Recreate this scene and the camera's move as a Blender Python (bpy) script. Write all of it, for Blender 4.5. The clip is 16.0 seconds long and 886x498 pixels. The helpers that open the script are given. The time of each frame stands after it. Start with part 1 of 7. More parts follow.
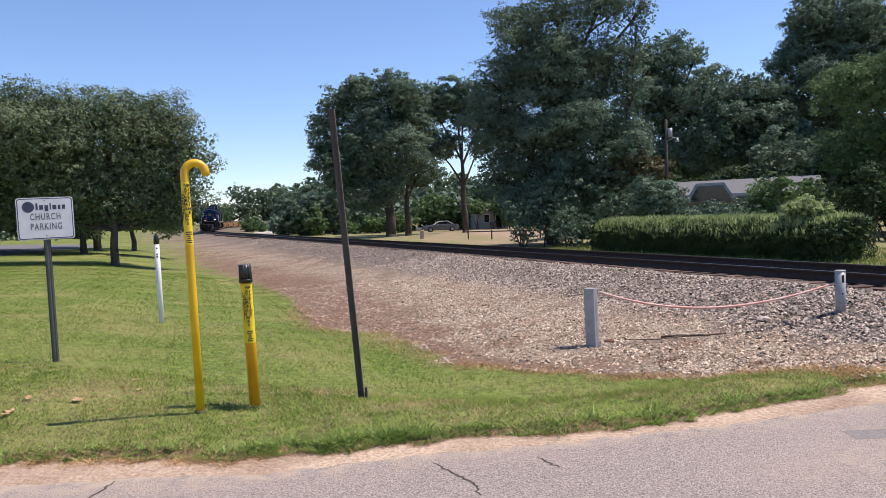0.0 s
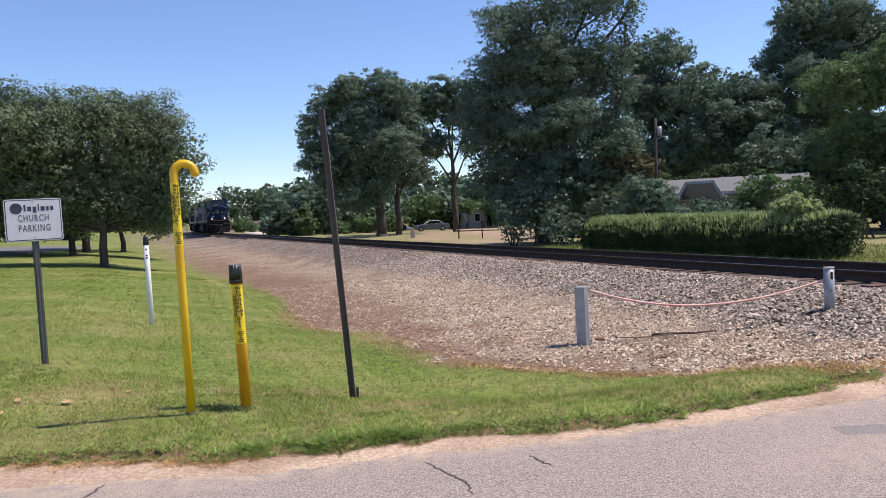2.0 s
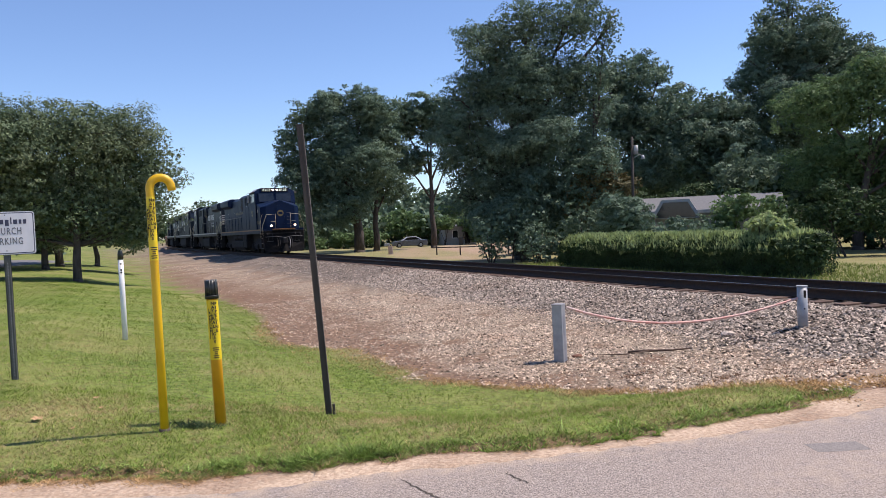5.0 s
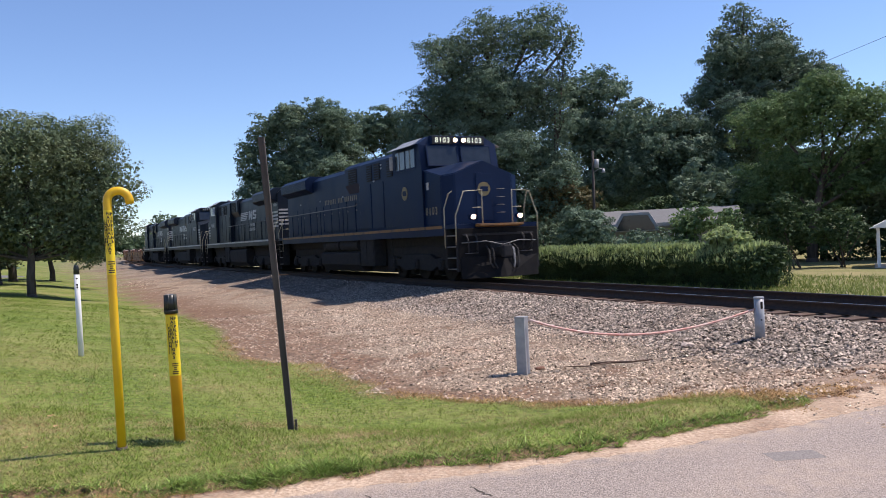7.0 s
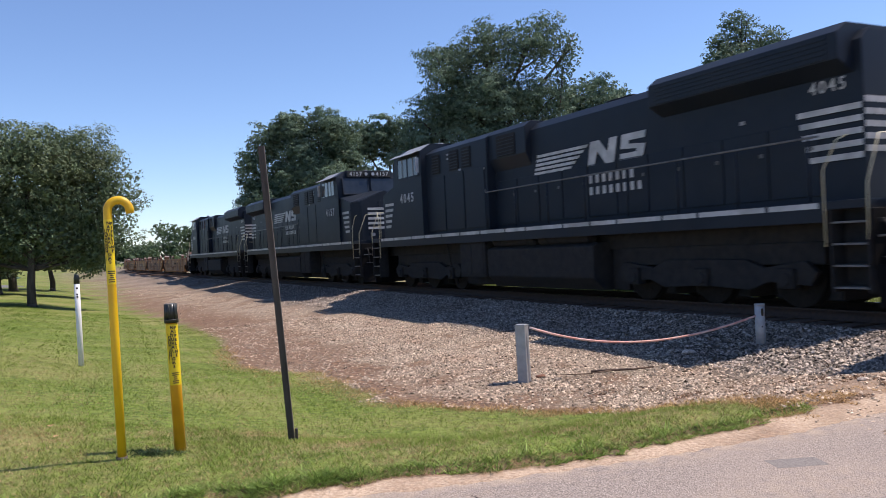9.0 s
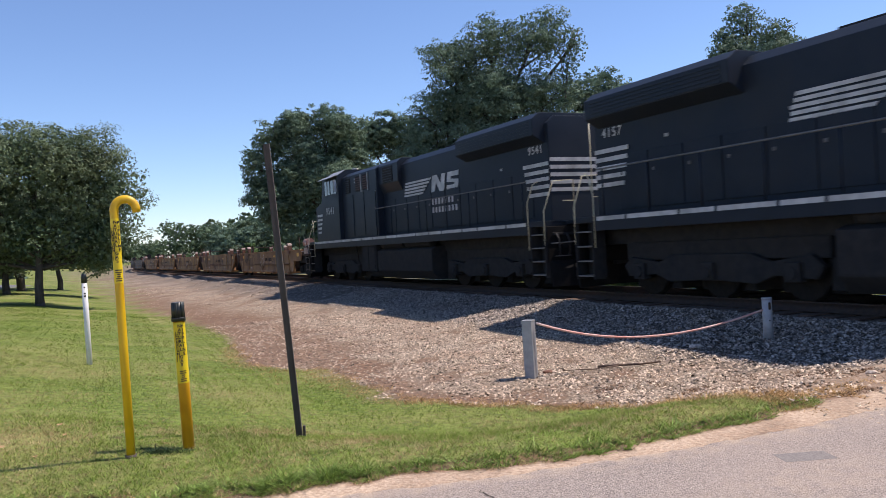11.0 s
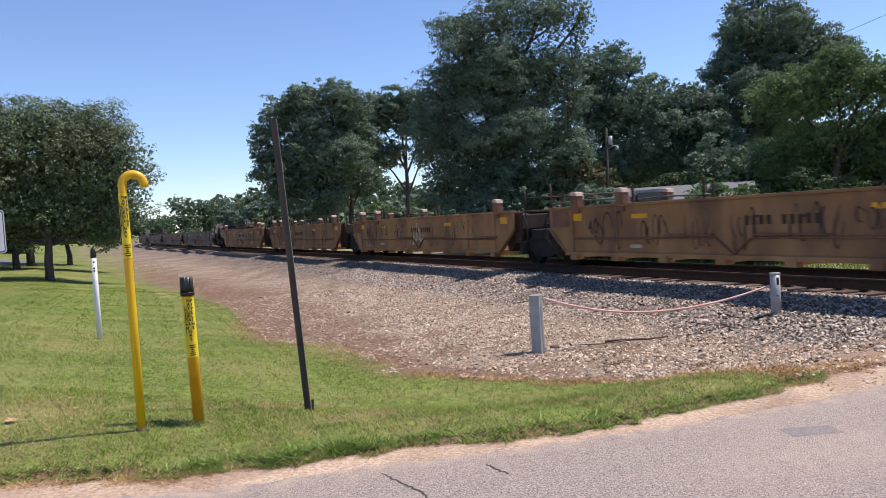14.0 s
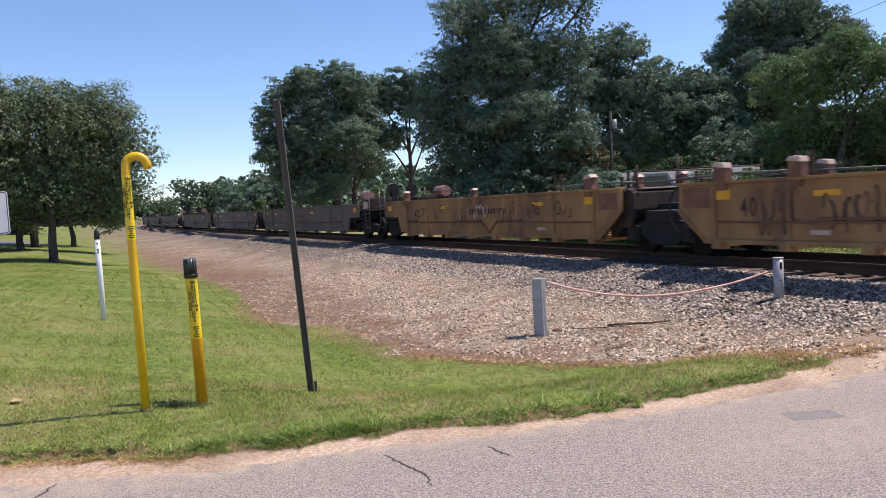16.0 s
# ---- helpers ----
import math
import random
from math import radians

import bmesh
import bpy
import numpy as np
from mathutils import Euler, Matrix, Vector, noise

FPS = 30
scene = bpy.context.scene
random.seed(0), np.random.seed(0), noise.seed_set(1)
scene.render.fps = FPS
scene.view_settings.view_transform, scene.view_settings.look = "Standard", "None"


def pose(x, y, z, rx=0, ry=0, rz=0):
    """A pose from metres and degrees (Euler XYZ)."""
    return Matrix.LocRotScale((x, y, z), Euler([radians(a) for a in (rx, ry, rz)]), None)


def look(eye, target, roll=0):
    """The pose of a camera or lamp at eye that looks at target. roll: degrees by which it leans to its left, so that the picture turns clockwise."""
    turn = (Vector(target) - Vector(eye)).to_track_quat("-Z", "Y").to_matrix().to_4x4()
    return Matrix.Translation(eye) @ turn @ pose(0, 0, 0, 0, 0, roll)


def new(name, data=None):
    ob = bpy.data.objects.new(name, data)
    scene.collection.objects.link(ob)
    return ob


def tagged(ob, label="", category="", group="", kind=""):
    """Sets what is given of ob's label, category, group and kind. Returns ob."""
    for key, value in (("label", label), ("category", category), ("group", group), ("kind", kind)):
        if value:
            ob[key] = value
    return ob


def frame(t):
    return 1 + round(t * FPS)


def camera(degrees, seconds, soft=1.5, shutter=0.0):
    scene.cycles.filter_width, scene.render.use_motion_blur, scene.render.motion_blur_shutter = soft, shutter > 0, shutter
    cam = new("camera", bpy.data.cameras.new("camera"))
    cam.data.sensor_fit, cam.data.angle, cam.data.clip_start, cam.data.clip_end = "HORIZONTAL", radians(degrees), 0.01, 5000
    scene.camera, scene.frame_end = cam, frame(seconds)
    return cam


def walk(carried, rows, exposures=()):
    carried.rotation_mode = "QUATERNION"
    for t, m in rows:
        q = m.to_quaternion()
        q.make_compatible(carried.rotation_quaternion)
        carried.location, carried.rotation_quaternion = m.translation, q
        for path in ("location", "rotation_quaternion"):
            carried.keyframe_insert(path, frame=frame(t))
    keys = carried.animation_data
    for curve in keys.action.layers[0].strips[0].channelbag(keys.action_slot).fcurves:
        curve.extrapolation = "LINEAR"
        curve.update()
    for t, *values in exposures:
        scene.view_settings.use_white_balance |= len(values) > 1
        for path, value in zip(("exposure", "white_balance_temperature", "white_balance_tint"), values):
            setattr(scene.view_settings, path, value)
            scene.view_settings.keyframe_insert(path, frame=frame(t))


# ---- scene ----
cam = camera(58.0, 16.0, soft=0.7, shutter=0.15)
EYE = (0.0, 0.0, 1.65)
# seconds, yaw, pitch, roll of a camera that turns on one spot
TURNS = [
    (0.0, 0.00, -2.55, 2.50),
    (0.5, 0.00, -2.49, 2.62),
    (1.0, -0.15, -2.42, 2.63),
    (1.5, -0.43, -2.51, 2.77),
    (2.0, -0.68, -2.63, 2.81),
    (2.5, -0.88, -2.52, 2.80),
    (3.0, -0.99, -2.22, 2.86),
    (3.5, -1.06, -1.92, 2.82),
    (6.0, -3.52, -1.13, 2.36),
    (6.5, -4.18, -0.81, 2.51),
    (7.0, -4.91, -0.69, 2.51),
    (7.5, -5.38, -0.58, 2.39),
    (8.0, -5.32, -0.43, 2.42),
    (8.5, -5.09, -0.17, 2.58),
    (9.0, -4.90, -0.11, 2.74),
    (11.5, -4.46, -0.57, 3.23),
    (12.0, -4.27, -0.92, 2.94),
    (12.5, -4.25, -1.28, 2.79),
    (13.0, -4.18, -1.49, 3.01),
    (13.5, -4.04, -1.76, 3.11),
    (14.0, -3.94, -2.11, 3.21),
    (14.5, -3.88, -2.23, 3.24),
    (15.0, -3.91, -2.36, 3.08),
    (15.5, -3.90, -2.78, 2.89),
    (16.0, -3.71, -3.31, 2.97),
]
walk(cam, [(t, pose(*EYE, 90 + p, r, y)) for t, y, p, r in TURNS], exposures=[(0.0, 0.28, 6600, 19), (16.0, 0.28, 6600, 19)])

# ---- light ----
SUN_AZ, SUN_EL = 80.0, 60.0     # degrees clockwise from +y, degrees above the horizon
world = bpy.data.worlds.new("sky")
scene.world = world
world.use_nodes = True
wn = world.node_tree.nodes
sky = wn.new("ShaderNodeTexSky")
sky.sky_type, sky.sun_disc = "NISHITA", False
sky.sun_elevation, sky.sun_rotation, sky.altitude = radians(SUN_EL), radians(SUN_AZ), 1000.0
sky.air_density, sky.dust_density, sky.ozone_density = 1.0, 0.0, 6.5
world.node_tree.links.new(sky.outputs[0], wn["Background"].inputs[0])
wn["Background"].inputs[1].default_value = 0.14
sun = new("sun", bpy.data.lights.new("sun", "SUN"))
sun.data.energy, sun.data.angle, sun.data.color = 4.7, radians(0.55), (1.0, 0.93, 0.83)
a, e = radians(SUN_AZ), radians(SUN_EL)
sun.matrix_world = look((math.sin(a) * math.cos(e) * 90, math.cos(a) * math.cos(e) * 90, math.sin(e) * 90), (0, 0, 0))


# ---- materials ----
def material(name, c1, c2=None, scale=8.0, rough=0.7, metal=0.0, bump=0.0, bscale=None, detail=6.0, c3=None, scale3=0.7, amount3=0.5,
             spec=0.5, coords="Object", island=0.0, objrand=0.0, stretch=(1, 1, 1), translucent=0.0, rough_var=0.1):
    """A surface whose colour runs from c1 to c2 over a fine noise and to c3 over a broad one."""
    m = bpy.data.materials.new(name)
    m.use_nodes = True
    nt = m.node_tree
    nd, ln = nt.nodes, nt.links
    bs = nd["Principled BSDF"]
    bs.inputs["Roughness"].default_value, bs.inputs["Metallic"].default_value = rough, metal
    bs.inputs["Specular IOR Level"].default_value = spec
    tc = nd.new("ShaderNodeTexCoord")
    mp = nd.new("ShaderNodeMapping")
    mp.inputs["Scale"].default_value = stretch
    ln.new(tc.outputs[coords], mp.inputs[0])
    c2 = c2 or c1
    nz = nd.new("ShaderNodeTexNoise")
    nz.inputs["Scale"].default_value, nz.inputs["Detail"].default_value = scale, detail
    ln.new(mp.outputs[0], nz.inputs["Vector"])
    rp = nd.new("ShaderNodeValToRGB")
    rp.color_ramp.elements[0].position, rp.color_ramp.elements[1].position = 0.32, 0.68
    rp.color_ramp.elements[0].color, rp.color_ramp.elements[1].color = (*c1, 1), (*c2, 1)
    ln.new(nz.outputs[0], rp.inputs[0])
    col = rp.outputs[0]
    if c3:
        n3 = nd.new("ShaderNodeTexNoise")
        n3.inputs["Scale"].default_value, n3.inputs["Detail"].default_value = scale3, 5.0
        ln.new(mp.outputs[0], n3.inputs["Vector"])
        mr = nd.new("ShaderNodeMapRange")
        mr.inputs[1].default_value, mr.inputs[2].default_value, mr.inputs[4].default_value = 0.45, 0.7, amount3
        ln.new(n3.outputs[0], mr.inputs[0])
        mx = nd.new("ShaderNodeMix")
        mx.data_type = "RGBA"
        ln.new(mr.outputs[0], mx.inputs["Factor"])
        ln.new(col, mx.inputs["A"])
        mx.inputs["B"].default_value = (*c3, 1)
        col = mx.outputs["Result"]
    if island or objrand:
        if island:
            g = nd.new("ShaderNodeNewGeometry").outputs["Random Per Island"]
        else:
            g = nd.new("ShaderNodeObjectInfo").outputs["Random"]
        k = island or objrand
        mr2 = nd.new("ShaderNodeMapRange")
        mr2.inputs[3].default_value, mr2.inputs[4].default_value = 1 - k, 1 + k
        ln.new(g, mr2.inputs[0])
        hv = nd.new("ShaderNodeHueSaturation")
        ln.new(mr2.outputs[0], hv.inputs["Value"])
        ln.new(col, hv.inputs["Color"])
        col = hv.outputs[0]
    ln.new(col, bs.inputs["Base Color"])
    if rough_var:
        mr3 = nd.new("ShaderNodeMapRange")
        mr3.inputs[3].default_value, mr3.inputs[4].default_value = max(0.02, rough - rough_var), min(1, rough + rough_var)
        ln.new(nz.outputs[0], mr3.inputs[0])
        ln.new(mr3.outputs[0], bs.inputs["Roughness"])
    if bump:
        nb = nd.new("ShaderNodeTexNoise")
        nb.inputs["Scale"].default_value, nb.inputs["Detail"].default_value = bscale or scale * 2, 8.0
        ln.new(mp.outputs[0], nb.inputs["Vector"])
        bp = nd.new("ShaderNodeBump")
        bp.inputs["Strength"].default_value, bp.inputs["Distance"].default_value = bump, 0.02
        ln.new(nb.outputs[0], bp.inputs["Height"])
        ln.new(bp.outputs[0], bs.inputs["Normal"])
    if translucent:
        tr = nd.new("ShaderNodeBsdfTranslucent")
        ln.new(col, tr.inputs[0])
        ms = nd.new("ShaderNodeMixShader")
        ms.inputs[0].default_value = translucent
        ln.new(bs.outputs[0], ms.inputs[1])
        ln.new(tr.outputs[0], ms.inputs[2])
        ln.new(ms.outputs[0], nd["Material Output"].inputs[0])
    return m


def lamp_material(name, color, strength):
    m = bpy.data.materials.new(name)
    m.use_nodes = True
    b = m.node_tree.nodes["Principled BSDF"]
    b.inputs["Base Color"].default_value = (*color, 1)
    b.inputs["Emission Color"].default_value, b.inputs["Emission Strength"].default_value = (*color, 1), strength
    return m


LEAF_OAK = material("leaf_oak", (0.1, 0.158, 0.108), (0.165, 0.238, 0.158), 0.6, 0.6, island=0.25, translucent=0.22, spec=0.14, c3=(0.135, 0.165, 0.09), scale3=0.25, amount3=0.5)
LEAF_LIGHT = material("leaf_light", (0.1, 0.17, 0.07), (0.175, 0.26, 0.11), 0.8, 0.6, island=0.25, translucent=0.32, spec=0.14)
LEAF_MAPLE = material("leaf_maple", (0.105, 0.152, 0.082), (0.175, 0.225, 0.125), 0.7, 0.6, island=0.26, translucent=0.22, spec=0.14, c3=(0.21, 0.22, 0.125), scale3=0.5, amount3=0.45)
LEAF_FAR = material("leaf_far", (0.095, 0.145, 0.085), (0.15, 0.205, 0.12), 0.12, 0.65, island=0.22, translucent=0.22, spec=0.1)
LEAF_DRY = material("leaf_dry", (0.09, 0.085, 0.035), (0.16, 0.13, 0.06), 0.8, 0.6, island=0.35, translucent=0.2, spec=0.2)
# darkened green: the shade on hedge sides and low shrubs is in the colour
LEAF_SHADED = material("leaf_shaded", (0.035, 0.065, 0.028), (0.075, 0.12, 0.052), 1.2, 0.6, island=0.35, translucent=0.2, spec=0.12)
BARK = material("bark", (0.04, 0.032, 0.026), (0.095, 0.078, 0.064), 9, 0.9, bump=0.8, stretch=(1, 1, 0.25))
GRASS = material("grass_blades", (0.145, 0.225, 0.034), (0.26, 0.35, 0.07), 0.9, 0.6, island=0.5, translucent=0.3, spec=0.15, c3=(0.34, 0.32, 0.125), scale3=0.55, amount3=0.36)
GRASS_DRY = material("grass_dry", (0.36, 0.27, 0.13), (0.5, 0.39, 0.21), 2.0, 0.8, island=0.35, translucent=0.2, spec=0.1)
LITTER = material("dead_litter", (0.11, 0.065, 0.042), (0.22, 0.135, 0.085), 3.0, 0.9, island=0.5, spec=0.1)
GRASS_RUST = material("grass_rust", (0.39, 0.245, 0.11), (0.58, 0.39, 0.19), 2.0, 0.8, island=0.4, translucent=0.2, spec=0.1)
GRASS_WEED = material("grass_coarse", (0.16, 0.25, 0.05), (0.3, 0.41, 0.105), 2.0, 0.5, island=0.5, translucent=0.3, spec=0.2)
STONE_LIGHT = material("gravel_stone", (0.31, 0.24, 0.175), (0.54, 0.44, 0.335), 30, 0.85, island=0.75, c3=(0.28, 0.18, 0.12), scale3=0.8, amount3=0.6)
STONE_BALLAST = material("ballast_stone", (0.15, 0.122, 0.098), (0.43, 0.36, 0.295), 25, 0.82, island=0.85, c3=(0.18, 0.125, 0.09), scale3=0.5, amount3=0.5)
RAIL_SIDE = material("rail_rust", (0.03, 0.02, 0.016), (0.06, 0.036, 0.026), 14, 0.85, bump=0.3, stretch=(0.3, 1, 1))
RAIL_TOP = material("rail_head", (0.36, 0.35, 0.34), (0.5, 0.49, 0.48), 4, 0.22, metal=1.0)
TIE = material("tie_wood", (0.06, 0.037, 0.027), (0.145, 0.088, 0.062), 5, 0.9, bump=0.6, stretch=(4, 0.6, 4), objrand=0.4)
ASPHALT = material("asphalt", (0.155, 0.128, 0.11), (0.47, 0.395, 0.34), 70, 0.88, bump=0.9, bscale=80, c3=(0.41, 0.33, 0.275), scale3=0.45, amount3=0.5, coords="Object", detail=8.0)


def sandy(m):
    """Sand blown over a surface where its own "sand" attribute says so."""
    nd, ln = m.node_tree.nodes, m.node_tree.links
    bs = nd["Principled BSDF"]
    col = bs.inputs["Base Color"].links[0].from_socket
    at, nz, mr, mx = nd.new("ShaderNodeAttribute"), nd.new("ShaderNodeTexNoise"), nd.new("ShaderNodeMath"), nd.new("ShaderNodeMix")
    at.attribute_name = "sand"
    tc = nd.new("ShaderNodeTexCoord")
    nz.inputs["Scale"].default_value, nz.inputs["Detail"].default_value = 7.0, 9.0
    ln.new(tc.outputs["Object"], nz.inputs["Vector"])
    mr.operation, mr.use_clamp = "MULTIPLY_ADD", True
    ad = nd.new("ShaderNodeMath")
    ad.operation = "MULTIPLY_ADD"
    ad.inputs[1].default_value, ad.inputs[2].default_value = 4.0, -1.4
    ln.new(nz.outputs[0], ad.inputs[0])
    ln.new(at.outputs["Fac"], mr.inputs[0])
    ln.new(ad.outputs[0], mr.inputs[1])
    mr.inputs[2].default_value = 0.0
    mx.data_type = "RGBA"
    ln.new(mr.outputs[0], mx.inputs["Factor"])
    ln.new(col, mx.inputs["A"])
    mx.inputs["B"].default_value = (0.46, 0.36, 0.27, 1)
    ln.new(mx.outputs["Result"], bs.inputs["Base Color"])


sandy(ASPHALT)
# darker grey for the smear on the road, no repair in the asphalt
SMEAR = material("road_smear", (0.17, 0.15, 0.135), (0.26, 0.235, 0.215), 60, 0.9, bump=0.3)
# parking lot asphalt, darkened to hold the tree shade in its colour
SHADED_LOT = material("shaded_lot_asphalt", (0.1, 0.098, 0.1), (0.18, 0.176, 0.178), 40, 0.9, bump=0.3, c3=(0.13, 0.125, 0.12), scale3=0.4, amount3=0.5)
CRACK = material("crack_dirt", (0.05, 0.04, 0.032), (0.09, 0.07, 0.055), 30, 0.95)
# paled green: the sun on the hedge top is in the colour
LEAF_SUNLIT = material("leaf_sunlit", (0.27, 0.35, 0.14), (0.4, 0.48, 0.23), 1.5, 0.5, island=0.3, translucent=0.4, spec=0.25)
YELLOW = material("yellow_paint", (0.68, 0.4, 0.004), (0.76, 0.48, 0.006), 5, 0.42, c3=(0.5, 0.26, 0.01), scale3=1.5, amount3=0.5)
YELLOW_DECAL = material("yellow_decal", (0.76, 0.55, 0.012), (0.82, 0.62, 0.02), 5, 0.4)
ORANGE_YELLOW = material("amber_plastic", (0.62, 0.27, 0.006), (0.72, 0.36, 0.008), 4, 0.4)
BLACK_PLASTIC = material("black_plastic", (0.012, 0.016, 0.014), (0.022, 0.027, 0.024), 9, 0.4)
INK = material("ink", (0.012, 0.012, 0.012), (0.02, 0.02, 0.02), 20, 0.6)
WHITE_PLASTIC = material("white_plastic", (0.7, 0.7, 0.7), (0.8, 0.8, 0.79), 6, 0.4, c3=(0.5, 0.47, 0.42), scale3=2.5, amount3=0.4)
SIGN_WHITE = material("sign_white", (0.62, 0.62, 0.63), (0.72, 0.72, 0.73), 6, 0.45, c3=(0.5, 0.5, 0.5), scale3=3, amount3=0.3)
SIGN_INK = material("sign_navy", (0.03, 0.036, 0.07), (0.05, 0.055, 0.09), 12, 0.5)
SIGN_GREY = material("sign_grey_letters", (0.1, 0.105, 0.12), (0.16, 0.165, 0.18), 12, 0.5)
POST_STEEL = material("channel_steel", (0.045, 0.052, 0.05), (0.085, 0.09, 0.085), 14, 0.6, metal=0.3)
POST_BROWN = material("weathered_post", (0.05, 0.04, 0.034), (0.1, 0.085, 0.072), 10, 0.8, bump=0.5, stretch=(1, 1, 0.2), c3=(0.14, 0.12, 0.1), scale3=3, amount3=0.5)
GALV = material("grey_paint_steel", (0.3, 0.31, 0.32), (0.4, 0.41, 0.42), 8, 0.5, metal=0.2, c3=(0.24, 0.22, 0.2), scale3=2.5, amount3=0.5)
HOSE = material("faded_red_hose", (0.6, 0.25, 0.2), (0.72, 0.45, 0.38), 9, 0.6, c3=(0.75, 0.66, 0.6), scale3=3.5, amount3=0.8)
WOOD_STICK = material("dead_branch", (0.08, 0.05, 0.035), (0.15, 0.1, 0.07), 12, 0.9, bump=0.5)
DEAD_LEAF = material("dead_leaf", (0.4, 0.23, 0.11), (0.55, 0.36, 0.19), 14, 0.8)
LOCO_BLACK = material("locomotive_black", (0.0142, 0.0208, 0.032), (0.0198, 0.0275, 0.0395), 1.5, 0.46, spec=0.16, c3=(0.026, 0.029, 0.034), scale3=0.9, amount3=0.5, bump=0.03, bscale=3)
LOCO_BLUE = material("locomotive_navy", (0.0042, 0.0148, 0.046), (0.006, 0.0195, 0.058), 1.2, 0.48, spec=0.13, c3=(0.007, 0.015, 0.037), scale3=0.8, amount3=0.5, bump=0.03, bscale=3)
UNDERFRAME = material("underframe_grime", (0.0195, 0.0205, 0.0225), (0.036, 0.035, 0.035), 6, 0.85, spec=0.2, bump=0.3, c3=(0.038, 0.034, 0.03), scale3=1.4, amount3=0.5)
WHITE_PAINT = material("white_stripe", (0.42, 0.42, 0.42), (0.58, 0.58, 0.57), 5, 0.5, c3=(0.26, 0.26, 0.25), scale3=1.8, amount3=0.7)
GOLD_PAINT = material("gold_stripe", (0.17, 0.08, 0.022), (0.25, 0.12, 0.033), 5, 0.5, c3=(0.1, 0.06, 0.03), scale3=1.5, amount3=0.6)
GOLD_DULL = material("gold_letters", (0.2, 0.165, 0.105), (0.28, 0.23, 0.155), 5, 0.5)
GOLD_EMBLEM = material("gold_emblem", (0.16, 0.125, 0.05), (0.22, 0.175, 0.07), 5, 0.5)
RED_PRIMER = material("red_primer", (0.06, 0.022, 0.02), (0.095, 0.036, 0.03), 6, 0.6, bump=0.1)
# darker than the locomotive black, with a broad brownish mottle
PILOT_BLACK = material("pilot_black", (0.005, 0.0055, 0.0065), (0.012, 0.012, 0.013), 5, 0.75, spec=0.12, bump=0.2, c3=(0.022, 0.018, 0.015), scale3=1.6, amount3=0.5)
RAILING_YELLOW = material("handrail_yellow", (0.46, 0.42, 0.27), (0.6, 0.56, 0.4), 8, 0.45)
GLASS = material("cab_glass", (0.016, 0.021, 0.027), (0.026, 0.032, 0.04), 3, 0.1, spec=0.6, rough_var=0.0)
GLASS_PALE = material("cab_glass_lit", (0.3, 0.32, 0.34), (0.42, 0.44, 0.46), 3, 0.1, rough_var=0.0)
STEEL_WHEEL = material("wheel_steel", (0.01, 0.009, 0.008), (0.024, 0.02, 0.017), 9, 0.7, metal=0.2, spec=0.2)
HEADLIGHT = lamp_material("headlight_glow", (1.0, 0.74, 0.45), 9.0)
DITCHLIGHT = lamp_material("ditch_light_glow", (1.0, 0.64, 0.42), 6.0)
BOARD_GLOW = lamp_material("number_glow", (0.75, 0.8, 0.6), 0.5)
RAIL_DULL = material("dull_railing", (0.09, 0.09, 0.09), (0.16, 0.16, 0.155), 8, 0.5)
CAR_YELLOW = material("well_car_yellow", (0.26, 0.127, 0.047), (0.4, 0.217, 0.084), 1.6, 0.65, bump=0.1, bscale=5, c3=(0.13, 0.062, 0.034), scale3=1.1, amount3=0.9, objrand=0.12, stretch=(1, 1, 0.45), detail=9.0)
CAR_BROWN = material("well_car_brown", (0.13, 0.098, 0.078), (0.18, 0.14, 0.112), 2.2, 0.7, bump=0.1, bscale=5, c3=(0.085, 0.06, 0.046), scale3=0.7, amount3=0.7, objrand=0.15)
CAR_RUST = material("well_car_rust", (0.14, 0.062, 0.038), (0.22, 0.105, 0.062), 5, 0.8, bump=0.15)
CAR_END = material("well_car_dark_brown", (0.03, 0.018, 0.013), (0.065, 0.038, 0.028), 4, 0.85, bump=0.15)
TANK_RED = material("tank_red_oxide", (0.3, 0.14, 0.1), (0.4, 0.21, 0.16), 4, 0.6)
REFLECT_YELLOW = material("yellow_reflector", (0.72, 0.33, 0.012), (0.8, 0.42, 0.025), 6, 0.4)
GRAFFITI = material("dark_spray_paint", (0.016, 0.011, 0.01), (0.07, 0.04, 0.03), 3, 0.7)
GRAFFITI_WHITE = material("white_spray_paint", (0.55, 0.52, 0.5), (0.66, 0.63, 0.6), 12, 0.6)
GUIDE_PALE = material("pale_guide", (0.45, 0.32, 0.25), (0.6, 0.46, 0.39), 6, 0.7)
# white siding greyed down: shade from the trees is in the colour
SIDING_SHADED = material("shaded_siding", (0.3, 0.3, 0.285), (0.38, 0.38, 0.36), 4, 0.7)
SHINGLE = material("roof_shingle", (0.12, 0.123, 0.128), (0.175, 0.177, 0.18), 12, 0.9, bump=0.3)
TRIM_WHITE = material("white_trim", (0.7, 0.7, 0.69), (0.8, 0.8, 0.79), 6, 0.6)
DARK_OPENING = material("dark_window", (0.012, 0.013, 0.015), (0.02, 0.021, 0.024), 3, 0.12, rough_var=0.0)
CAR_PAINT = material("sedan_paint", (0.1, 0.11, 0.13), (0.15, 0.165, 0.19), 3, 0.2, spec=0.7)
CAR_SILVER = material("sedan_roof", (0.5, 0.52, 0.55), (0.58, 0.6, 0.63), 3, 0.25)
RUBBER = material("tyre_rubber", (0.015, 0.015, 0.015), (0.025, 0.025, 0.025), 12, 0.8)
POLE_WOOD = material("pole_wood", (0.04, 0.034, 0.03), (0.08, 0.068, 0.058), 7, 0.9, stretch=(1, 1, 0.15))
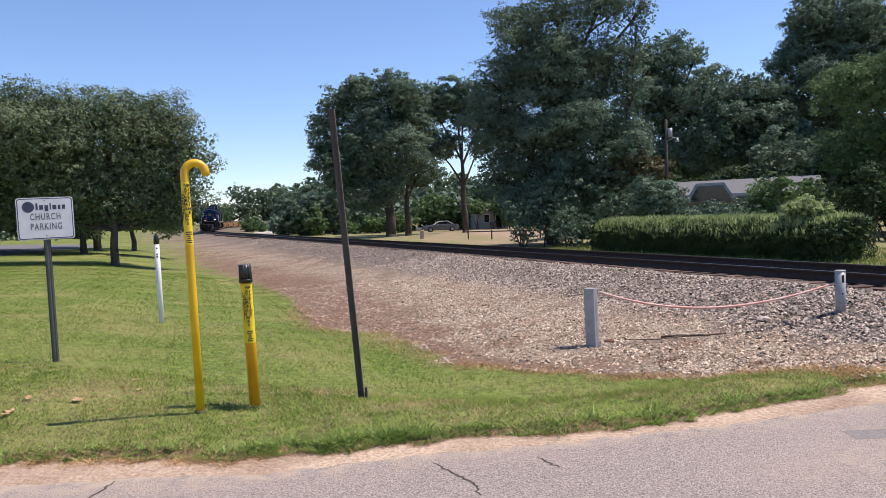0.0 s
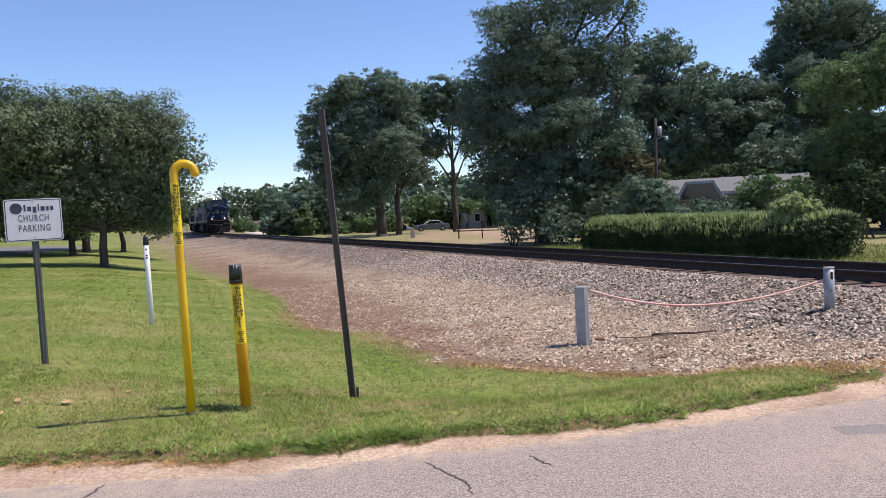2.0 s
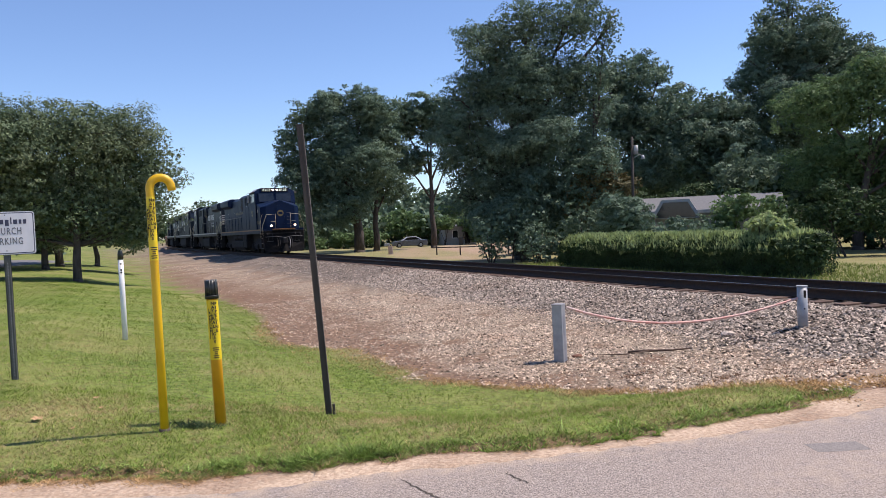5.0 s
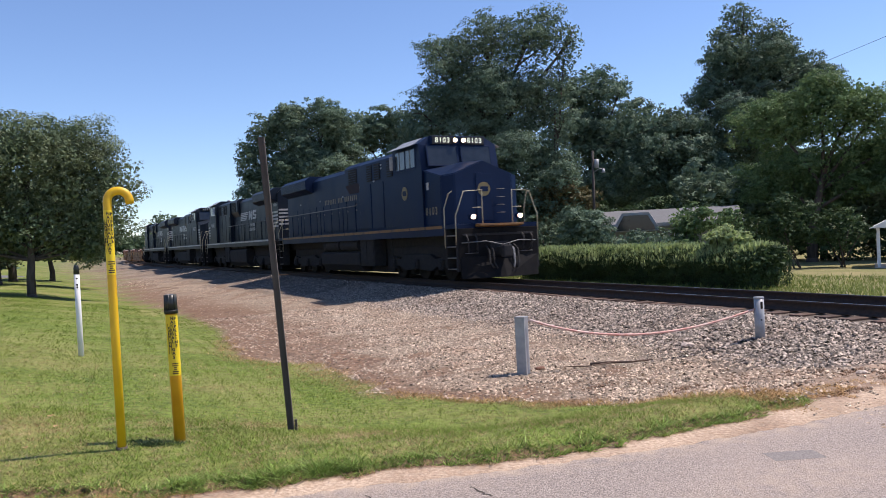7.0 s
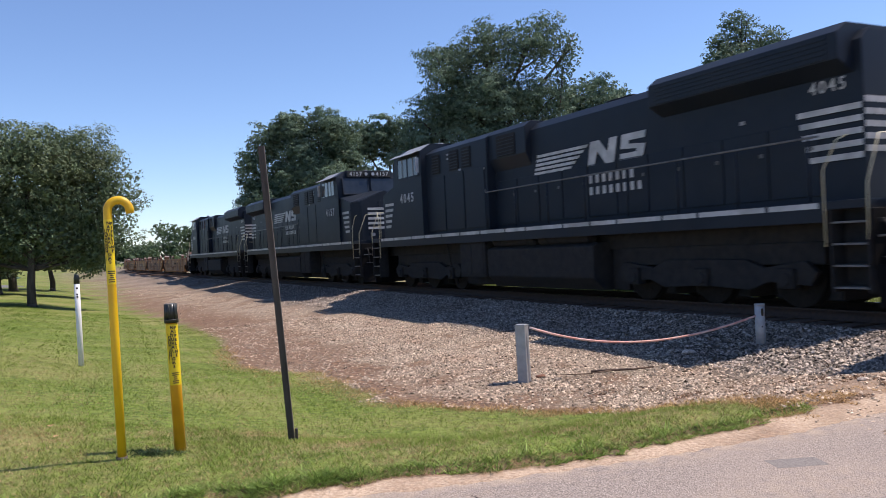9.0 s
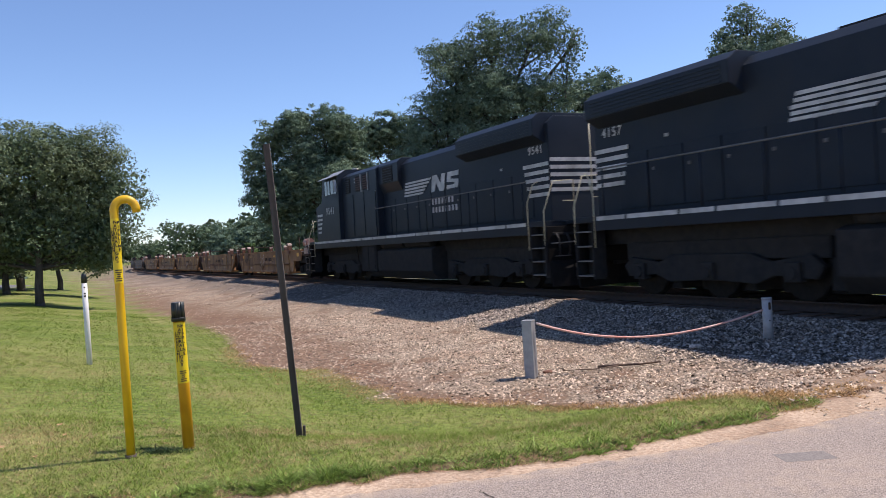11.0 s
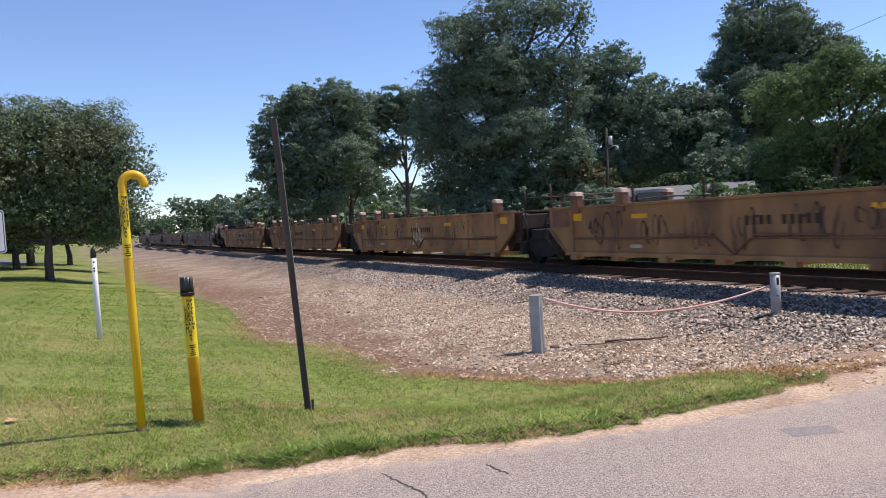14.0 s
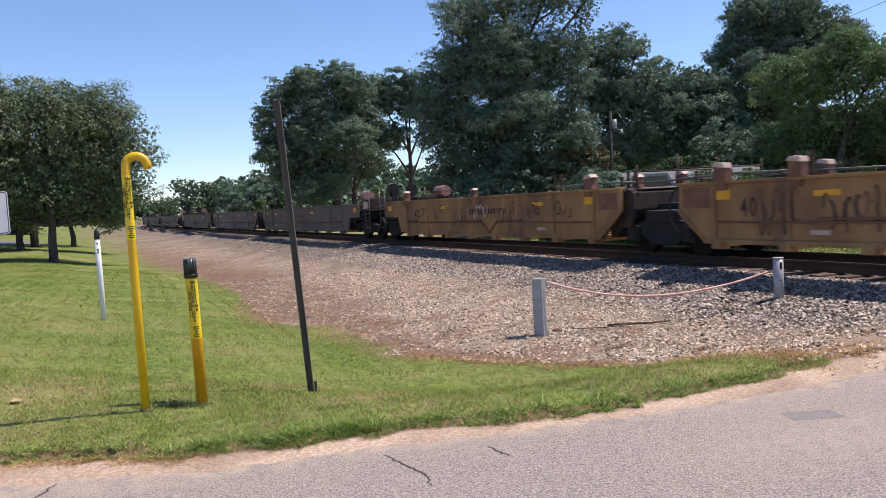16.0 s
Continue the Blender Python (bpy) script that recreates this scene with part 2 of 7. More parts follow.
CONCRETE = material("pale_concrete", (0.48, 0.44, 0.4), (0.58, 0.54, 0.5), 6, 0.9)
BIN = material("bin_plastic", (0.02, 0.022, 0.02), (0.03, 0.032, 0.03), 6, 0.5)
# near black, for the shade deep inside the hedge
HEDGE_GLOOM = material("hedge_gloom", (0.02, 0.024, 0.012), (0.035, 0.035, 0.018), 8, 0.95)


# ---- mesh helpers ----
def mesh_object(name, me, mat, parent=None, label=""):
    ob = new(name, me)
    if mat:
        me.materials.append(mat)
    if parent:
        ob.parent = parent
    if label:
        ob["label"] = label
    return ob


def part(name, bm, mat, parent=None, label=""):
    """Links a bmesh as one mesh object under a thing."""
    me = bpy.data.meshes.new(name)
    bm.normal_update()
    bm.to_mesh(me)
    bm.free()
    return mesh_object(name, me, mat, parent, label)


def raw_mesh(name, co, idx, per):
    """A mesh from numpy arrays: points, flat corner indices and corners per face."""
    me = bpy.data.meshes.new(name)
    co = np.asarray(co, np.float32).reshape(-1, 3)
    idx = np.asarray(idx, np.int32).ravel()
    nf = len(idx) // per
    me.vertices.add(len(co))
    me.vertices.foreach_set("co", co.ravel())
    me.loops.add(len(idx))
    me.loops.foreach_set("vertex_index", idx)
    me.polygons.add(nf)
    me.polygons.foreach_set("loop_start", np.arange(nf, dtype=np.int32) * per)
    me.update(calc_edges=True)
    return me


def thing(name, m=None, label="", category="", group="", kind=""):
    ob = new(name)
    ob.empty_display_size = 0.2
    if m is not None:
        ob.matrix_world = m
    return tagged(ob, label, category, group, kind)


def box(x0, x1, y0, y1, z0, z1, bevel=0.0, bm=None):
    tmp = bmesh.new()
    v = [tmp.verts.new((x, y, z)) for x in (x0, x1) for y in (y0, y1) for z in (z0, z1)]
    for q in ((0, 1, 3, 2), (4, 6, 7, 5), (0, 4, 5, 1), (2, 3, 7, 6), (0, 2, 6, 4), (1, 5, 7, 3)):
        tmp.faces.new([v[i] for i in q])
    if bevel:
        bmesh.ops.bevel(tmp, geom=tmp.edges[:], offset=bevel, segments=2, affect="EDGES", profile=0.6)
    return merge(bm, tmp)


def merge(bm, tmp):
    if bm is None:
        return tmp
    me = bpy.data.meshes.new("tmp")
    tmp.to_mesh(me)
    tmp.free()
    bm.from_mesh(me)
    bpy.data.meshes.remove(me)
    return bm


def prism(pts, lo, hi, axis="y", bevel=0.0, bm=None):
    """A profile drawn in two axes, drawn out along the third. axis y: (x, z); x: (y, z); z: (x, y)."""
    tmp = bmesh.new()

    def at(p, h):
        return {"y": (p[0], h, p[1]), "x": (h, p[0], p[1]), "z": (p[0], p[1], h)}[axis]

    a = [tmp.verts.new(at(p, lo)) for p in pts]
    b = [tmp.verts.new(at(p, hi)) for p in pts]
    tmp.faces.new(a)
    tmp.faces.new(b[::-1])
    for i in range(len(pts)):
        j = (i + 1) % len(pts)
        tmp.faces.new((a[i], b[i], b[j], a[j]))
    bmesh.ops.recalc_face_normals(tmp, faces=tmp.faces[:])
    if bevel:
        bmesh.ops.bevel(tmp, geom=tmp.edges[:], offset=bevel, segments=2, affect="EDGES", profile=0.6)
    return merge(bm, tmp)


def tube(points, r, seg=8, bm=None, r2=None, caps=True):
    """A round bar along points; r2 is the radius at its far end."""
    tmp = bm if bm is not None else bmesh.new()
    pts = [Vector(p) for p in points]
    r2 = r if r2 is None else r2
    rings = []
    n = len(pts)
    side = None
    for i, p in enumerate(pts):
        d = (pts[min(i + 1, n - 1)] - pts[max(i - 1, 0)]).normalized()
        if side is None:
            side = d.orthogonal().normalized()
        side = (side - d * side.dot(d)).normalized()
        up = d.cross(side)
        rr = r + (r2 - r) * i / max(1, n - 1)
        rings.append([tmp.verts.new(p + (side * math.cos(k * math.tau / seg) + up * math.sin(k * math.tau / seg)) * rr) for k in range(seg)])
    for a, b in zip(rings, rings[1:]):
        for k in range(seg):
            f = tmp.faces.new((a[k], a[(k + 1) % seg], b[(k + 1) % seg], b[k]))
            f.smooth = True
    if caps:
        tmp.faces.new(rings[0][::-1])
        tmp.faces.new(rings[-1])
    return tmp


def disc(center, axis, r, h, seg=16, bm=None):
    c, d = Vector(center), Vector(axis).normalized()
    return tube([c - d * h / 2, c + d * h / 2], r, seg, bm)




def text_part(name, body, size, m, mat, parent, depth=0.004, sx=1.0, spacing=1.0, label="", line=1.0, bold=0.012):
    """Letters of the built-in font as a mesh; m places their centre, x along the line, z out of the face."""
    cu = bpy.data.curves.new("letters", "FONT")
    cu.body, cu.size, cu.extrude, cu.align_x, cu.align_y = body, size, depth, "CENTER", "CENTER"
    cu.space_character, cu.space_line, cu.resolution_u, cu.offset = spacing, line, 3, bold * size
    ob = new("letters", cu)
    dg = bpy.context.evaluated_depsgraph_get()
    me = bpy.data.meshes.new_from_object(ob.evaluated_get(dg))
    me.name = name
    bpy.data.objects.remove(ob)
    me.materials.clear()
    out = mesh_object(name, me, mat, parent, label)
    out.matrix_local = m @ Matrix.Diagonal((sx, 1, 1, 1))
    return out


# ---- the plan: railway, lie of the land ----
TRACK_D, RAIL_Z, RADIUS, BEND = 12.9, 0.26, 690.0, -112.0
NRM = Vector((0.930, 0.3675, 0)).normalized()
DIR = Vector((NRM.y, -NRM.x, 0))


def track(s):
    """Place and heading of the track's middle, s metres past the foot of the eye."""
    if s >= BEND:
        return NRM * TRACK_D + DIR * s, DIR.copy()
    a = (BEND - s) / RADIUS
    p = NRM * TRACK_D + DIR * BEND + NRM * (RADIUS * (1 - math.cos(a))) - DIR * (RADIUS * math.sin(a))
    return p, DIR * math.cos(a) - NRM * math.sin(a)


def on_track(s, reverse=False):
    p, d = track(s)
    yaw = math.degrees(math.atan2(d.y, d.x)) + (180 if reverse else 0)
    return pose(p.x, p.y, RAIL_Z, 0, 0, yaw)


def fbm(x, y, scale, seed=0):
    """Cheap smooth noise for arrays, about -1 to 1."""
    v = 0
    for k, (ax, ay, ph) in enumerate(((1.0, 0.31, 0.3), (-0.42, 1.13, 1.7), (0.83, -0.91, 4.1), (1.9, 1.3, 2.2), (-2.3, 1.1, 5.3), (2.9, -2.1, 0.9))):
        v = v + np.sin((x * ax + y * ay) / scale * 2.1 + ph + seed * 1.37 * (k + 1)) * (0.42 if k < 3 else 0.2)
    return v


def q_of(x, y):
    """Distance towards the track, and along it."""
    q, s = x * NRM.x + y * NRM.y, x * DIR.x + y * DIR.y
    b = np.minimum(s - BEND, 0)
    return q - b * b / (2 * RADIUS), s


GRASS_X = [-60, -6, -3.3, -2.5, -1.64, -0.82, -0.3, 0, 0.83, 1.74, 2.81, 3.62, 4.4, 9, 30]
GRASS_Y = [6.2, 5.85, 5.78, 5.72, 5.62, 5.65, 5.8, 5.93, 5.85, 6.1, 6.55, 6.95, 7.4, 9.5, 22]
ROAD_X = [-60, -6, -2.97, -1.42, 0, 1.2, 2.24, 3.42, 5, 9, 30]
ROAD_Y = [5.3, 5.15, 5.15, 5.17, 5.46, 5.63, 5.92, 6.3, 7.0, 9.2, 21.6]
Q_H = [-60, -12, -4.5, -0.7, 0.45, 1.8, 2.9, 3.8, 6.0, 8.4, 9.0, 9.7, 11.25, 14.6, 16.2, 20, 28, 40, 60, 200, 600]
Z_H = [1.0, 0.8, 0.5, 0.25, 0.03, -0.15, -0.33, -0.38, -0.36, -0.36, -0.32, -0.22, 0.055, 0.055, -0.25, -0.5, -0.62, -0.75, -0.9, -1.0, 1.0]


def grass_edge(x):
    return np.interp(x, GRASS_X, GRASS_Y) + 0.05 * fbm(x, x * 0 + 2, 0.22) + 0.03 * fbm(x, x * 0, 0.07)


def road_edge(x):
    return np.interp(x, ROAD_X, ROAD_Y) + 0.03 * fbm(x, x * 0 + 7, 0.5)


def smooth(a, b, v):
    t = np.clip((v - a) / (b - a), 0, 1)
    return t * t * (3 - 2 * t)


def height(x, y):
    x, y = np.asarray(x, float), np.asarray(y, float)
    q, s = q_of(x, y)
    z = np.interp(q, Q_H, Z_H) + 0.02 * fbm(x, y, 2.3) * smooth(2, 4, abs(y))
    ge = np.interp(x, GRASS_X, GRASS_Y)
    lip = smooth(0.0, 0.06, y - grass_edge(x)) * (0.045 + 0.012 * fbm(x, x * 0, 0.5, 3)) * (1 - smooth(3.7, 4.2, x)) + smooth(0.05, 0.6, y - grass_edge(x)) * 0.035 * (1 - smooth(3.7, 4.2, x))
    near = smooth(0.1, 3.0, y - ge)
    z = near * z + (1 - near) * (lip - 0.012)
    return np.where(y < ge - 0.05, -0.012, z)


def ground_z(x, y):
    return float(height(np.array([x]), np.array([y]))[0])


# where the lawn ends and bare ground begins: metres along the track, metres towards it
LAWN_S = [-110, -58, -37, -27, -20.6, -17.4, -14.5, -13.9, -13.2, -11, -9.8, -9.2, -8.84, -8.26, -7.4, -6.1, -5.2]
LAWN_Q = [4.6, 3.4, 3.3, 3.74, 3.95, 3.42, 3.06, 3.7, 4.06, 4.0, 3.95, 4.46, 4.8, 5.26, 6.0, 5.9, 6.1]


def past_lawn(x, y):
    """Metres from the lawn's edge towards the track."""
    q, s = q_of(x, y)
    return q - np.interp(s, LAWN_S, LAWN_Q)


def gravel_mask(x, y):
    q, s = q_of(x, y)
    a = smooth(-0.16, 0.2, past_lawn(x, y) + 0.16 * fbm(x, y, 0.5, 2) + 0.08 * fbm(x, y, 0.13, 7))
    c = smooth(3.55, 4.1, x + 0.15 * fbm(x, y, 0.4, 6)) * smooth(4.0, 5.0, q)
    return np.maximum(a, c) * (1 - smooth(18.0, 19.2, q + 0.4 * fbm(x, y, 1.1, 5)))


def dirt_mask(x, y):
    q, s = q_of(x, y)
    strip = 1 - smooth(0.0, 0.12, y - grass_edge(x))
    e = past_lawn(x, y)
    wide = np.interp(s, [-60, -35, -22, -15, -12.5, -8], [1.8, 2.6, 3.0, 2.6, 1.0, 0.5])
    band = smooth(-0.1, 0.12, e + 0.12 * fbm(x, y, 0.5, 3)) * (1 - smooth(0.35, 1.25, e / wide + 0.3 * fbm(x, y, 0.9, 1) + 0.12 * fbm(x, y, 0.25, 6)))
    worn = 0.75 * smooth(0.45, 1.0, fbm(x, y, 0.75, 14) + 0.3 * fbm(x, y, 0.2, 3)) * smooth(-0.1, 0.2, e) * (1 - smooth(7.8, 8.8, q))
    scuffed = 0.6 * smooth(-10.5, -8.5, s) * (1 - smooth(8.0, 9.2, q)) * smooth(-0.1, 0.8, fbm(x, y, 0.6, 21) + 0.5 * fbm(x, y, 0.16, 5)) * smooth(-0.1, 0.2, e)
    wedge = np.abs(x / np.maximum(y, 1.0) - 0.055)
    yard = smooth(21.5, 23.0, q + 0.5 * fbm(x, y, 2.0, 8)) * (1 - smooth(0.075, 0.1, wedge)) * smooth(44, 50, y) * (1 - smooth(110, 118, y)) * np.clip(0.75 + 0.35 * fbm(x, y, 4.0, 8), 0, 1)
    pad = np.exp(-((x - 6.4) / 1.5) ** 2 - ((y - 10.4) / 1.3) ** 2) * 1.1 + smooth(3.8, 4.6, x) * (1 - smooth(7.5, 9.5, y - 0.6 * (x - 4))) * 0.8
    verge = smooth(17, 18, q) * (1 - smooth(20.8, 22.5, q + 0.4 * fbm(x, y, 1.5, 4))) * smooth(-17, -12, s) * 0.9
    return np.clip(np.maximum.reduce([strip, band * 0.9, worn, scuffed, margin_mask(x, y) * 0.35, yard, pad, verge]), 0, 1)


def margin_mask(x, y):
    """The thin, dried-out rim of the lawn beside the gravel."""
    q, s = q_of(x, y)
    e = past_lawn(x, y)
    wide = np.interp(s, [-40, -18, -15, -12, -9, -7], [0.2, 0.3, 0.9, 1.1, 0.45, 0.4])
    return smooth(-1.0, -0.1, e / wide + 0.35 * fbm(x, y, 0.4, 2)) * (1 - gravel_mask(x, y))


def sand_mask(x, y):
    """How sandy the bare dirt is: along the road and on the worn pad."""
    q, s = q_of(x, y)
    strip = 1 - smooth(-0.12, -0.03, y - grass_edge(x))
    pad = np.exp(-((x - 6.4) / 1.6) ** 2 - ((y - 10.4) / 1.4) ** 2) + smooth(3.8, 4.6, x) * (1 - smooth(7.5, 9.5, y - 0.6 * (x - 4))) * 0.35
    return np.clip(np.maximum(strip * (0.75 + 0.25 * fbm(x, y, 0.5, 11)), pad) + 0.06 + 0.5 * smooth(18, 22, q), 0, 1)


# ---- ground ----
def graded(fine_lo, fine_hi, step, far_lo, far_hi, grow=1.16):
    v = list(np.arange(fine_lo, fine_hi, step))
    d, x = step, fine_lo
    while x > far_lo:
        d *= grow
        x -= d
        v.insert(0, x)
    d, x = step, v[-1]
    while x < far_hi:
        d *= grow
        x += d
        v.append(x)
    return np.array(v)


def ground_material():
    m = bpy.data.materials.new("ground_cover")
    m.use_nodes = True
    nd, ln = m.node_tree.nodes, m.node_tree.links
    bs = nd["Principled BSDF"]
    bs.inputs["Roughness"].default_value, bs.inputs["Specular IOR Level"].default_value = 0.95, 0.2
    tc = nd.new("ShaderNodeTexCoord")

    def noise_ramp(scale, c1, c2, lo=0.35, hi=0.65):
        n = nd.new("ShaderNodeTexNoise")
        n.inputs["Scale"].default_value, n.inputs["Detail"].default_value = scale, 8
        ln.new(tc.outputs["Object"], n.inputs["Vector"])
        r = nd.new("ShaderNodeValToRGB")
        r.color_ramp.elements[0].position, r.color_ramp.elements[1].position = lo, hi
        r.color_ramp.elements[0].color, r.color_ramp.elements[1].color = (*c1, 1), (*c2, 1)
        ln.new(n.outputs[0], r.inputs[0])
        return r.outputs[0], n.outputs[0]

    def mix(f, a, b):
        x = nd.new("ShaderNodeMix")
        x.data_type = "RGBA"
        ln.new(f, x.inputs["Factor"])
        ln.new(a, x.inputs["A"])
        ln.new(b, x.inputs["B"])
        return x.outputs["Result"]

    g1, _ = noise_ramp(12, (0.07, 0.1, 0.02), (0.19, 0.245, 0.052))
    g2, _ = noise_ramp(0.5, (0.0, 0.0, 0.0), (0.4, 0.4, 0.4), 0.42, 0.66)
    straw, _ = noise_ramp(30, (0.3, 0.245, 0.105), (0.44, 0.36, 0.175))
    grass = mix(g2, g1, straw)
    dirt, _ = noise_ramp(14, (0.05, 0.026, 0.017), (0.25, 0.138, 0.082), 0.36, 0.66)
    sand, _ = noise_ramp(40, (0.41, 0.295, 0.205), (0.58, 0.45, 0.33))
    at = nd.new("ShaderNodeAttribute")
    at.attribute_name = "zone"
    dirt = mix(at.outputs["Alpha"], dirt, sand)
    vo = nd.new("ShaderNodeTexVoronoi")
    vo.inputs["Scale"].default_value = 38
    ln.new(tc.outputs["Object"], vo.inputs["Vector"])
    bw = nd.new("ShaderNodeRGBToBW")
    ln.new(vo.outputs["Color"], bw.inputs[0])
    gr = nd.new("ShaderNodeValToRGB")
    gr.color_ramp.elements[0].color, gr.color_ramp.elements[1].color = (0.11, 0.08, 0.056, 1), (0.44, 0.355, 0.265, 1)
    ln.new(bw.outputs[0], gr.inputs[0])
    soil, _ = noise_ramp(1.1, (0, 0, 0), (0.6, 0.6, 0.6), 0.45, 0.66)
    gravel = mix(soil, gr.outputs[0], dirt)
    bed, _ = noise_ramp(34, (0.05, 0.04, 0.032), (0.22, 0.18, 0.15))
    sp = nd.new("ShaderNodeSeparateColor")
    ln.new(at.outputs["Color"], sp.inputs[0])
    col = mix(sp.outputs["Blue"], mix(sp.outputs["Green"], mix(sp.outputs["Red"], grass, gravel), dirt), bed)
    ln.new(col, bs.inputs["Base Color"])
    nb = nd.new("ShaderNodeTexNoise")
    nb.inputs["Scale"].default_value, nb.inputs["Detail"].default_value = 22, 8
    ln.new(tc.outputs["Object"], nb.inputs["Vector"])
    bp = nd.new("ShaderNodeBump")
    bp.inputs["Strength"].default_value, bp.inputs["Distance"].default_value = 0.7, 0.04
    ln.new(nb.outputs[0], bp.inputs["Height"])
    ln.new(bp.outputs[0], bs.inputs["Normal"])
    return m


gx, gy = graded(-9, 9, 0.09, -900, 900), graded(4.9, 16, 0.08, -900, 1200)
X, Y = np.meshgrid(gx, gy, indexing="ij")
Z = height(X, Y)
nx, ny = X.shape
ij = np.arange(nx * ny).reshape(nx, ny)
me = raw_mesh("ground", np.stack([X, Y, Z], -1), np.stack([ij[:-1, :-1], ij[1:, :-1], ij[1:, 1:], ij[:-1, 1:]], -1), 4)
zone = me.color_attributes.new("zone", "FLOAT_COLOR", "POINT")
G, B, QQ = gravel_mask(X, Y), dirt_mask(X, Y), q_of(X, Y)[0]
zone.data.foreach_set("color", np.stack([G, B * (1 - 0.1 * G), smooth(8.3, 9.2, QQ + 0.3 * fbm(X, Y, 0.6, 12)) * (1 - smooth(15.4, 16.2, QQ)), sand_mask(X, Y)], -1).astype(np.float32).ravel())
me.polygons.foreach_set("use_smooth", np.ones(len(me.polygons), bool))
tagged(mesh_object("ground", me, ground_material()), "mown green lawn, brown dirt and pale gravel beside the railway", "ground", kind="structure")

# road: a sheet with a frayed edge, 15 mm over the dirt
rx = np.concatenate([np.linspace(-60, -8, 30), np.arange(-7.5, 9, 0.06), np.linspace(9.3, 30, 30)])
rows_v = [0.0, 0.02, 0.08, 0.16, 0.28, 0.45, 0.7, 1.1, 1.8, 4.0, 8.0]
RX, RV = np.meshgrid(rx, np.array(rows_v), indexing="ij")
RY = road_edge(RX) + 0.025 * fbm(RX, RX * 0, 0.05) - RV
RZ = np.where(RV == 0, -0.02, 0.004)
ij = np.arange(RX.size).reshape(RX.shape)
me = raw_mesh("road", np.stack([RX, RY, RZ], -1), np.stack([ij[:-1, 1:], ij[1:, 1:], ij[1:, :-1], ij[:-1, :-1]], -1), 4)
drift = np.exp(-RV / 0.16) * 1.2 + 0.5 * np.exp(-((RX - 2.7) / 0.9) ** 2 - ((RV - 1.1) / 0.35) ** 2) + 0.35 * np.exp(-((RX + 2.4) / 1.3) ** 2 - (RV / 0.5) ** 2)
sand_at = me.color_attributes.new("sand", "FLOAT_COLOR", "POINT")
sand_at.data.foreach_set("color", np.stack([drift, drift, drift, drift * 0 + 1], -1).astype(np.float32).ravel())
road = tagged(mesh_object("road", me, ASPHALT), "worn pale grey asphalt road with a sandy edge", "road", kind="structure")


def ribbon(points, w, z, taper=True):
    """A thin raised strip on the road."""
    bm = bmesh.new()
    prev = None
    n = len(points)
    for i, p in enumerate(points):
        a, b = Vector(points[max(0, i - 1)]), Vector(points[min(n - 1, i + 1)])
        d = (b - a).normalized()
        k = w * (0.35 + 0.65 * math.sin(math.pi * (i + 0.5) / n)) if taper else w
        sd = Vector((-d.y, d.x)) * k / 2
        q = (bm.verts.new((p[0] + sd.x, p[1] + sd.y, z)), bm.verts.new((p[0] - sd.x, p[1] - sd.y, z)))
        if prev:
            bm.faces.new((prev[0], prev[1], q[1], q[0]))
        prev = q
    return bm


def crack(points, seed):
    rnd = random.Random(seed)
    pts = []
    for (x0, y0), (x1, y1) in zip(points, points[1:]):
        for k in range(8):
            f = k / 8
            pts.append((x0 + (x1 - x0) * f + rnd.uniform(-0.012, 0.012), y0 + (y1 - y0) * f + rnd.uniform(-0.008, 0.008)))
    ob = part("crack", ribbon(pts, 0.017, 0.0065), CRACK, road)
    return ob


crack([(-0.13, 5.22), (0.0, 4.98), (0.12, 4.8), (0.14, 4.55)], 1)
crack([(0.56, 5.25), (0.62, 5.1), (0.69, 5.02)], 2)
crack([(-2.2, 5.12), (-2.23, 4.9), (-2.3, 4.6)], 3)
# added flat sheet that draws a blurred dark smear on the road
px0, py0 = np.meshgrid(np.linspace(2.72, 3.1, 12), np.linspace(5.34, 5.55, 6), indexing="ij")
ij = np.arange(72).reshape(12, 6)
me = raw_mesh("road_smear", np.stack([px0, py0, 0.0052 + 0 * px0], -1), np.stack([ij[:-1, :-1], ij[1:, :-1], ij[1:, 1:], ij[:-1, 1:]], -1), 4)
mesh_object("road_smear", me, SMEAR, road)


def draped(name, corners, n, lift, mat, label, category):
    """A thin paved sheet laid over the land between four corners."""
    c = [np.array(p, float) for p in corners]
    u, v = np.meshgrid(np.linspace(0, 1, n), np.linspace(0, 1, n), indexing="ij")
    P = [(1 - u) * (1 - v) * c[0][k] + u * (1 - v) * c[1][k] + u * v * c[2][k] + (1 - u) * v * c[3][k] for k in (0, 1)]
    edge = np.minimum(np.minimum(u, 1 - u), np.minimum(v, 1 - v)) < 1e-6
    z = height(P[0], P[1]) + np.where(edge, -0.05, lift)
    ij = np.arange(n * n).reshape(n, n)
    me = raw_mesh(name, np.stack([P[0], P[1], z], -1), np.stack([ij[:-1, :-1], ij[1:, :-1], ij[1:, 1:], ij[:-1, 1:]], -1), 4)
    return tagged(mesh_object(name, me, mat), label, category, kind="structure")


draped("parking_lot", [(-40, 35), (-20.3, 37), (-26.0, 62), (-44, 62)], 30, 0.03, SHADED_LOT, "grey asphalt parking lot beside the lawn", "pavement")
draped("lane", [(-41, 172), (-35.5, 172), (-22.0, 104), (-25.0, 104)], 16, 0.05, CONCRETE, "pale sunlit lane beyond the railway", "road")
draped("driveway", [(13.0, 18.6), (40, 26), (40, 32), (16.5, 23.4)], 24, 0.04, CONCRETE, "pale sandy concrete driveway", "pavement")

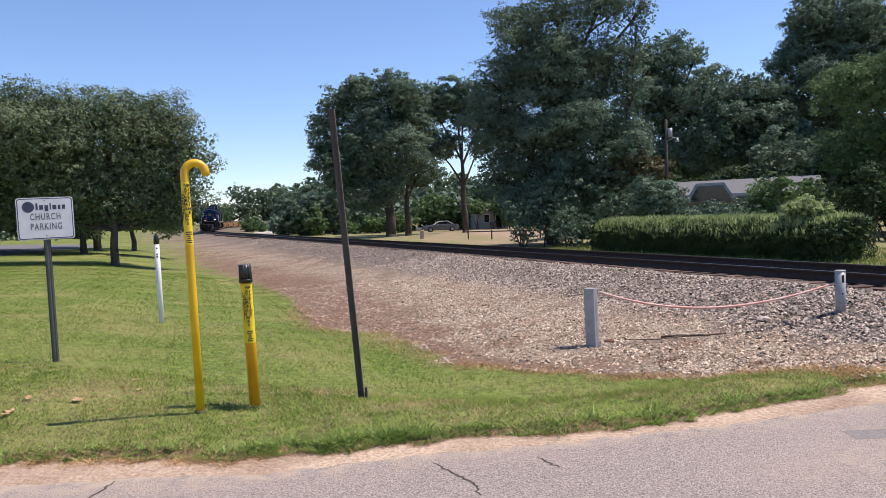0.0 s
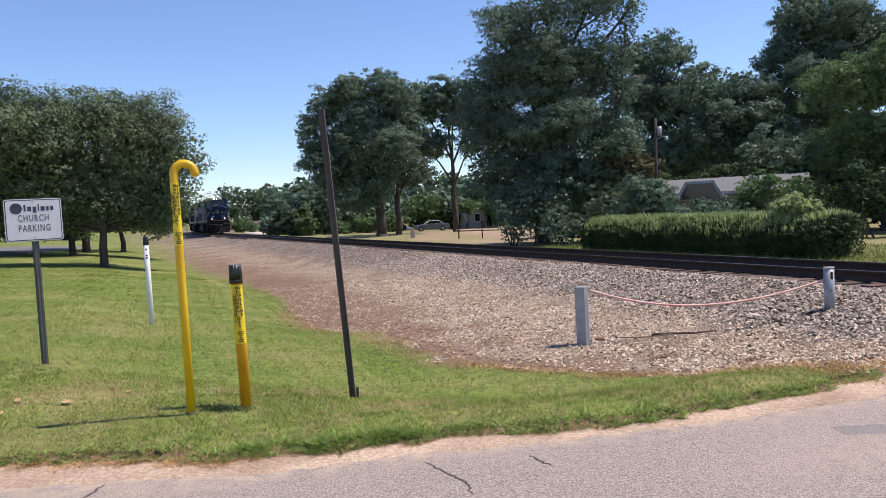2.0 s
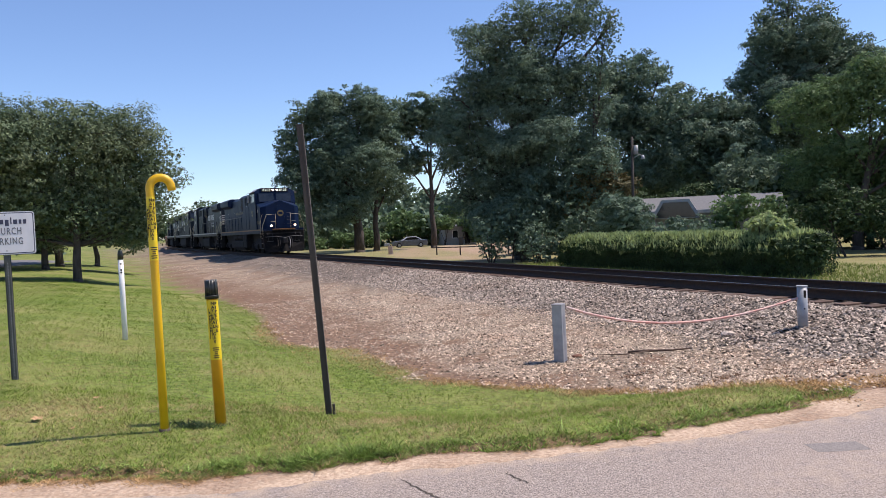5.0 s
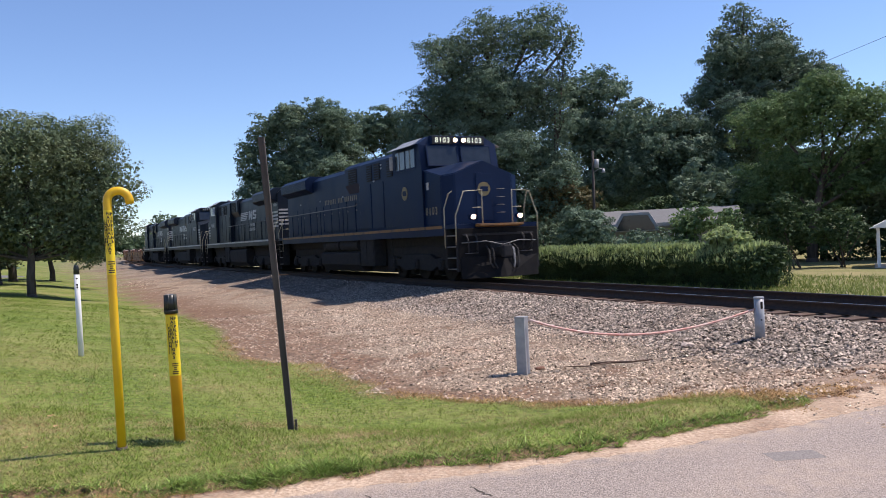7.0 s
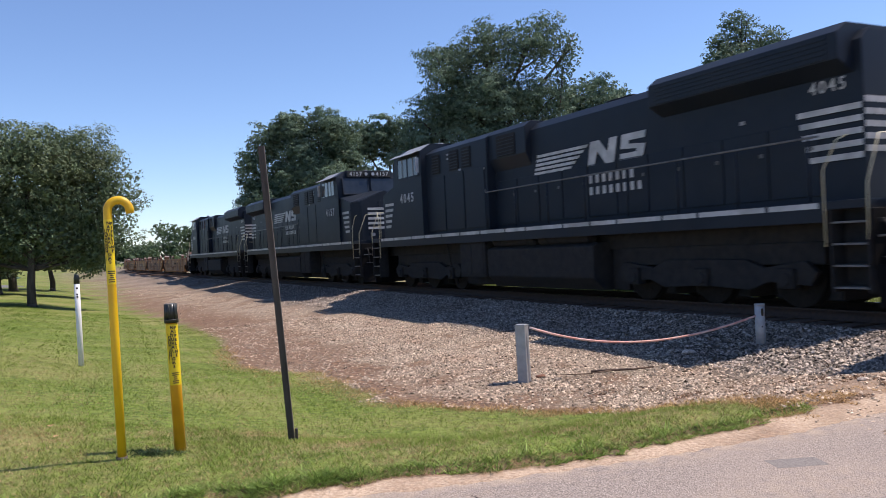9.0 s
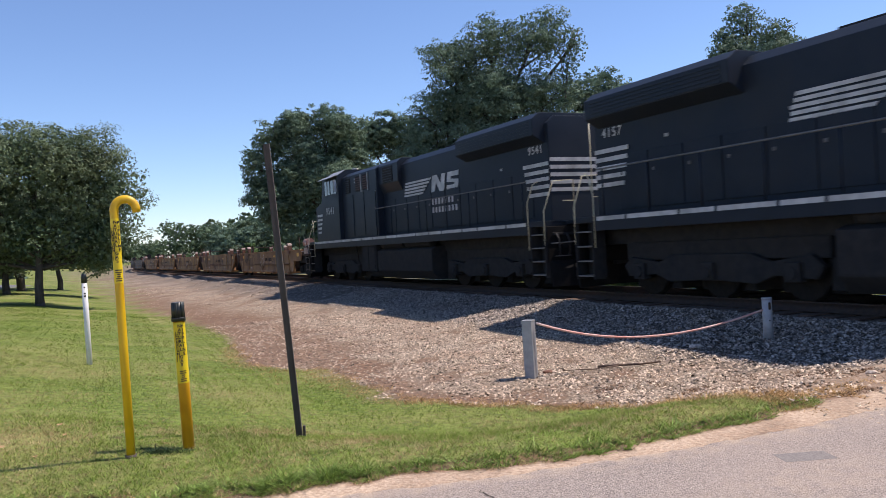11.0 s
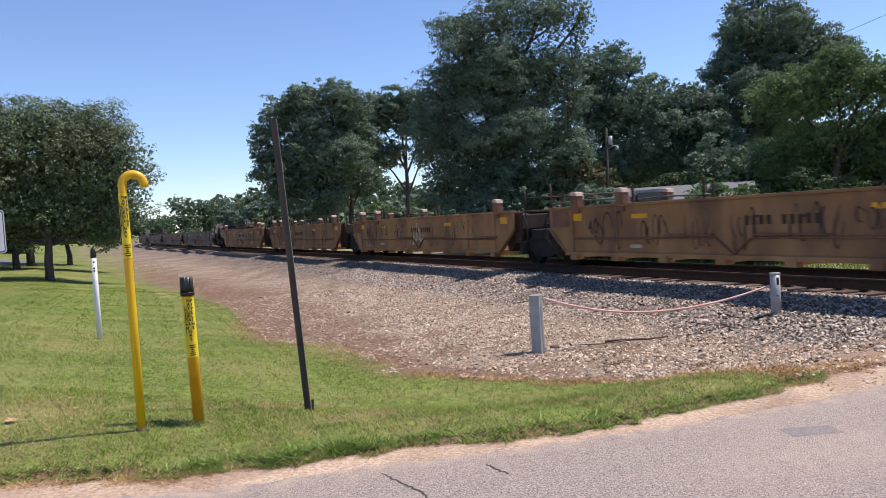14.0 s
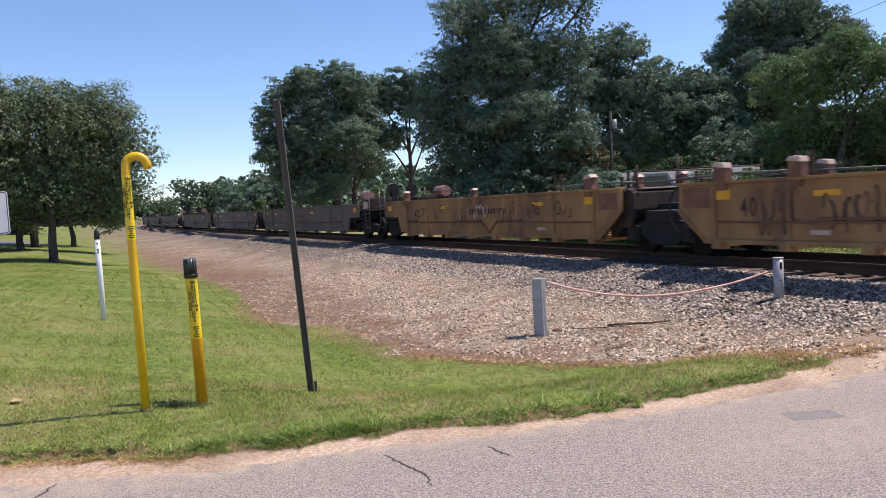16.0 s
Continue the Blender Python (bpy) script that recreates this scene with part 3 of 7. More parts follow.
# ---- railway ----
railway = thing("railway_track", None, "single railway track with rusty rails on wooden ties", "railway track", kind="structure")
PROFILE = [(-0.075, -0.185), (0.075, -0.185), (0.075, -0.172), (0.012, -0.15), (0.012, -0.045), (0.037, -0.036), (0.037, -0.004), (0.028, 0.0), (-0.028, 0.0), (-0.037, -0.004), (-0.037, -0.036), (-0.012, -0.045), (-0.012, -0.15), (-0.075, -0.172)]
stations = list(np.arange(-420, -110, 6.0)) + list(np.arange(-110, 70, 4.0))
for side in (-0.7525, 0.7525):
    co, idx = [], []
    k = len(PROFILE)
    for i, s in enumerate(stations):
        p, d = track(s)
        left = Vector((-d.y, d.x, 0))
        for a, b in PROFILE:
            c = p + left * (side + a)
            co.append((c.x, c.y, RAIL_Z + b))
        if i:
            for j in range(k):
                idx += [(i - 1) * k + j, (i - 1) * k + (j + 1) % k, i * k + (j + 1) % k, i * k + j]
    me = raw_mesh("rail", co, idx, 4)
    ob = mesh_object("rail", me, RAIL_SIDE, railway)
    me.materials.append(RAIL_TOP)
    for f in me.polygons:
        f.material_index = 1 if f.index % k == 7 else 0

tie_bm = box(-0.115, 0.115, -1.3, 1.3, -0.18, 0.0, 0.012)
tie_me = bpy.data.meshes.new("tie")
tie_bm.to_mesh(tie_me)
tie_bm.free()
tie_me.materials.append(TIE)
rnd = random.Random(5)
far_ties = bmesh.new()
for i, s in enumerate(np.arange(-250, 40, 0.52)):
    m = on_track(float(s) + rnd.uniform(-0.04, 0.04)) @ pose(0, rnd.uniform(-0.05, 0.05), -0.187, 0, 0, rnd.uniform(-1.2, 1.2))
    if -125 < s < 28:
        ob = new("tie", tie_me)
        ob.parent = railway
        ob.matrix_local = m
    else:
        t2 = box(-0.115, 0.115, -1.3, 1.3, -0.18, 0.0)
        t2.transform(m)
        merge(far_ties, t2)
tagged(part("far_ties", far_ties, TIE, railway), kind="stuff")


def stone_scale(x, y):
    """Coarser stones near the road and on the ballast shoulder, finer ones between."""
    q, s = q_of(x, y)
    return np.clip(0.86 + 0.08 * smooth(-10.5, -8.0, s + 0.6 * fbm(x, y, 0.8, 4)) + 0.2 * smooth(8.6, 9.3, q), 0.8, 1.05) * (1 + 0.12 * fbm(x, y, 0.4, 15))


def scatter_stones(name, pts, lo, hi, mat, seed, label):
    """Angular stones lying on the ground at the given places."""
    rs = np.random.RandomState(seed)
    n = len(pts)
    base = np.array([(1, 0, 0), (0, 1, 0), (-1, 0, 0), (0, -1, 0), (0.2, 0.1, 1), (0, 0, -1)], float)
    faces = np.array([(0, 1, 4), (1, 2, 4), (2, 3, 4), (3, 0, 4)])
    size = rs.uniform(lo, hi, (n, 1, 1)) * stone_scale(pts[:, 0], pts[:, 1])[:, None, None] * rs.uniform(0.5, 1.4, (n, 1, 3)) * np.array([1, 1, 0.7])
    v = base[None] * size * rs.uniform(0.7, 1.2, (n, 6, 3)) + rs.uniform(-0.15, 0.15, (n, 6, 3)) * size
    a = rs.uniform(0, math.tau, n)
    tilt = rs.uniform(-0.9, 0.9, n)
    ca, sa, ct, st = np.cos(a)[:, None], np.sin(a)[:, None], np.cos(tilt)[:, None], np.sin(tilt)[:, None]
    x, y, z = v[..., 0], v[..., 1], v[..., 2]
    x, z = x * ct - z * st, x * st + z * ct
    x, y = x * ca - y * sa, x * sa + y * ca
    zz = height(pts[:, 0], pts[:, 1]) + rs.uniform(0.0, 0.8, n) * size[:, 0, 2]
    co = np.stack([x + pts[:, :1], y + pts[:, 1:2], z + zz[:, None]], -1)
    idx = faces[None] + np.arange(n)[:, None, None] * 6
    return tagged(mesh_object(name, raw_mesh(name, co, idx, 3), mat), label, "gravel", kind="stuff")


def strip_points(n, s0, s1, q0, q1, seed, keep=None):
    rs = np.random.RandomState(seed)
    s, q = rs.uniform(s0, s1, n), rs.uniform(q0, q1, n)
    p = np.stack([NRM.x * q + DIR.x * s, NRM.y * q + DIR.y * s], -1)
    if keep is not None:
        p = p[rs.uniform(0, 1, n) < keep(p[:, 0], p[:, 1])]
    return p


def gravel_keep(x, y):
    return gravel_mask(x, y) * (0.55 + 0.45 * smooth(-0.5, 0.4, fbm(x, y, 0.9, 9))) * (1 - 0.9 * dirt_mask(x, y))


pts = np.concatenate([strip_points(72000, -30, 7, 8.9, 11.5, 1), strip_points(14000, -75, -30, 8.6, 11.5, 2)])
scatter_stones("ballast", pts, 0.014, 0.037, STONE_BALLAST, 4, "coarse grey railway ballast along the track")
pts = np.concatenate([strip_points(150000, -24, 5, 3.2, 9.2, 5, gravel_keep), strip_points(24000, -62, -24, 3.2, 9.2, 6, gravel_keep)])
scatter_stones("gravel", pts, 0.01, 0.03, STONE_LIGHT, 7, "pale brown gravel between lawn and railway")


# ---- grass ----
def blades(name, pts, lo, hi, width, mat, seed, label, lean=0.5):
    rs = np.random.RandomState(seed)
    n = len(pts)
    h = rs.uniform(lo, hi, n)
    h = h * np.clip(0.85 + 0.45 * fbm(pts[:, 0], pts[:, 1], 0.11, seed) + 0.3 * fbm(pts[:, 0], pts[:, 1], 0.5, seed + 1), 0.35, 1.7)
    a = rs.uniform(0, math.tau, n)
    w = width * rs.uniform(0.6, 1.3, n)
    lx, ly = rs.normal(0, lean, n) * h, rs.normal(0, lean, n) * h
    z = height(pts[:, 0], pts[:, 1]) - 0.004
    bx, by = np.cos(a) * w / 2, np.sin(a) * w / 2
    co = np.stack([
        np.stack([pts[:, 0] - bx, pts[:, 1] - by, z], -1),
        np.stack([pts[:, 0] + bx, pts[:, 1] + by, z], -1),
        np.stack([pts[:, 0] + lx, pts[:, 1] + ly, z + h], -1)], 1)
    return tagged(mesh_object(name, raw_mesh(name, co, np.arange(n * 3), 3), mat), label, "grass", kind="stuff")


def lawn_points(n, x0, x1, y0, y1, seed, power=0.0):
    rs = np.random.RandomState(seed)
    x, y = rs.uniform(x0, x1, n), rs.uniform(y0, y1, n)
    ok = (y > grass_edge(x)) & (rs.uniform(0, 1, n) > np.clip(gravel_mask(x, y) * 1.3 + dirt_mask(x, y) * 0.6, 0, 1)) & (abs(x) < y * 0.72 + 0.8)
    q, s = q_of(x, y)
    ok &= q < 7
    return np.stack([x[ok], y[ok]], -1)


near = np.concatenate([lawn_points(150000, -5.2, 4.6, 5.5, 8.4, 11), lawn_points(130000, -9, 4.6, 8.4, 14, 12)])
far = np.concatenate([lawn_points(160000, -19, -1, 14, 30, 13), lawn_points(40000, -34, -8, 30, 62, 14)])
pick = np.random.RandomState(3).uniform(0, 1, len(near))
dry = smooth(0.1, 0.9, fbm(near[:, 0], near[:, 1], 0.9, 3)) * 0.35 + 0.1 + 0.5 * margin_mask(near[:, 0], near[:, 1]) + 0.25 * smooth(0.2, 0.9, fbm(near[:, 0], near[:, 1], 0.28, 8)) + 0.16 * (1 - smooth(7.2, 10.0, near[:, 1]))
blades("lawn_grass", near[pick > dry], 0.014, 0.042, 0.0075, GRASS, 15, "short mown green lawn grass", 0.9)
blades("dry_grass", near[pick <= dry], 0.01, 0.036, 0.007, GRASS_DRY, 16, "straw-coloured dry blades in the lawn", 1.1)
blades("distant_grass", far, 0.012, 0.034, 0.016, GRASS, 17, "mown green lawn on the bank", 0.8)

rs = np.random.RandomState(21)
ex = rs.uniform(-5, 4.0, 16000)
ep = np.stack([ex, grass_edge(ex) + abs(rs.normal(0, 0.07, 16000)) - 0.055], -1)
blades("edge_grass", ep[:10500], 0.015, 0.045, 0.014, GRASS_WEED, 22, "ragged low grass along the road edge", 1.2)
blades("edge_straw", ep[13000:] - [0, 0.05], 0.015, 0.05, 0.007, GRASS_DRY, 23, "dead straw along the road edge", 1.4)
dx = rs.uniform(-5.2, -1.3, 13000)
blades("dead_straw", np.stack([dx, grass_edge(dx) + rs.uniform(-0.26, 0.06, 13000) * rs.uniform(0.2, 1, 13000)], -1), 0.006, 0.03, 0.008, GRASS_RUST, 27, "trampled dead straw along the road edge", 1.6)
fx_, fy_ = rs.uniform(0.2, 5.4, 40000), rs.uniform(6.8, 11.0, 40000)
rim = gravel_mask(fx_, fy_)
ok = (margin_mask(fx_, fy_) + (rim > 0.02) * 0.5 > rs.uniform(0, 1, 40000)) & (rim < 0.98) & (fy_ > grass_edge(fx_) - 0.1)
blades("dry_fringe", np.stack([fx_[ok], fy_[ok]], -1), 0.02, 0.06, 0.01, GRASS_RUST, 28, "dry brown grass fringe beside the gravel", 1.1)
cx = np.concatenate([rs.uniform(-1.5, -0.95, 62), rs.uniform(-0.95, -0.1, 58), rs.uniform(-0.1, 3.4, 30)])
wx = (cx[:, None] + rs.normal(0, 0.06, (150, 24))).ravel()
wy = (grass_edge(cx)[:, None] - 0.02 + abs(rs.normal(0, 0.07, (150, 24)))).ravel()
blades("coarse_weeds", np.stack([wx, wy], -1), 0.03, 0.085, 0.011, GRASS_WEED, 24, "coarse green weed tufts at the road edge", 1.2)
# the marker post's shadow, painted as a patch of dark low blades
tx, ty = -1.98 + rs.normal(0, 0.13, 1500), 6.84 + rs.normal(0, 0.06, 1500)
blades("weed_tuft", np.stack([tx, ty], -1), 0.012, 0.04, 0.01, LEAF_SHADED, 26, "low dark blades painting the marker's shadow between two pipes", 1.1)
bx = rs.uniform(-3.5, 4.2, 52000)
by = rs.uniform(7, 22, 52000)
edge = gravel_mask(bx, by)
ok = (margin_mask(bx, by) + 0.8 * (edge > 0.03) > rs.uniform(0, 1, 52000)) & (edge < 0.85)
blades("margin_straw", np.stack([bx[ok], by[ok]], -1), 0.02, 0.05, 0.012, GRASS_RUST, 25, "dry grass where lawn meets gravel", 0.9)
# trampled straw past the lawn's tip, and brown litter over the dirt and the low gravel
sx, sy = 4.15 + rs.normal(0, 0.45, 9000), 7.4 + rs.normal(0, 0.33, 9000)
ok = (fbm(sx, sy, 0.3, 31) > -0.05) & (sy > grass_edge(sx) - 0.3)
blades("trampled_straw", np.stack([sx[ok], sy[ok]], -1), 0.008, 0.028, 0.011, GRASS_RUST, 32, "trampled straw on the bare dirt", 1.8)
lx_, ly_ = rs.uniform(2.6, 6.2, 30000), rs.uniform(7.0, 10.6, 30000)
ok = (fbm(lx_, ly_, 0.45, 33) + 0.6 * fbm(lx_, ly_, 0.15, 34) > 0.12) & (ly_ > grass_edge(lx_) - 0.1) & (gravel_mask(lx_, ly_) + (lx_ > 4.0) > 0.2)
blades("dead_litter", np.stack([lx_[ok], ly_[ok]], -1), 0.006, 0.024, 0.018, LITTER, 35, "brown dead leaves and stalks on the gravel", 2.2)


# ---- trees ----
def leaf_cloud(lumps, n, size, seed, per=520, spread=0.38, up=0.3, fill=0.17):
    """Three-cornered leaves on small sprays, the sprays gathered into separate dense boughs over the shells of a few ellipsoids."""
    rs = np.random.RandomState(seed)
    L = np.array(lumps, float)
    wgt = L[:, 3] ** 1.6 * L[:, 4]
    wgt = wgt / wgt.sum()

    def ways(m, lift):
        v = rs.normal(0, 1, (m, 3))
        v[:, 2] += lift
        return v / np.linalg.norm(v, axis=1)[:, None]

    # boughs
    k = max(8, n // per)
    which = rs.choice(len(L), k, p=wgt)
    d = ways(k, 0.3)
    rad = np.stack([L[which, 3], L[which, 3], L[which, 4]], -1)
    c = L[which, :3] + d * (rs.uniform(0.1, 1, k) ** 0.4 * rs.uniform(0.8, 1.06, k))[:, None] * rad
    size_c = np.clip(spread * rad.min(axis=1), 0.15, 1.05) * rs.uniform(0.6, 1.3, k)
    # sprays on each bough
    m = max(k, n // 34)
    bough = rs.choice(k, m, p=size_c ** 2 / (size_c ** 2).sum())
    f = ways(m, 0.45)
    sc = c[bough] + f * (size_c[bough] * rs.uniform(0.45, 1.08, m))[:, None] * np.array([1.1, 1.1, 0.72])
    size_s = size_c[bough] * rs.uniform(0.2, 0.46, m)
    own = rs.choice(m, n, p=size_s ** 1.5 / (size_s ** 1.5).sum())
    e = ways(n, 0.2)
    p = sc[own] + e * (rs.uniform(0, 1, n) ** 0.5 * size_s[own])[:, None] * np.array([1.15, 1.15, 0.6])
    inner = rs.uniform(0, 1, n) < fill
    wi = rs.choice(len(L), n, p=wgt)
    q = L[wi, :3] + ways(n, 0) * rs.uniform(0, 1, (n, 1)) ** 0.5 * 0.85 * np.stack([L[wi, 3], L[wi, 3], L[wi, 4]], -1)
    p = np.where(inner[:, None], q, p)
    nrm = rs.normal(0, 0.4, (n, 3)) + e * 0.3 + f[own] * 0.8 + np.array([0, 0, up])
    nrm /= np.linalg.norm(nrm, axis=1)[:, None]
    t = np.cross(nrm, rs.normal(0, 1, (n, 3)))
    t /= np.linalg.norm(t, axis=1)[:, None] + 1e-9
    b = np.cross(nrm, t)
    s = size * rs.uniform(0.6, 1.35, (n, 1)) * np.where(inner, 1.6, 1.0)[:, None]
    return np.stack([p - t * s * 0.6, p + t * s * 0.4 + b * s * 0.4, p + t * s * 0.4 - b * s * 0.4 - nrm * s * 0.1], 1)


def crown_mesh(name, leaves, mat, parent, label=""):
    n, per = leaves.shape[:2]
    return mesh_object(name, raw_mesh(name, leaves, np.arange(n * per), per), mat, parent, label)


def tree(base, lumps, trunk_r, n, size, seed, mat, label, twigs=3, per=520, spread=0.38, dry=0, name="tree", fork=0.35, fill=0.17):
    """A tapered trunk with limbs into every mass of the crown, and many leaves."""
    rnd = random.Random(seed)
    z0 = ground_z(base[0], base[1])
    t = thing(name, pose(base[0], base[1], z0), label, name)
    O = Vector((base[0], base[1], z0))
    C = [Vector(l[:3]) - O for l in lumps]
    mid = sum(C, Vector()) / len(C)
    topz = max(c.z for c in C)
    bm = bmesh.new()
    axis = [Vector((0, 0, -0.25))]
    for k in range(1, 7):
        f = k / 6
        axis.append(Vector((mid.x * f * f * 0.8 + rnd.uniform(-0.1, 0.1) * trunk_r * 3, mid.y * f * f * 0.8 + rnd.uniform(-0.1, 0.1) * trunk_r * 3, topz * 0.82 * f)))
    tube(axis, trunk_r * 1.15, 10, bm, trunk_r * 0.25)
    tube([(0, 0, -0.25), (0, 0, 0.02), (0, 0, trunk_r * 1.3)], trunk_r * 1.6, 10, bm, trunk_r * 0.95)
    for c, l in zip(C, lumps):
        f = min(0.8, max(fork * 0.6, (c.z * 0.55) / max(topz * 0.82, 0.1)))
        i = min(5, int(f * 6))
        a = axis[i].lerp(axis[i + 1], f * 6 - i)
        m = a.lerp(c, 0.5) + Vector((rnd.uniform(-0.2, 0.2), rnd.uniform(-0.2, 0.2), 0.1)) * l[3] * 0.4
        tube([a, m, c], trunk_r * 0.42, 6, bm, trunk_r * 0.14)
        for _ in range(twigs):
            e2 = c + Vector((rnd.uniform(-1, 1) * l[3], rnd.uniform(-1, 1) * l[3], rnd.uniform(-0.6, 1) * l[4])) * 0.85
            tube([m.lerp(c, rnd.uniform(0.2, 0.9)), c.lerp(e2, 0.5) + Vector((0, 0, 0.1)), e2], trunk_r * 0.16, 5, bm, trunk_r * 0.04)
    part("trunk", bm, BARK, t)
    q = leaf_cloud(lumps, int(n * 1.5), size * 0.82, seed, per, spread, fill=fill) - np.array(O)
    crown_mesh("crown", q, mat, t)
    if dry:
        q = leaf_cloud([(x, y, z - v * 0.2, h * 0.95, v * 0.8) for x, y, z, h, v in lumps[-2:]], dry, size, seed + 1, per, spread) - np.array(O)
        crown_mesh("dry_foliage", q, LEAF_DRY, t, "browned dry leaves and vines")
    return t


tree((-12.6, 30.5), [(-14.9, 29.4, 4.9, 2.6, 2.1), (-12.6, 30.5, 5.6, 2.7, 1.5), (-11.2, 31.1, 4.6, 2.0, 2.1), (-10.1, 31.5, 3.2, 1.3, 1.5), (-9.95, 31.6, 4.5, 1.3, 1.4), (-10.6, 31.4, 2.3, 1.2, 1.2), (-11.2, 31.0, 1.75, 0.6, 0.5), (-14.2, 30.2, 3.3, 2.4, 1.7), (-17.0, 28.3, 4.4, 2.8, 2.5), (-12.4, 31.0, 2.7, 2.3, 1.1), (-11.2, 31.6, 2.4, 1.3, 1.1), (-14.8, 30.8, 2.4, 2.0, 1.0), (-12.6, 32.4, 2.3, 2.2, 1.0), (-10.6, 31.6, 1.9, 0.9, 0.7), (-12.2, 31.2, 1.9, 1.1, 0.5), (-14.6, 30.6, 1.9, 1.7, 0.6), (-16.6, 29.4, 2.4, 2.0, 1.0)], 0.15, 165000, 0.092, 101, LEAF_MAPLE,
     "broad green shade tree with a dark trunk on the lawn", per=620, spread=0.36, fork=0.5, fill=0.2)
tree((-18.9, 41.9), [(-19.9, 41.5, 3.9, 4.6, 2.9), (-23.1, 39.8, 4.2, 4.0, 3.2), (-18.4, 42.3, 3.6, 2.6, 2.2), (-15.3, 43.4, 2.9, 2.4, 2.0), (-20.2, 42.0, 2.5, 3.4, 1.3), (-16.4, 43.8, 2.3, 2.2, 1.1)], 0.17, 60000, 0.16, 102, LEAF_MAPLE, "broad green shade tree behind another on the lawn", fork=0.5, fill=0.24)
tree((-20.7, 47.7), [(-26.7, 44.4, 5.3, 5.2, 4.0), (-23.6, 46.3, 3.8, 4.2, 2.2), (-20.5, 48.0, 4.2, 3.0, 2.2), (-22.5, 47.0, 2.6, 4.6, 1.7)], 0.22, 28000, 0.2, 103, LEAF_MAPLE, "green shade tree beside the parking lot")
tree((-20.4, 52.5), [(-20.4, 52.5, 4.4, 3.2, 2.2), (-22.4, 53.0, 3.8, 2.6, 2.0)], 0.16, 16000, 0.2, 104, LEAF_MAPLE, "smaller shade tree on the lawn")
tree((-5.6, 84.8), [(-12.1, 84.1, 10.5, 2.4, 2.8), (-10.6, 84.4, 13.4, 2.2, 2.4), (-8.0, 84.6, 13.8, 3.2, 2.8), (-4.6, 84.9, 14.1, 3.3, 3.0), (-10.7, 84.3, 7.3, 3.2, 3.4), (-6.5, 84.8, 8.4, 5.2, 4.6), (-7.6, 84.8, 4.4, 4.6, 2.6)], 0.5, 90000, 0.21, 105, LEAF_OAK, "tall dark green oak by the dirt yard")
tree((-3.9, 87.5), [(-3.2, 87.5, 10.8, 2.6, 3.0), (-2.4, 88.5, 6.6, 2.6, 2.2), (-5.0, 88.0, 6.0, 2.6, 1.8)], 0.33, 20000, 0.22, 115, LEAF_OAK, "dark oak with a bare lower trunk by the dirt yard")
tree((2.6, 95.0), [(-1.0, 95.0, 14.6, 3.8, 3.2), (2.9, 95.0, 14.2, 3.2, 3.4), (5.4, 95.0, 13.7, 2.4, 3.2), (-0.6, 95.0, 9.6, 3.4, 2.6), (4.4, 94.9, 8.9, 1.7, 1.8)], 0.35, 25000, 0.26, 106, LEAF_OAK, "tall thin-crowned tree with bare lower branches", 5)
tree((6.8, 49.5), [(5.1, 49.7, 12.3, 2.3, 2.3), (7.6, 49.4, 13.4, 2.6, 2.0), (10.2, 49.0, 13.9, 2.3, 2.1), (12.5, 48.7, 13.4, 1.1, 1.7), (4.0, 49.8, 9.2, 2.2, 2.4), (7.5, 49.4, 9.9, 3.6, 2.7), (10.5, 48.9, 9.9, 2.1, 2.2), (3.6, 49.9, 6.6, 2.0, 2.4), (5.2, 49.8, 5.6, 3.1, 2.5), (8.4, 49.3, 5.7, 3.6, 3.0), (3.6, 49.9, 3.7, 1.8, 2.0), (7.2, 49.5, 2.4, 3.7, 2.5)], 0.45, 135000, 0.14, 107, LEAF_OAK,
     "very tall dense dark oak beyond the railway", 4)
tree((11.3, 48.4), [(12.0, 48.5, 11.6, 1.0, 2.2), (11.6, 48.4, 8.5, 1.3, 1.8), (11.2, 48.6, 5.6, 2.0, 2.0), (11.0, 48.0, 3.6, 2.6, 2.6)], 0.2, 14000, 0.16, 108, LEAF_OAK, "slender tree hung with brown vines", 5, dry=7000)
tree((20.1, 72.3), [(20.6, 72.1, 14.4, 3.3, 2.4), (18.2, 72.4, 14.4, 2.0, 2.0), (23.0, 71.4, 14.8, 1.4, 1.4), (20.0, 72.3, 10.3, 4.6, 4.0), (23.2, 71.3, 9.6, 3.6, 3.6), (20.5, 72.0, 5.0, 4.6, 3.0)], 0.4, 48000, 0.23, 109, LEAF_OAK, "tall green broadleaf tree behind the house")
tree((23.5, 65.9), [(23.0, 66.1, 10.4, 3.5, 2.3), (25.8, 65.1, 9.8, 2.7, 2.6), (23.7, 65.9, 6.5, 5.0, 3.6), (26.9, 64.6, 5.6, 4.4, 3.6)], 0.35, 46000, 0.22, 110, LEAF_OAK, "green broadleaf tree behind the house")
tree((32.9, 67.3), [(32.8, 67.5, 19.4, 1.9, 2.1), (31.2, 67.8, 17.5, 2.0, 2.2), (35.2, 66.6, 17.9, 1.9, 2.0), (33.4, 67.1, 16.2, 4.2, 2.6), (31.4, 68.1, 13.2, 3.4, 3.0), (35.0, 66.4, 14.4, 3.9, 2.8), (33.3, 67.2, 10.1, 5.8, 4.1), (37.6, 65.4, 12.9, 2.8, 3.0)], 0.5, 78000, 0.2, 111, LEAF_OAK, "tall cone-shaped dark green tree")
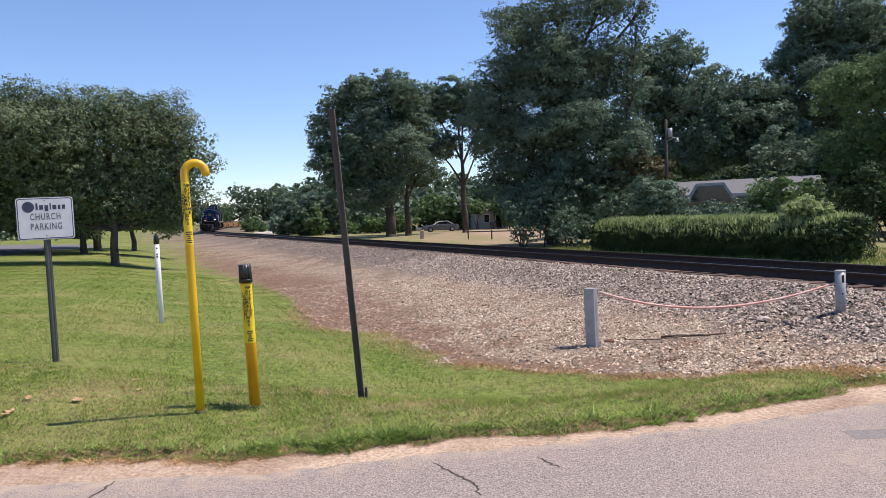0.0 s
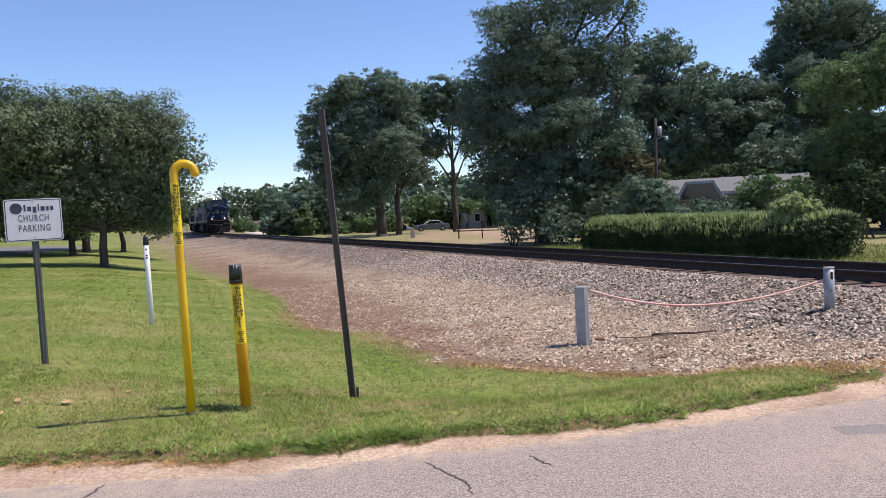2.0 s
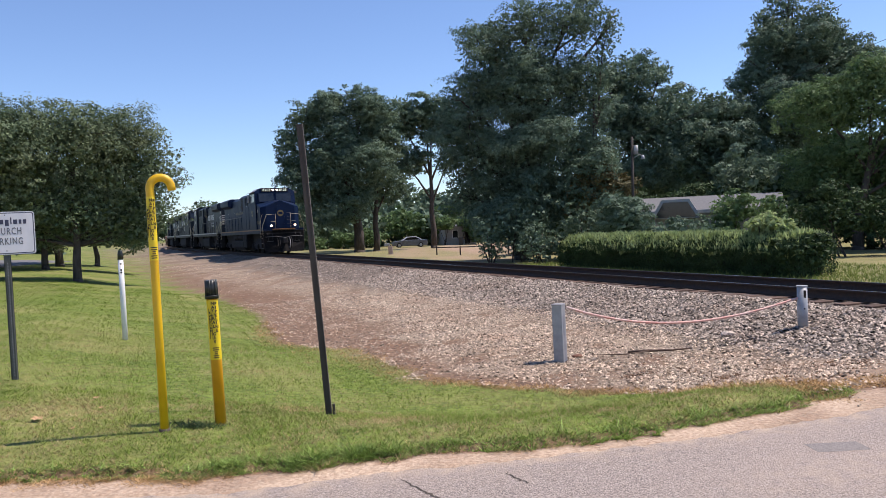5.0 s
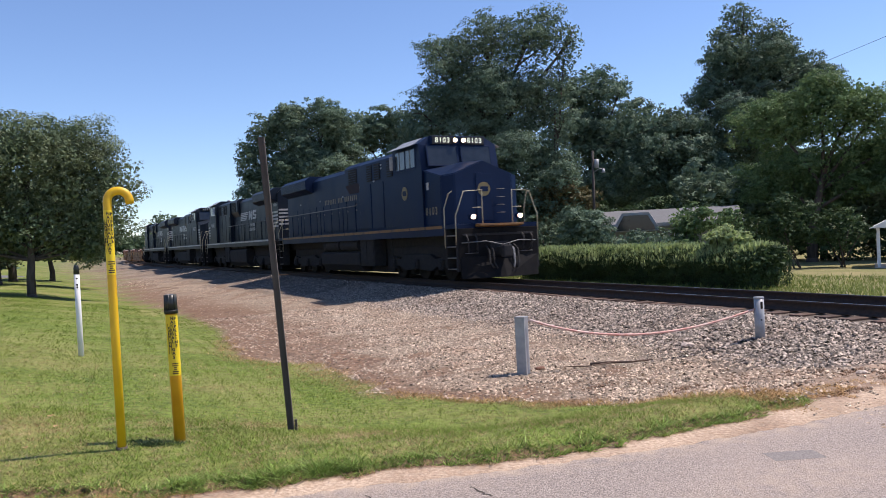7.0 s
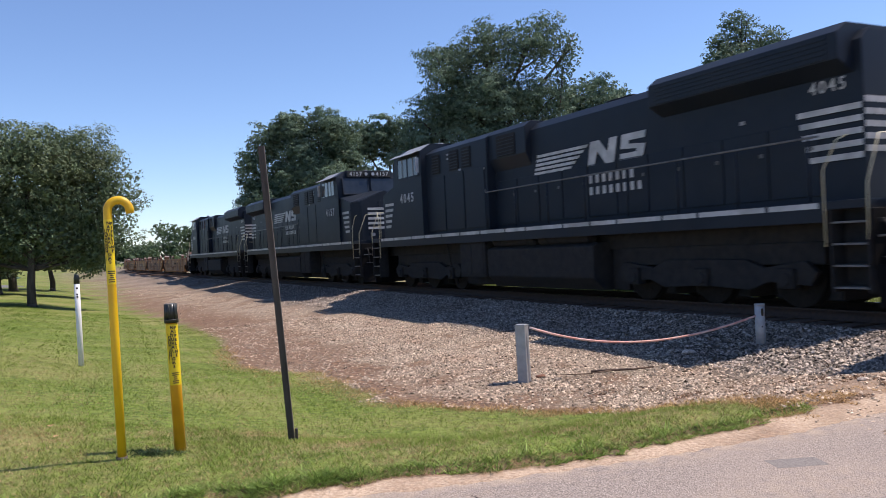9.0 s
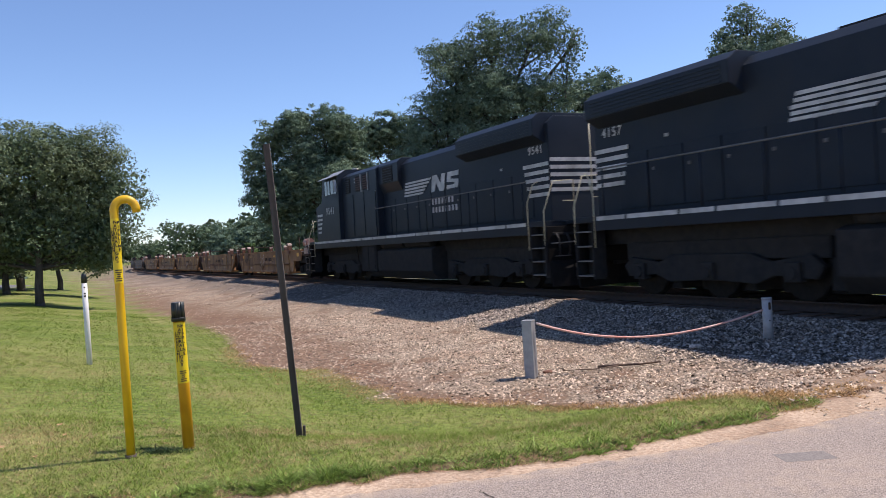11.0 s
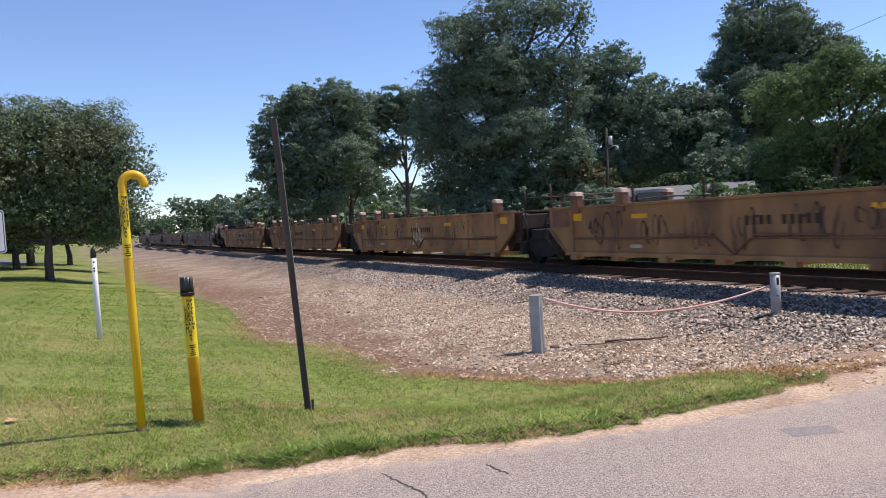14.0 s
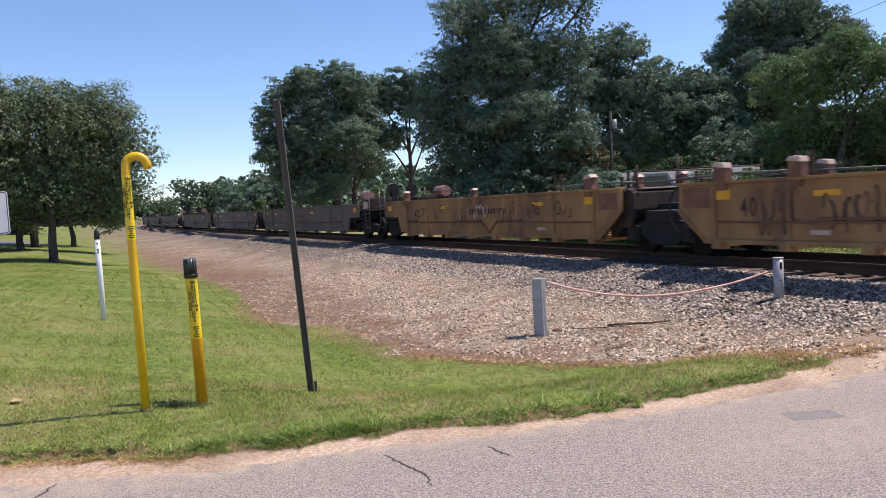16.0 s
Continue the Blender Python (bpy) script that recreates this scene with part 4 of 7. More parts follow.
tree((27.2, 47.8), [(25.5, 48.7, 7.9, 2.8, 2.0), (27.8, 47.4, 8.5, 2.8, 2.2), (30.1, 46.0, 7.7, 2.6, 2.2), (26.8, 50.0, 4.4, 3.0, 2.4), (29.6, 48.8, 4.6, 3.2, 2.6), (33.0, 46.5, 5.2, 3.4, 3.0), (33.5, 44.8, 7.4, 2.8, 2.2), (29.6, 46.4, 8.8, 2.0, 1.7)], 0.3, 80000, 0.16, 112, LEAF_LIGHT, "bright green broadleaf tree in the yard")
tree((30.5, 52.0), [(28.5, 52.0, 2.6, 4.2, 3.0), (33.0, 50.0, 2.8, 4.4, 3.2), (37.5, 47.0, 4.0, 4.6, 4.2), (25.0, 55.0, 3.2, 4.6, 3.2)], 0.25, 34000, 0.26, 113, LEAF_OAK, "dark shaded understory tree in the yard")


def bush(lumps, n, size, seed, mat, label, name="bush", per=170):
    x, y = lumps[0][0], lumps[0][1]
    z0 = ground_z(x, y)
    t = thing(name, pose(x, y, z0), label, name)
    rnd = random.Random(seed)
    for l in lumps:
        gz = ground_z(l[0], l[1]) - z0
        for _ in range(4):
            bm = bmesh.new()
            tube([(l[0] - x + rnd.uniform(-0.2, 0.2) * l[3], l[1] - y + rnd.uniform(-0.2, 0.2) * l[3], gz - 0.1), (l[0] - x + rnd.uniform(-0.6, 0.6) * l[3], l[1] - y + rnd.uniform(-0.5, 0.5) * l[3], l[2] - z0 + rnd.uniform(-0.2, 0.5) * l[4])], 0.05, 5, bm, 0.015)
            part("stem", bm, BARK, t)
    crown_mesh("foliage", leaf_cloud(lumps, int(n * 1.4), size * 0.85, seed, per, 0.36) - np.array((x, y, z0)), mat, t)
    return t


bush([(-18.3, 108.5, 1.9, 3.3, 3.0), (-14.9, 109.0, 2.1, 2.3, 3.4), (-21.7, 107.8, 0.9, 2.3, 1.6)], 16000, 0.36, 201, LEAF_OAK, "rounded dark green thicket by the railway")
bush([(-12.4, 109.3, 0.1, 1.6, 1.1), (-9.5, 109.6, 0.4, 2.2, 1.4), (-6.0, 109.6, 0.6, 2.4, 1.5)], 7000, 0.3, 202, LEAF_LIGHT, "bright green low bushes")
bush([(-39.8, 165.0, 0.9, 2.4, 1.7), (-37.2, 164.0, 0.4, 1.6, 1.2)], 7000, 0.3, 213, LEAF_LIGHT, "round green bush beside the far lane")
bush([(-22.5, 118.0, 2.6, 3.0, 3.6), (-19.5, 124.0, 3.6, 3.4, 4.4), (-15.5, 118.0, 3.2, 3.0, 4.0)], 22000, 0.3, 214, LEAF_OAK, "dark green trees behind a thicket", "thicket")
bush([(-17.0, 106.0, 0.9, 1.5, 2.3)], 6000, 0.26, 211, LEAF_LIGHT, "bright green ivy-covered stump by the railway")
bush([(4.6, 110.0, 2.2, 1.9, 1.0), (7.7, 110.5, 2.3, 1.9, 1.0), (9.2, 109.5, 1.0, 1.6, 1.8)], 9000, 0.3, 212, LEAF_LIGHT, "leafy yellow-green saplings in front of a white house", "sapling")
bush([(-1.3, 118.0, 2.3, 3.9, 2.6), (5.2, 118.0, 2.8, 3.1, 2.9), (2.0, 119.0, 1.4, 3.4, 2.3)], 11000, 0.34, 203, LEAF_LIGHT, "light green scrub behind the yard")
# undergrowth and low shrub wear the darkened leaves, shade included in their colour
bush([(20.0, 56.0, 1.6, 3.6, 2.6), (24.0, 54.0, 1.6, 3.4, 2.6), (15.0, 58.0, 1.6, 3.6, 2.6), (10.0, 60.0, 1.4, 3.0, 2.4), (26.5, 51.0, 0.9, 2.8, 2.1), (29.0, 48.5, 0.6, 2.8, 1.9), (32.5, 46.5, 0.6, 2.8, 1.9), (36.0, 44.0, 0.6, 2.8, 1.9), (39.5, 41.5, 0.8, 3.0, 2.2)], 60000, 0.2, 209, LEAF_SHADED, "dense dark undergrowth behind the yard")
bush([(19.9, 41.0, 1.3, 1.7, 1.2), (22.1, 40.4, 1.5, 1.7, 1.5), (24.2, 39.6, 1.2, 1.6, 1.4)], 8000, 0.14, 210, LEAF_SHADED, "low green shrub in front of the house")
bush([(17.0, 41.9, 2.0, 1.4, 1.0), (18.7, 41.2, 1.8, 1.2, 0.9), (16.6, 42.0, 0.7, 1.3, 1.1)], 7000, 0.15, 204, LEAF_LIGHT, "leafy green shrub behind the hedge")
bush([(14.1, 40.7, 0.7, 2.0, 1.1), (11.3, 41.7, 1.4, 1.7, 1.7)], 9000, 0.15, 205, LEAF_OAK, "green shrub behind the hedge")
bush([(7.0, 44.4, 0.5, 1.4, 1.4), (9.4, 43.6, 1.0, 1.5, 1.8), (4.6, 45.6, 0.9, 1.3, 1.7), (6.2, 46.5, 1.8, 2.2, 1.8)], 9000, 0.15, 206, LEAF_OAK, "dull green brush at the tree foot")


def woods(name, rows, seed, label, mat=LEAF_FAR, n=90000, size=0.9):
    """Far woods as one mass of leaf clumps."""
    rs = np.random.RandomState(seed)
    lumps = []
    for x0, y0, x1, y1, h, cnt in rows:
        for k in range(cnt):
            f = (k + rs.uniform(0.2, 0.8)) / cnt
            x, y = x0 + (x1 - x0) * f + rs.normal(0, 2), y0 + (y1 - y0) * f + rs.normal(0, 3)
            r = rs.uniform(4.5, 7.5)
            hh = h * rs.uniform(0.75, 1.1)
            lumps += [(x, y, hh - r * 0.6, r, r * 0.75), (x + rs.normal(0, 2), y + rs.normal(0, 2), hh * 0.4, r, hh * 0.45)]
    q = leaf_cloud(lumps, n, size, seed, 190, 0.4)
    return tagged(mesh_object(name, raw_mesh(name, q, np.arange(len(q) * 3), 3), mat), label, "woods", kind="stuff")


woods("far_woods", [(-165, 400, -108, 410, 13.0, 14), (-108, 415, -72, 420, 20.0, 9), (-76, 430, -40, 430, 24.0, 9), (-62, 300, -38, 300, 16.0, 7), (-140, 405, -60, 440, 11.0, 14), (-28, 215, 40, 180, 11, 14), (-46, 250, -26, 200, 12, 8), (-130, 170, -85, 230, 10, 9)], 301, "distant green woods behind the railway bend", n=200000, size=0.8)
woods("yard_woods", [(-18, 126, 14, 121, 6.0, 11), (-4, 140, 60, 120, 9, 12), (28, 95, 75, 75, 13, 10), (48, 62, 66, 30, 13, 8)], 302, "dark green woods behind the houses", LEAF_OAK, 130000, 0.55)
woods("lawn_woods", [(-75, 60, -44, 100, 7.5, 11), (-60, 42, -90, 20, 10, 8)], 303, "dark green trees behind the parking lot", LEAF_OAK, 60000, 0.6)

# ---- hedge ----
hp, hd = Vector((7.35, 39.7, 0)), DIR.copy()
HEDGE_L, HEDGE_H, HEDGE_W = 14.6, 1.38, 1.9
hz = ground_z(10.3, 32.3)
hedge = thing("hedge", pose(hp.x, hp.y, hz, 0, 0, math.degrees(math.atan2(hd.y, hd.x))), "long clipped green hedge in its own shade beside the railway", "hedge")
# solid block behind the leaves, its colour giving the gaps their shade
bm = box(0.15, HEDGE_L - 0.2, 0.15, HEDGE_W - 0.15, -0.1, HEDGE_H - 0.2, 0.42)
part("core", bm, HEDGE_GLOOM, hedge)
rs = np.random.RandomState(31)
n = 60000
lx, lw, lh = rs.uniform(0, HEDGE_L, n), rs.uniform(0, HEDGE_W, n), rs.uniform(0, HEDGE_H, n)
face = rs.uniform(0, 1, n)
bulge = 0.09 * fbm(lx, lh * 3, 0.7, 2) + rs.normal(0, 0.045, n)
lw = np.where(face < 0.52, bulge, lw)
lh = np.where((face >= 0.52) & (face < 0.93), HEDGE_H + bulge * 0.9, lh)
lx = np.where(face >= 0.93, np.where(rs.uniform(0, 1, n) < 0.5, bulge, HEDGE_L + bulge), lx)
rnd_c = np.minimum(np.minimum(lw, HEDGE_W - lw), 0.7)
lh = np.minimum(lh, HEDGE_H + bulge - (0.7 - np.clip(rnd_c, 0, 0.7)) ** 2 * 0.85)
p = np.stack([lx, lw, lh], -1)
up = np.array([0, 0, 1.0])
d = rs.normal(0, 0.45, (n, 3)) + up + np.where((face < 0.52)[:, None], np.array([0, -0.5, 0.0]), 0)
d /= np.linalg.norm(d, axis=1)[:, None]
w = np.cross(d, rs.normal(0, 1, (n, 3)))
w /= np.linalg.norm(w, axis=1)[:, None]
ln_ = rs.uniform(0.05, 0.13, (n, 1))
quads = np.stack([p, p + d * ln_ * 0.5 + w * 0.018, p + d * ln_, p + d * ln_ * 0.5 - w * 0.018], 1)
# these leaves carry the hedge's own shade in their dark green
crown_mesh("foliage", quads, LEAF_SHADED, hedge)
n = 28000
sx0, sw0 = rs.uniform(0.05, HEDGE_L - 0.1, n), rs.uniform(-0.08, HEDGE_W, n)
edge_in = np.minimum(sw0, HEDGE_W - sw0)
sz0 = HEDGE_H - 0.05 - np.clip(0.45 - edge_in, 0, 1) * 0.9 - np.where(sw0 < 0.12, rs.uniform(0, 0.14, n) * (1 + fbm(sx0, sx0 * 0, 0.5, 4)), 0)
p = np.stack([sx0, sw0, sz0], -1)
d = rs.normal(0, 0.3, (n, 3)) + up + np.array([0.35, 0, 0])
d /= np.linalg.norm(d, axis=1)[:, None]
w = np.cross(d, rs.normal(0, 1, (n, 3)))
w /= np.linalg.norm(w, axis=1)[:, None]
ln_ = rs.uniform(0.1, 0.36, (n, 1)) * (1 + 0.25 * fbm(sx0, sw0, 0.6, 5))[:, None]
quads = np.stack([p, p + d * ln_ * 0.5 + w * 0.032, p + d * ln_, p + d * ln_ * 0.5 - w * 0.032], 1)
# real shoots, with sunlight put into their pale green
crown_mesh("new_growth", quads, LEAF_SUNLIT, hedge, "upright shoots coloured pale as if sunlit")


def along_hedge(x, y, z):
    c = pose(hp.x, hp.y, hz, 0, 0, math.degrees(math.atan2(hd.y, hd.x))) @ Vector((x, y, z))
    return c.x, c.y, c.z


bush([(*along_hedge(12.5, 0.8, 1.85), 0.75, 0.34), (*along_hedge(13.2, 0.9, 1.75), 0.6, 0.3)], 2200, 0.16, 207, LEAF_SUNLIT, "bright broad-leaved weeds growing out of the hedge", "weeds", 120)
bush([(*along_hedge(14.3, 0.8, 0.85), 0.95, 0.78), (*along_hedge(14.1, 0.2, 0.7), 0.65, 0.65)], 6000, 0.11, 208, LEAF_SHADED, "shaggy rounded shrub at the hedge end", "shrub", 300)
gpts = np.random.RandomState(41).uniform(0, 1, (26000, 2))
gq, gs = 20.8 + gpts[:, 0] * 9, -38 + gpts[:, 1] * (25 + 19 * smooth(0.25, 0.4, gpts[:, 0]))
yp = np.stack([NRM.x * gq + DIR.x * gs, NRM.y * gq + DIR.y * gs], -1)
blades("yard_grass", yp, 0.08, 0.2, 0.03, material("yard_grass_blades", (0.15, 0.2, 0.05), (0.25, 0.3, 0.085), 0.6, 0.7, island=0.3, translucent=0.3, spec=0.2), 42, "rough yellow-green yard grass beyond the track", 0.5)


# ---- posts and signs on the lawn ----
def facing(x, y, z):
    """A pose at that place whose x runs to the right as seen from the road, and whose y points away from it."""
    return pose(x, y, z, 0, 0, math.degrees(math.atan2(-x, y)))


def decal(parent, z_top, r, words_size):
    """A marker's yellow label: stacked words, a box and small print as bars."""
    k = words_size
    bm = tube([(0, 0, z_top - 0.52), (0, 0, z_top)], r + 0.0015, 20, caps=False)
    part("label_wrap", bm, YELLOW_DECAL, parent, "yellow warning label")

    def on_face(dx, z):
        a = dx / (r + 0.004)
        return pose(math.sin(a) * (r + 0.004), -math.cos(a) * (r + 0.004), z, 90, 0, math.degrees(a))

    for i, ch in enumerate("NATURAL GAS"):
        if ch != " ":
            text_part("letter", ch, k, on_face(0.0, z_top - 0.03 - i * k * 0.92), INK, parent, 0.001, bold=0.03)
    for i, ch in enumerate("PIPELINE"):
        text_part("letter", ch, k, on_face(k * 0.72, z_top - 0.035 - i * k * 0.92), INK, parent, 0.001, bold=0.03)
    for i, ch in enumerate("CAUTION"):
        text_part("letter", ch, k * 0.72, on_face(-k * 0.7, z_top - 0.11 - i * k * 0.72), INK, parent, 0.001, bold=0.03)
    bm = bmesh.new()
    for dx, w in ((-k * 1.0, 0.003), (-k * 0.42, 0.003)):
        b = box(-w / 2, w / 2, -0.002, 0.0, -0.13, 0.13)
        b.transform(on_face(dx, z_top - 0.205) @ pose(0, 0, 0, -90))
        merge(bm, b)
    rnd = random.Random(2)
    for i in range(6):
        w = rnd.uniform(0.012, 0.026)
        b = box(-w, w, -0.002, 0.0, -0.004, 0.004)
        b.transform(on_face(k * 0.1, z_top - 0.415 - i * 0.017) @ pose(0, 0, 0, -90))
        merge(bm, b)
    tagged(part("small_print", bm, INK, parent, "small print as dark bars"), kind="stuff")


# hooked vent pipe
vx, vy = -2.097, 6.62
vz = ground_z(vx, vy)
vent = thing("vent_pipe", facing(vx, vy, vz) @ pose(0, 0, 0, 0, -0.6, 0), "tall yellow steel vent pipe with a hooked top", "pipe")
path = [(0, 0, -0.3), (0, 0, 1.0), (0, 0, 2.0)]
for k in range(1, 13):
    a = math.pi * k / 12 * 0.96
    path.append((0.083 - 0.083 * math.cos(a), 0, 2.0 + 0.083 * math.sin(a) * 1.0))
path.append((path[-1][0] + 0.004, 0, path[-1][2] - 0.035))
part("pipe", tube(path, 0.034, 16), YELLOW, vent)
decal(vent, 1.93, 0.034, 0.034)
bm = tube([(0, 0, -0.05), (0, 0, 0.025)], 0.045, 14)
part("collar", bm, CRACK, vent, "rusty soil-stained collar")

# short marker post
mx, my = -1.735, 7.01
mz = ground_z(mx, my)
marker = thing("marker_post", facing(mx, my, mz) @ pose(0, 0, 0, 1.0, -1.2, 0), "short yellow pipeline marker post with a black cap", "marker post")
part("tube", tube([(0, 0, -0.3), (0, 0, 0.72), (0, 0, 1.12)], 0.048, 20), ORANGE_YELLOW, marker)
bm = tube([(0, 0, 1.1), (0, 0, 1.125), (0, 0, 1.13)], 0.06, 20)
tube([(0, 0, 1.125), (0, 0, 1.26)], 0.05, 20, bm, 0.046)
cap = part("cap", bm, BLACK_PLASTIC, marker, "black ribbed plastic cap")
for k in range(6):
    a = k * math.tau / 6 + 0.2
    part("cap_rib", tube([(0.048 * math.cos(a), 0.048 * math.sin(a), 1.13), (0.045 * math.cos(a), 0.045 * math.sin(a), 1.262)], 0.009, 6), BLACK_PLASTIC, cap)
decal(marker, 1.09, 0.048, 0.036)

# tall leaning steel post
px_, py_ = -0.88, 7.81
pz_ = ground_z(px_, py_)
tall = thing("fence_post", pose(px_, py_, pz_), "tall leaning weathered dark steel post", "post")
for nm, pts in (("flange", [(-0.032, -0.006), (0.032, -0.006), (0.032, 0.006), (-0.032, 0.006)]), ("web", [(0.02, -0.045), (0.032, -0.045), (0.032, -0.0065), (0.02, -0.0065)])):
    bm = prism(pts, -0.3, 2.84, "z", 0.001)
    for v in bm.verts:
        v.co.x -= 0.056 * v.co.z
    part(nm, bm, POST_BROWN, tall)
bm = box(0.035, 0.06, -0.02, 0.015, -0.1, 0.11, 0.004)
part("stub", bm, POST_BROWN, tall)

# white marker post
wx_, wy_ = -4.77, 13.28
wz_ = ground_z(wx_, wy_)
white = thing("marker_post", facing(wx_, wy_, wz_) @ pose(0, 0, 0, 0, -0.5, 0), "thin white plastic marker post with a black top", "marker post")
part("tube", tube([(0, 0, -0.3), (0, 0, 0.7), (0, 0, 1.33)], 0.043, 16), WHITE_PLASTIC, white)
bm = tube([(0, 0, 1.32), (0, 0, 1.42), (0, 0, 1.455), (0, 0, 1.47)], 0.046, 16, None, 0.03)
part("cap", bm, BLACK_PLASTIC, white, "black domed cap")
for z in (1.24, 1.14, 1.1):
    part("dark_mark", box(-0.014, 0.014, -0.047, -0.042, z, z + 0.025), INK, white)

# church parking sign
sx_, sy_ = -4.255, 8.59
sz_ = ground_z(sx_, sy_)
sign = thing("parking_sign", facing(sx_, sy_, sz_) @ pose(0, 0, 0, 0, -0.4, 0), "white church parking sign on a perforated steel channel post", "sign")
bm = prism([(-0.034, 0.0), (-0.03, 0.0), (-0.02, -0.022), (0.02, -0.022), (0.03, 0.0), (0.034, 0.0), (0.034, 0.004), (0.027, 0.004), (0.017, -0.018), (-0.017, -0.018), (-0.027, 0.004), (-0.034, 0.004)], -0.4, 1.32, "z")
part("post", bm, POST_STEEL, sign, "dark green-grey channel post")
bm = bmesh.new()
for i in range(38):
    disc((0, -0.0225, 0.05 + i * 0.032), (0, 1, 0), 0.0055, 0.001, 8, bm)
tagged(part("punched_holes", bm, GALV, sign), kind="stuff")


def rounded_plate(w, h, r, y0, y1):
    pts = []
    for cx, cz, a0 in ((w - r, h - r, 0), (-w + r, h - r, 90), (-w + r, -h + r, 180), (w - r, -h + r, 270)):
        for k in range(5):
            a = radians(a0 + k * 22.5)
            pts.append((cx + r * math.cos(a), cz + r * math.sin(a)))
    return prism(pts, y0, y1, "y")


SC = 1.55
bm = rounded_plate(0.275, 0.225, 0.03, -0.03, -0.026)
bm.transform(Matrix.Translation((0, 0, SC)))
part("plate", bm, SIGN_WHITE, sign)
outer, inner = rounded_plate(0.266, 0.216, 0.026, -0.0315, -0.03), rounded_plate(0.257, 0.207, 0.02, -0.0325, -0.03)
for b, nm, mt in ((outer, "border", SIGN_INK), (inner, "panel", SIGN_WHITE)):
    b.transform(Matrix.Translation((0, 0, SC)))
    part(nm, b, mt, sign)
text_part("word", "CHURCH", 0.1, pose(0.0, -0.0335, SC + 0.018, 90), SIGN_GREY, sign, 0.0008, 0.64, 1.2)
text_part("word", "PARKING", 0.1, pose(0.005, -0.0335, SC - 0.088, 90), SIGN_GREY, sign, 0.0008, 0.64, 1.2)
part("emblem", disc((-0.16, -0.033, SC + 0.125), (0, 1, 0), 0.058, 0.002, 24), SIGN_INK, sign, "round navy emblem")
for i, (w, h, dz) in enumerate(((0.02, 0.068, 0.0), (0.036, 0.048, 0), (0.034, 0.064, -0.018), (0.012, 0.07, 0.0), (0.038, 0.046, 0), (0.024, 0.046, 0), (0.03, 0.046, 0))):
    x0 = -0.088 + sum((0.02, 0.036, 0.034, 0.012, 0.038, 0.024, 0.03)[:i]) + i * 0.015
    part("name_block", box(x0, x0 + w, -0.0345, -0.032, SC + 0.095 + dz, SC + 0.095 + dz + h, 0.001), SIGN_INK, sign)
for dz in (-0.185, 0.19):
    part("bolt", disc((0, -0.033, SC + dz), (0, 1, 0), 0.006, 0.003, 10), CRACK, sign)

# grey bollards with the hanging hose
b1 = (2.08, 11.47)
b2 = (6.08, 12.3)
z1, z2 = ground_z(*b1), ground_z(*b2)
bol = thing("bollard", facing(b1[0], b1[1], z1) @ pose(0, 0, 0, 0, -0.6, -22), "grey painted square steel bollard in the gravel", "bollard", "bollards")
part("post", box(-0.076, 0.076, -0.076, 0.076, -0.2, 0.82, 0.008), GALV, bol)
part("cap", box(-0.08, 0.08, -0.08, 0.08, 0.815, 0.838, 0.006), GALV, bol)
part("weld_strip", box(-0.086, -0.074, -0.03, 0.03, 0.0, 0.8, 0.003), GALV, bol)
bo2 = thing("bollard", facing(b2[0], b2[1], z2), "grey painted round steel bollard with a dark hole", "bollard", "bollards")
part("post", tube([(0, 0, -0.2), (0, 0, 0.64)], 0.078, 20), GALV, bo2)
part("cap", tube([(0, 0, 0.638), (0, 0, 0.66)], 0.083, 20), GALV, bo2)
part("hole", box(0.018, 0.056, -0.077, -0.03, 0.47, 0.59, 0.012), DARK_OPENING, bo2, "dark slot")
part("bolt", disc((0.03, -0.072, 0.3), (0, 1, 0), 0.012, 0.02, 8), DARK_OPENING, bo2)
A = Vector((b1[0] + 0.1, b1[1] - 0.05, z1 + 0.79))
Bv = Vector((b2[0] - 0.07, b2[1], z2 + 0.47))
hose = []
for k in range(31):
    f = k / 30
    p = A.lerp(Bv, f)
    p.z -= 0.3 * 4 * f * (1 - f) * (1 + 0.25 * (0.5 - f))
    hose.append(p)
hs = thing("hose", None, "faded pink hose hanging between two bollards", "hose")
part("tube", tube(hose, 0.017, 8), HOSE, hs)
part("ties", tube([Bv + Vector((-0.02, 0, 0)), Bv + Vector((0.05, 0, 0.03))], 0.01, 6), WOOD_STICK, hs)

# dead branch, fallen leaves, loose rocks
bm = bmesh.new()
st = [(3.16, 11.81), (3.5, 11.84), (3.8, 11.78), (4.15, 11.88)]
tube([(x, y, ground_z(x, y) + 0.035) for x, y in st], 0.022, 7, bm, 0.012)
tube([(x, y, ground_z(x, y) + 0.03) for x, y in ((3.5, 11.84), (3.1, 11.68), (2.6, 11.72))], 0.012, 6, bm, 0.005)
tagged(part("branch", bm, WOOD_STICK), "dead brown branch lying on the gravel", "branch")
rnd = random.Random(77)
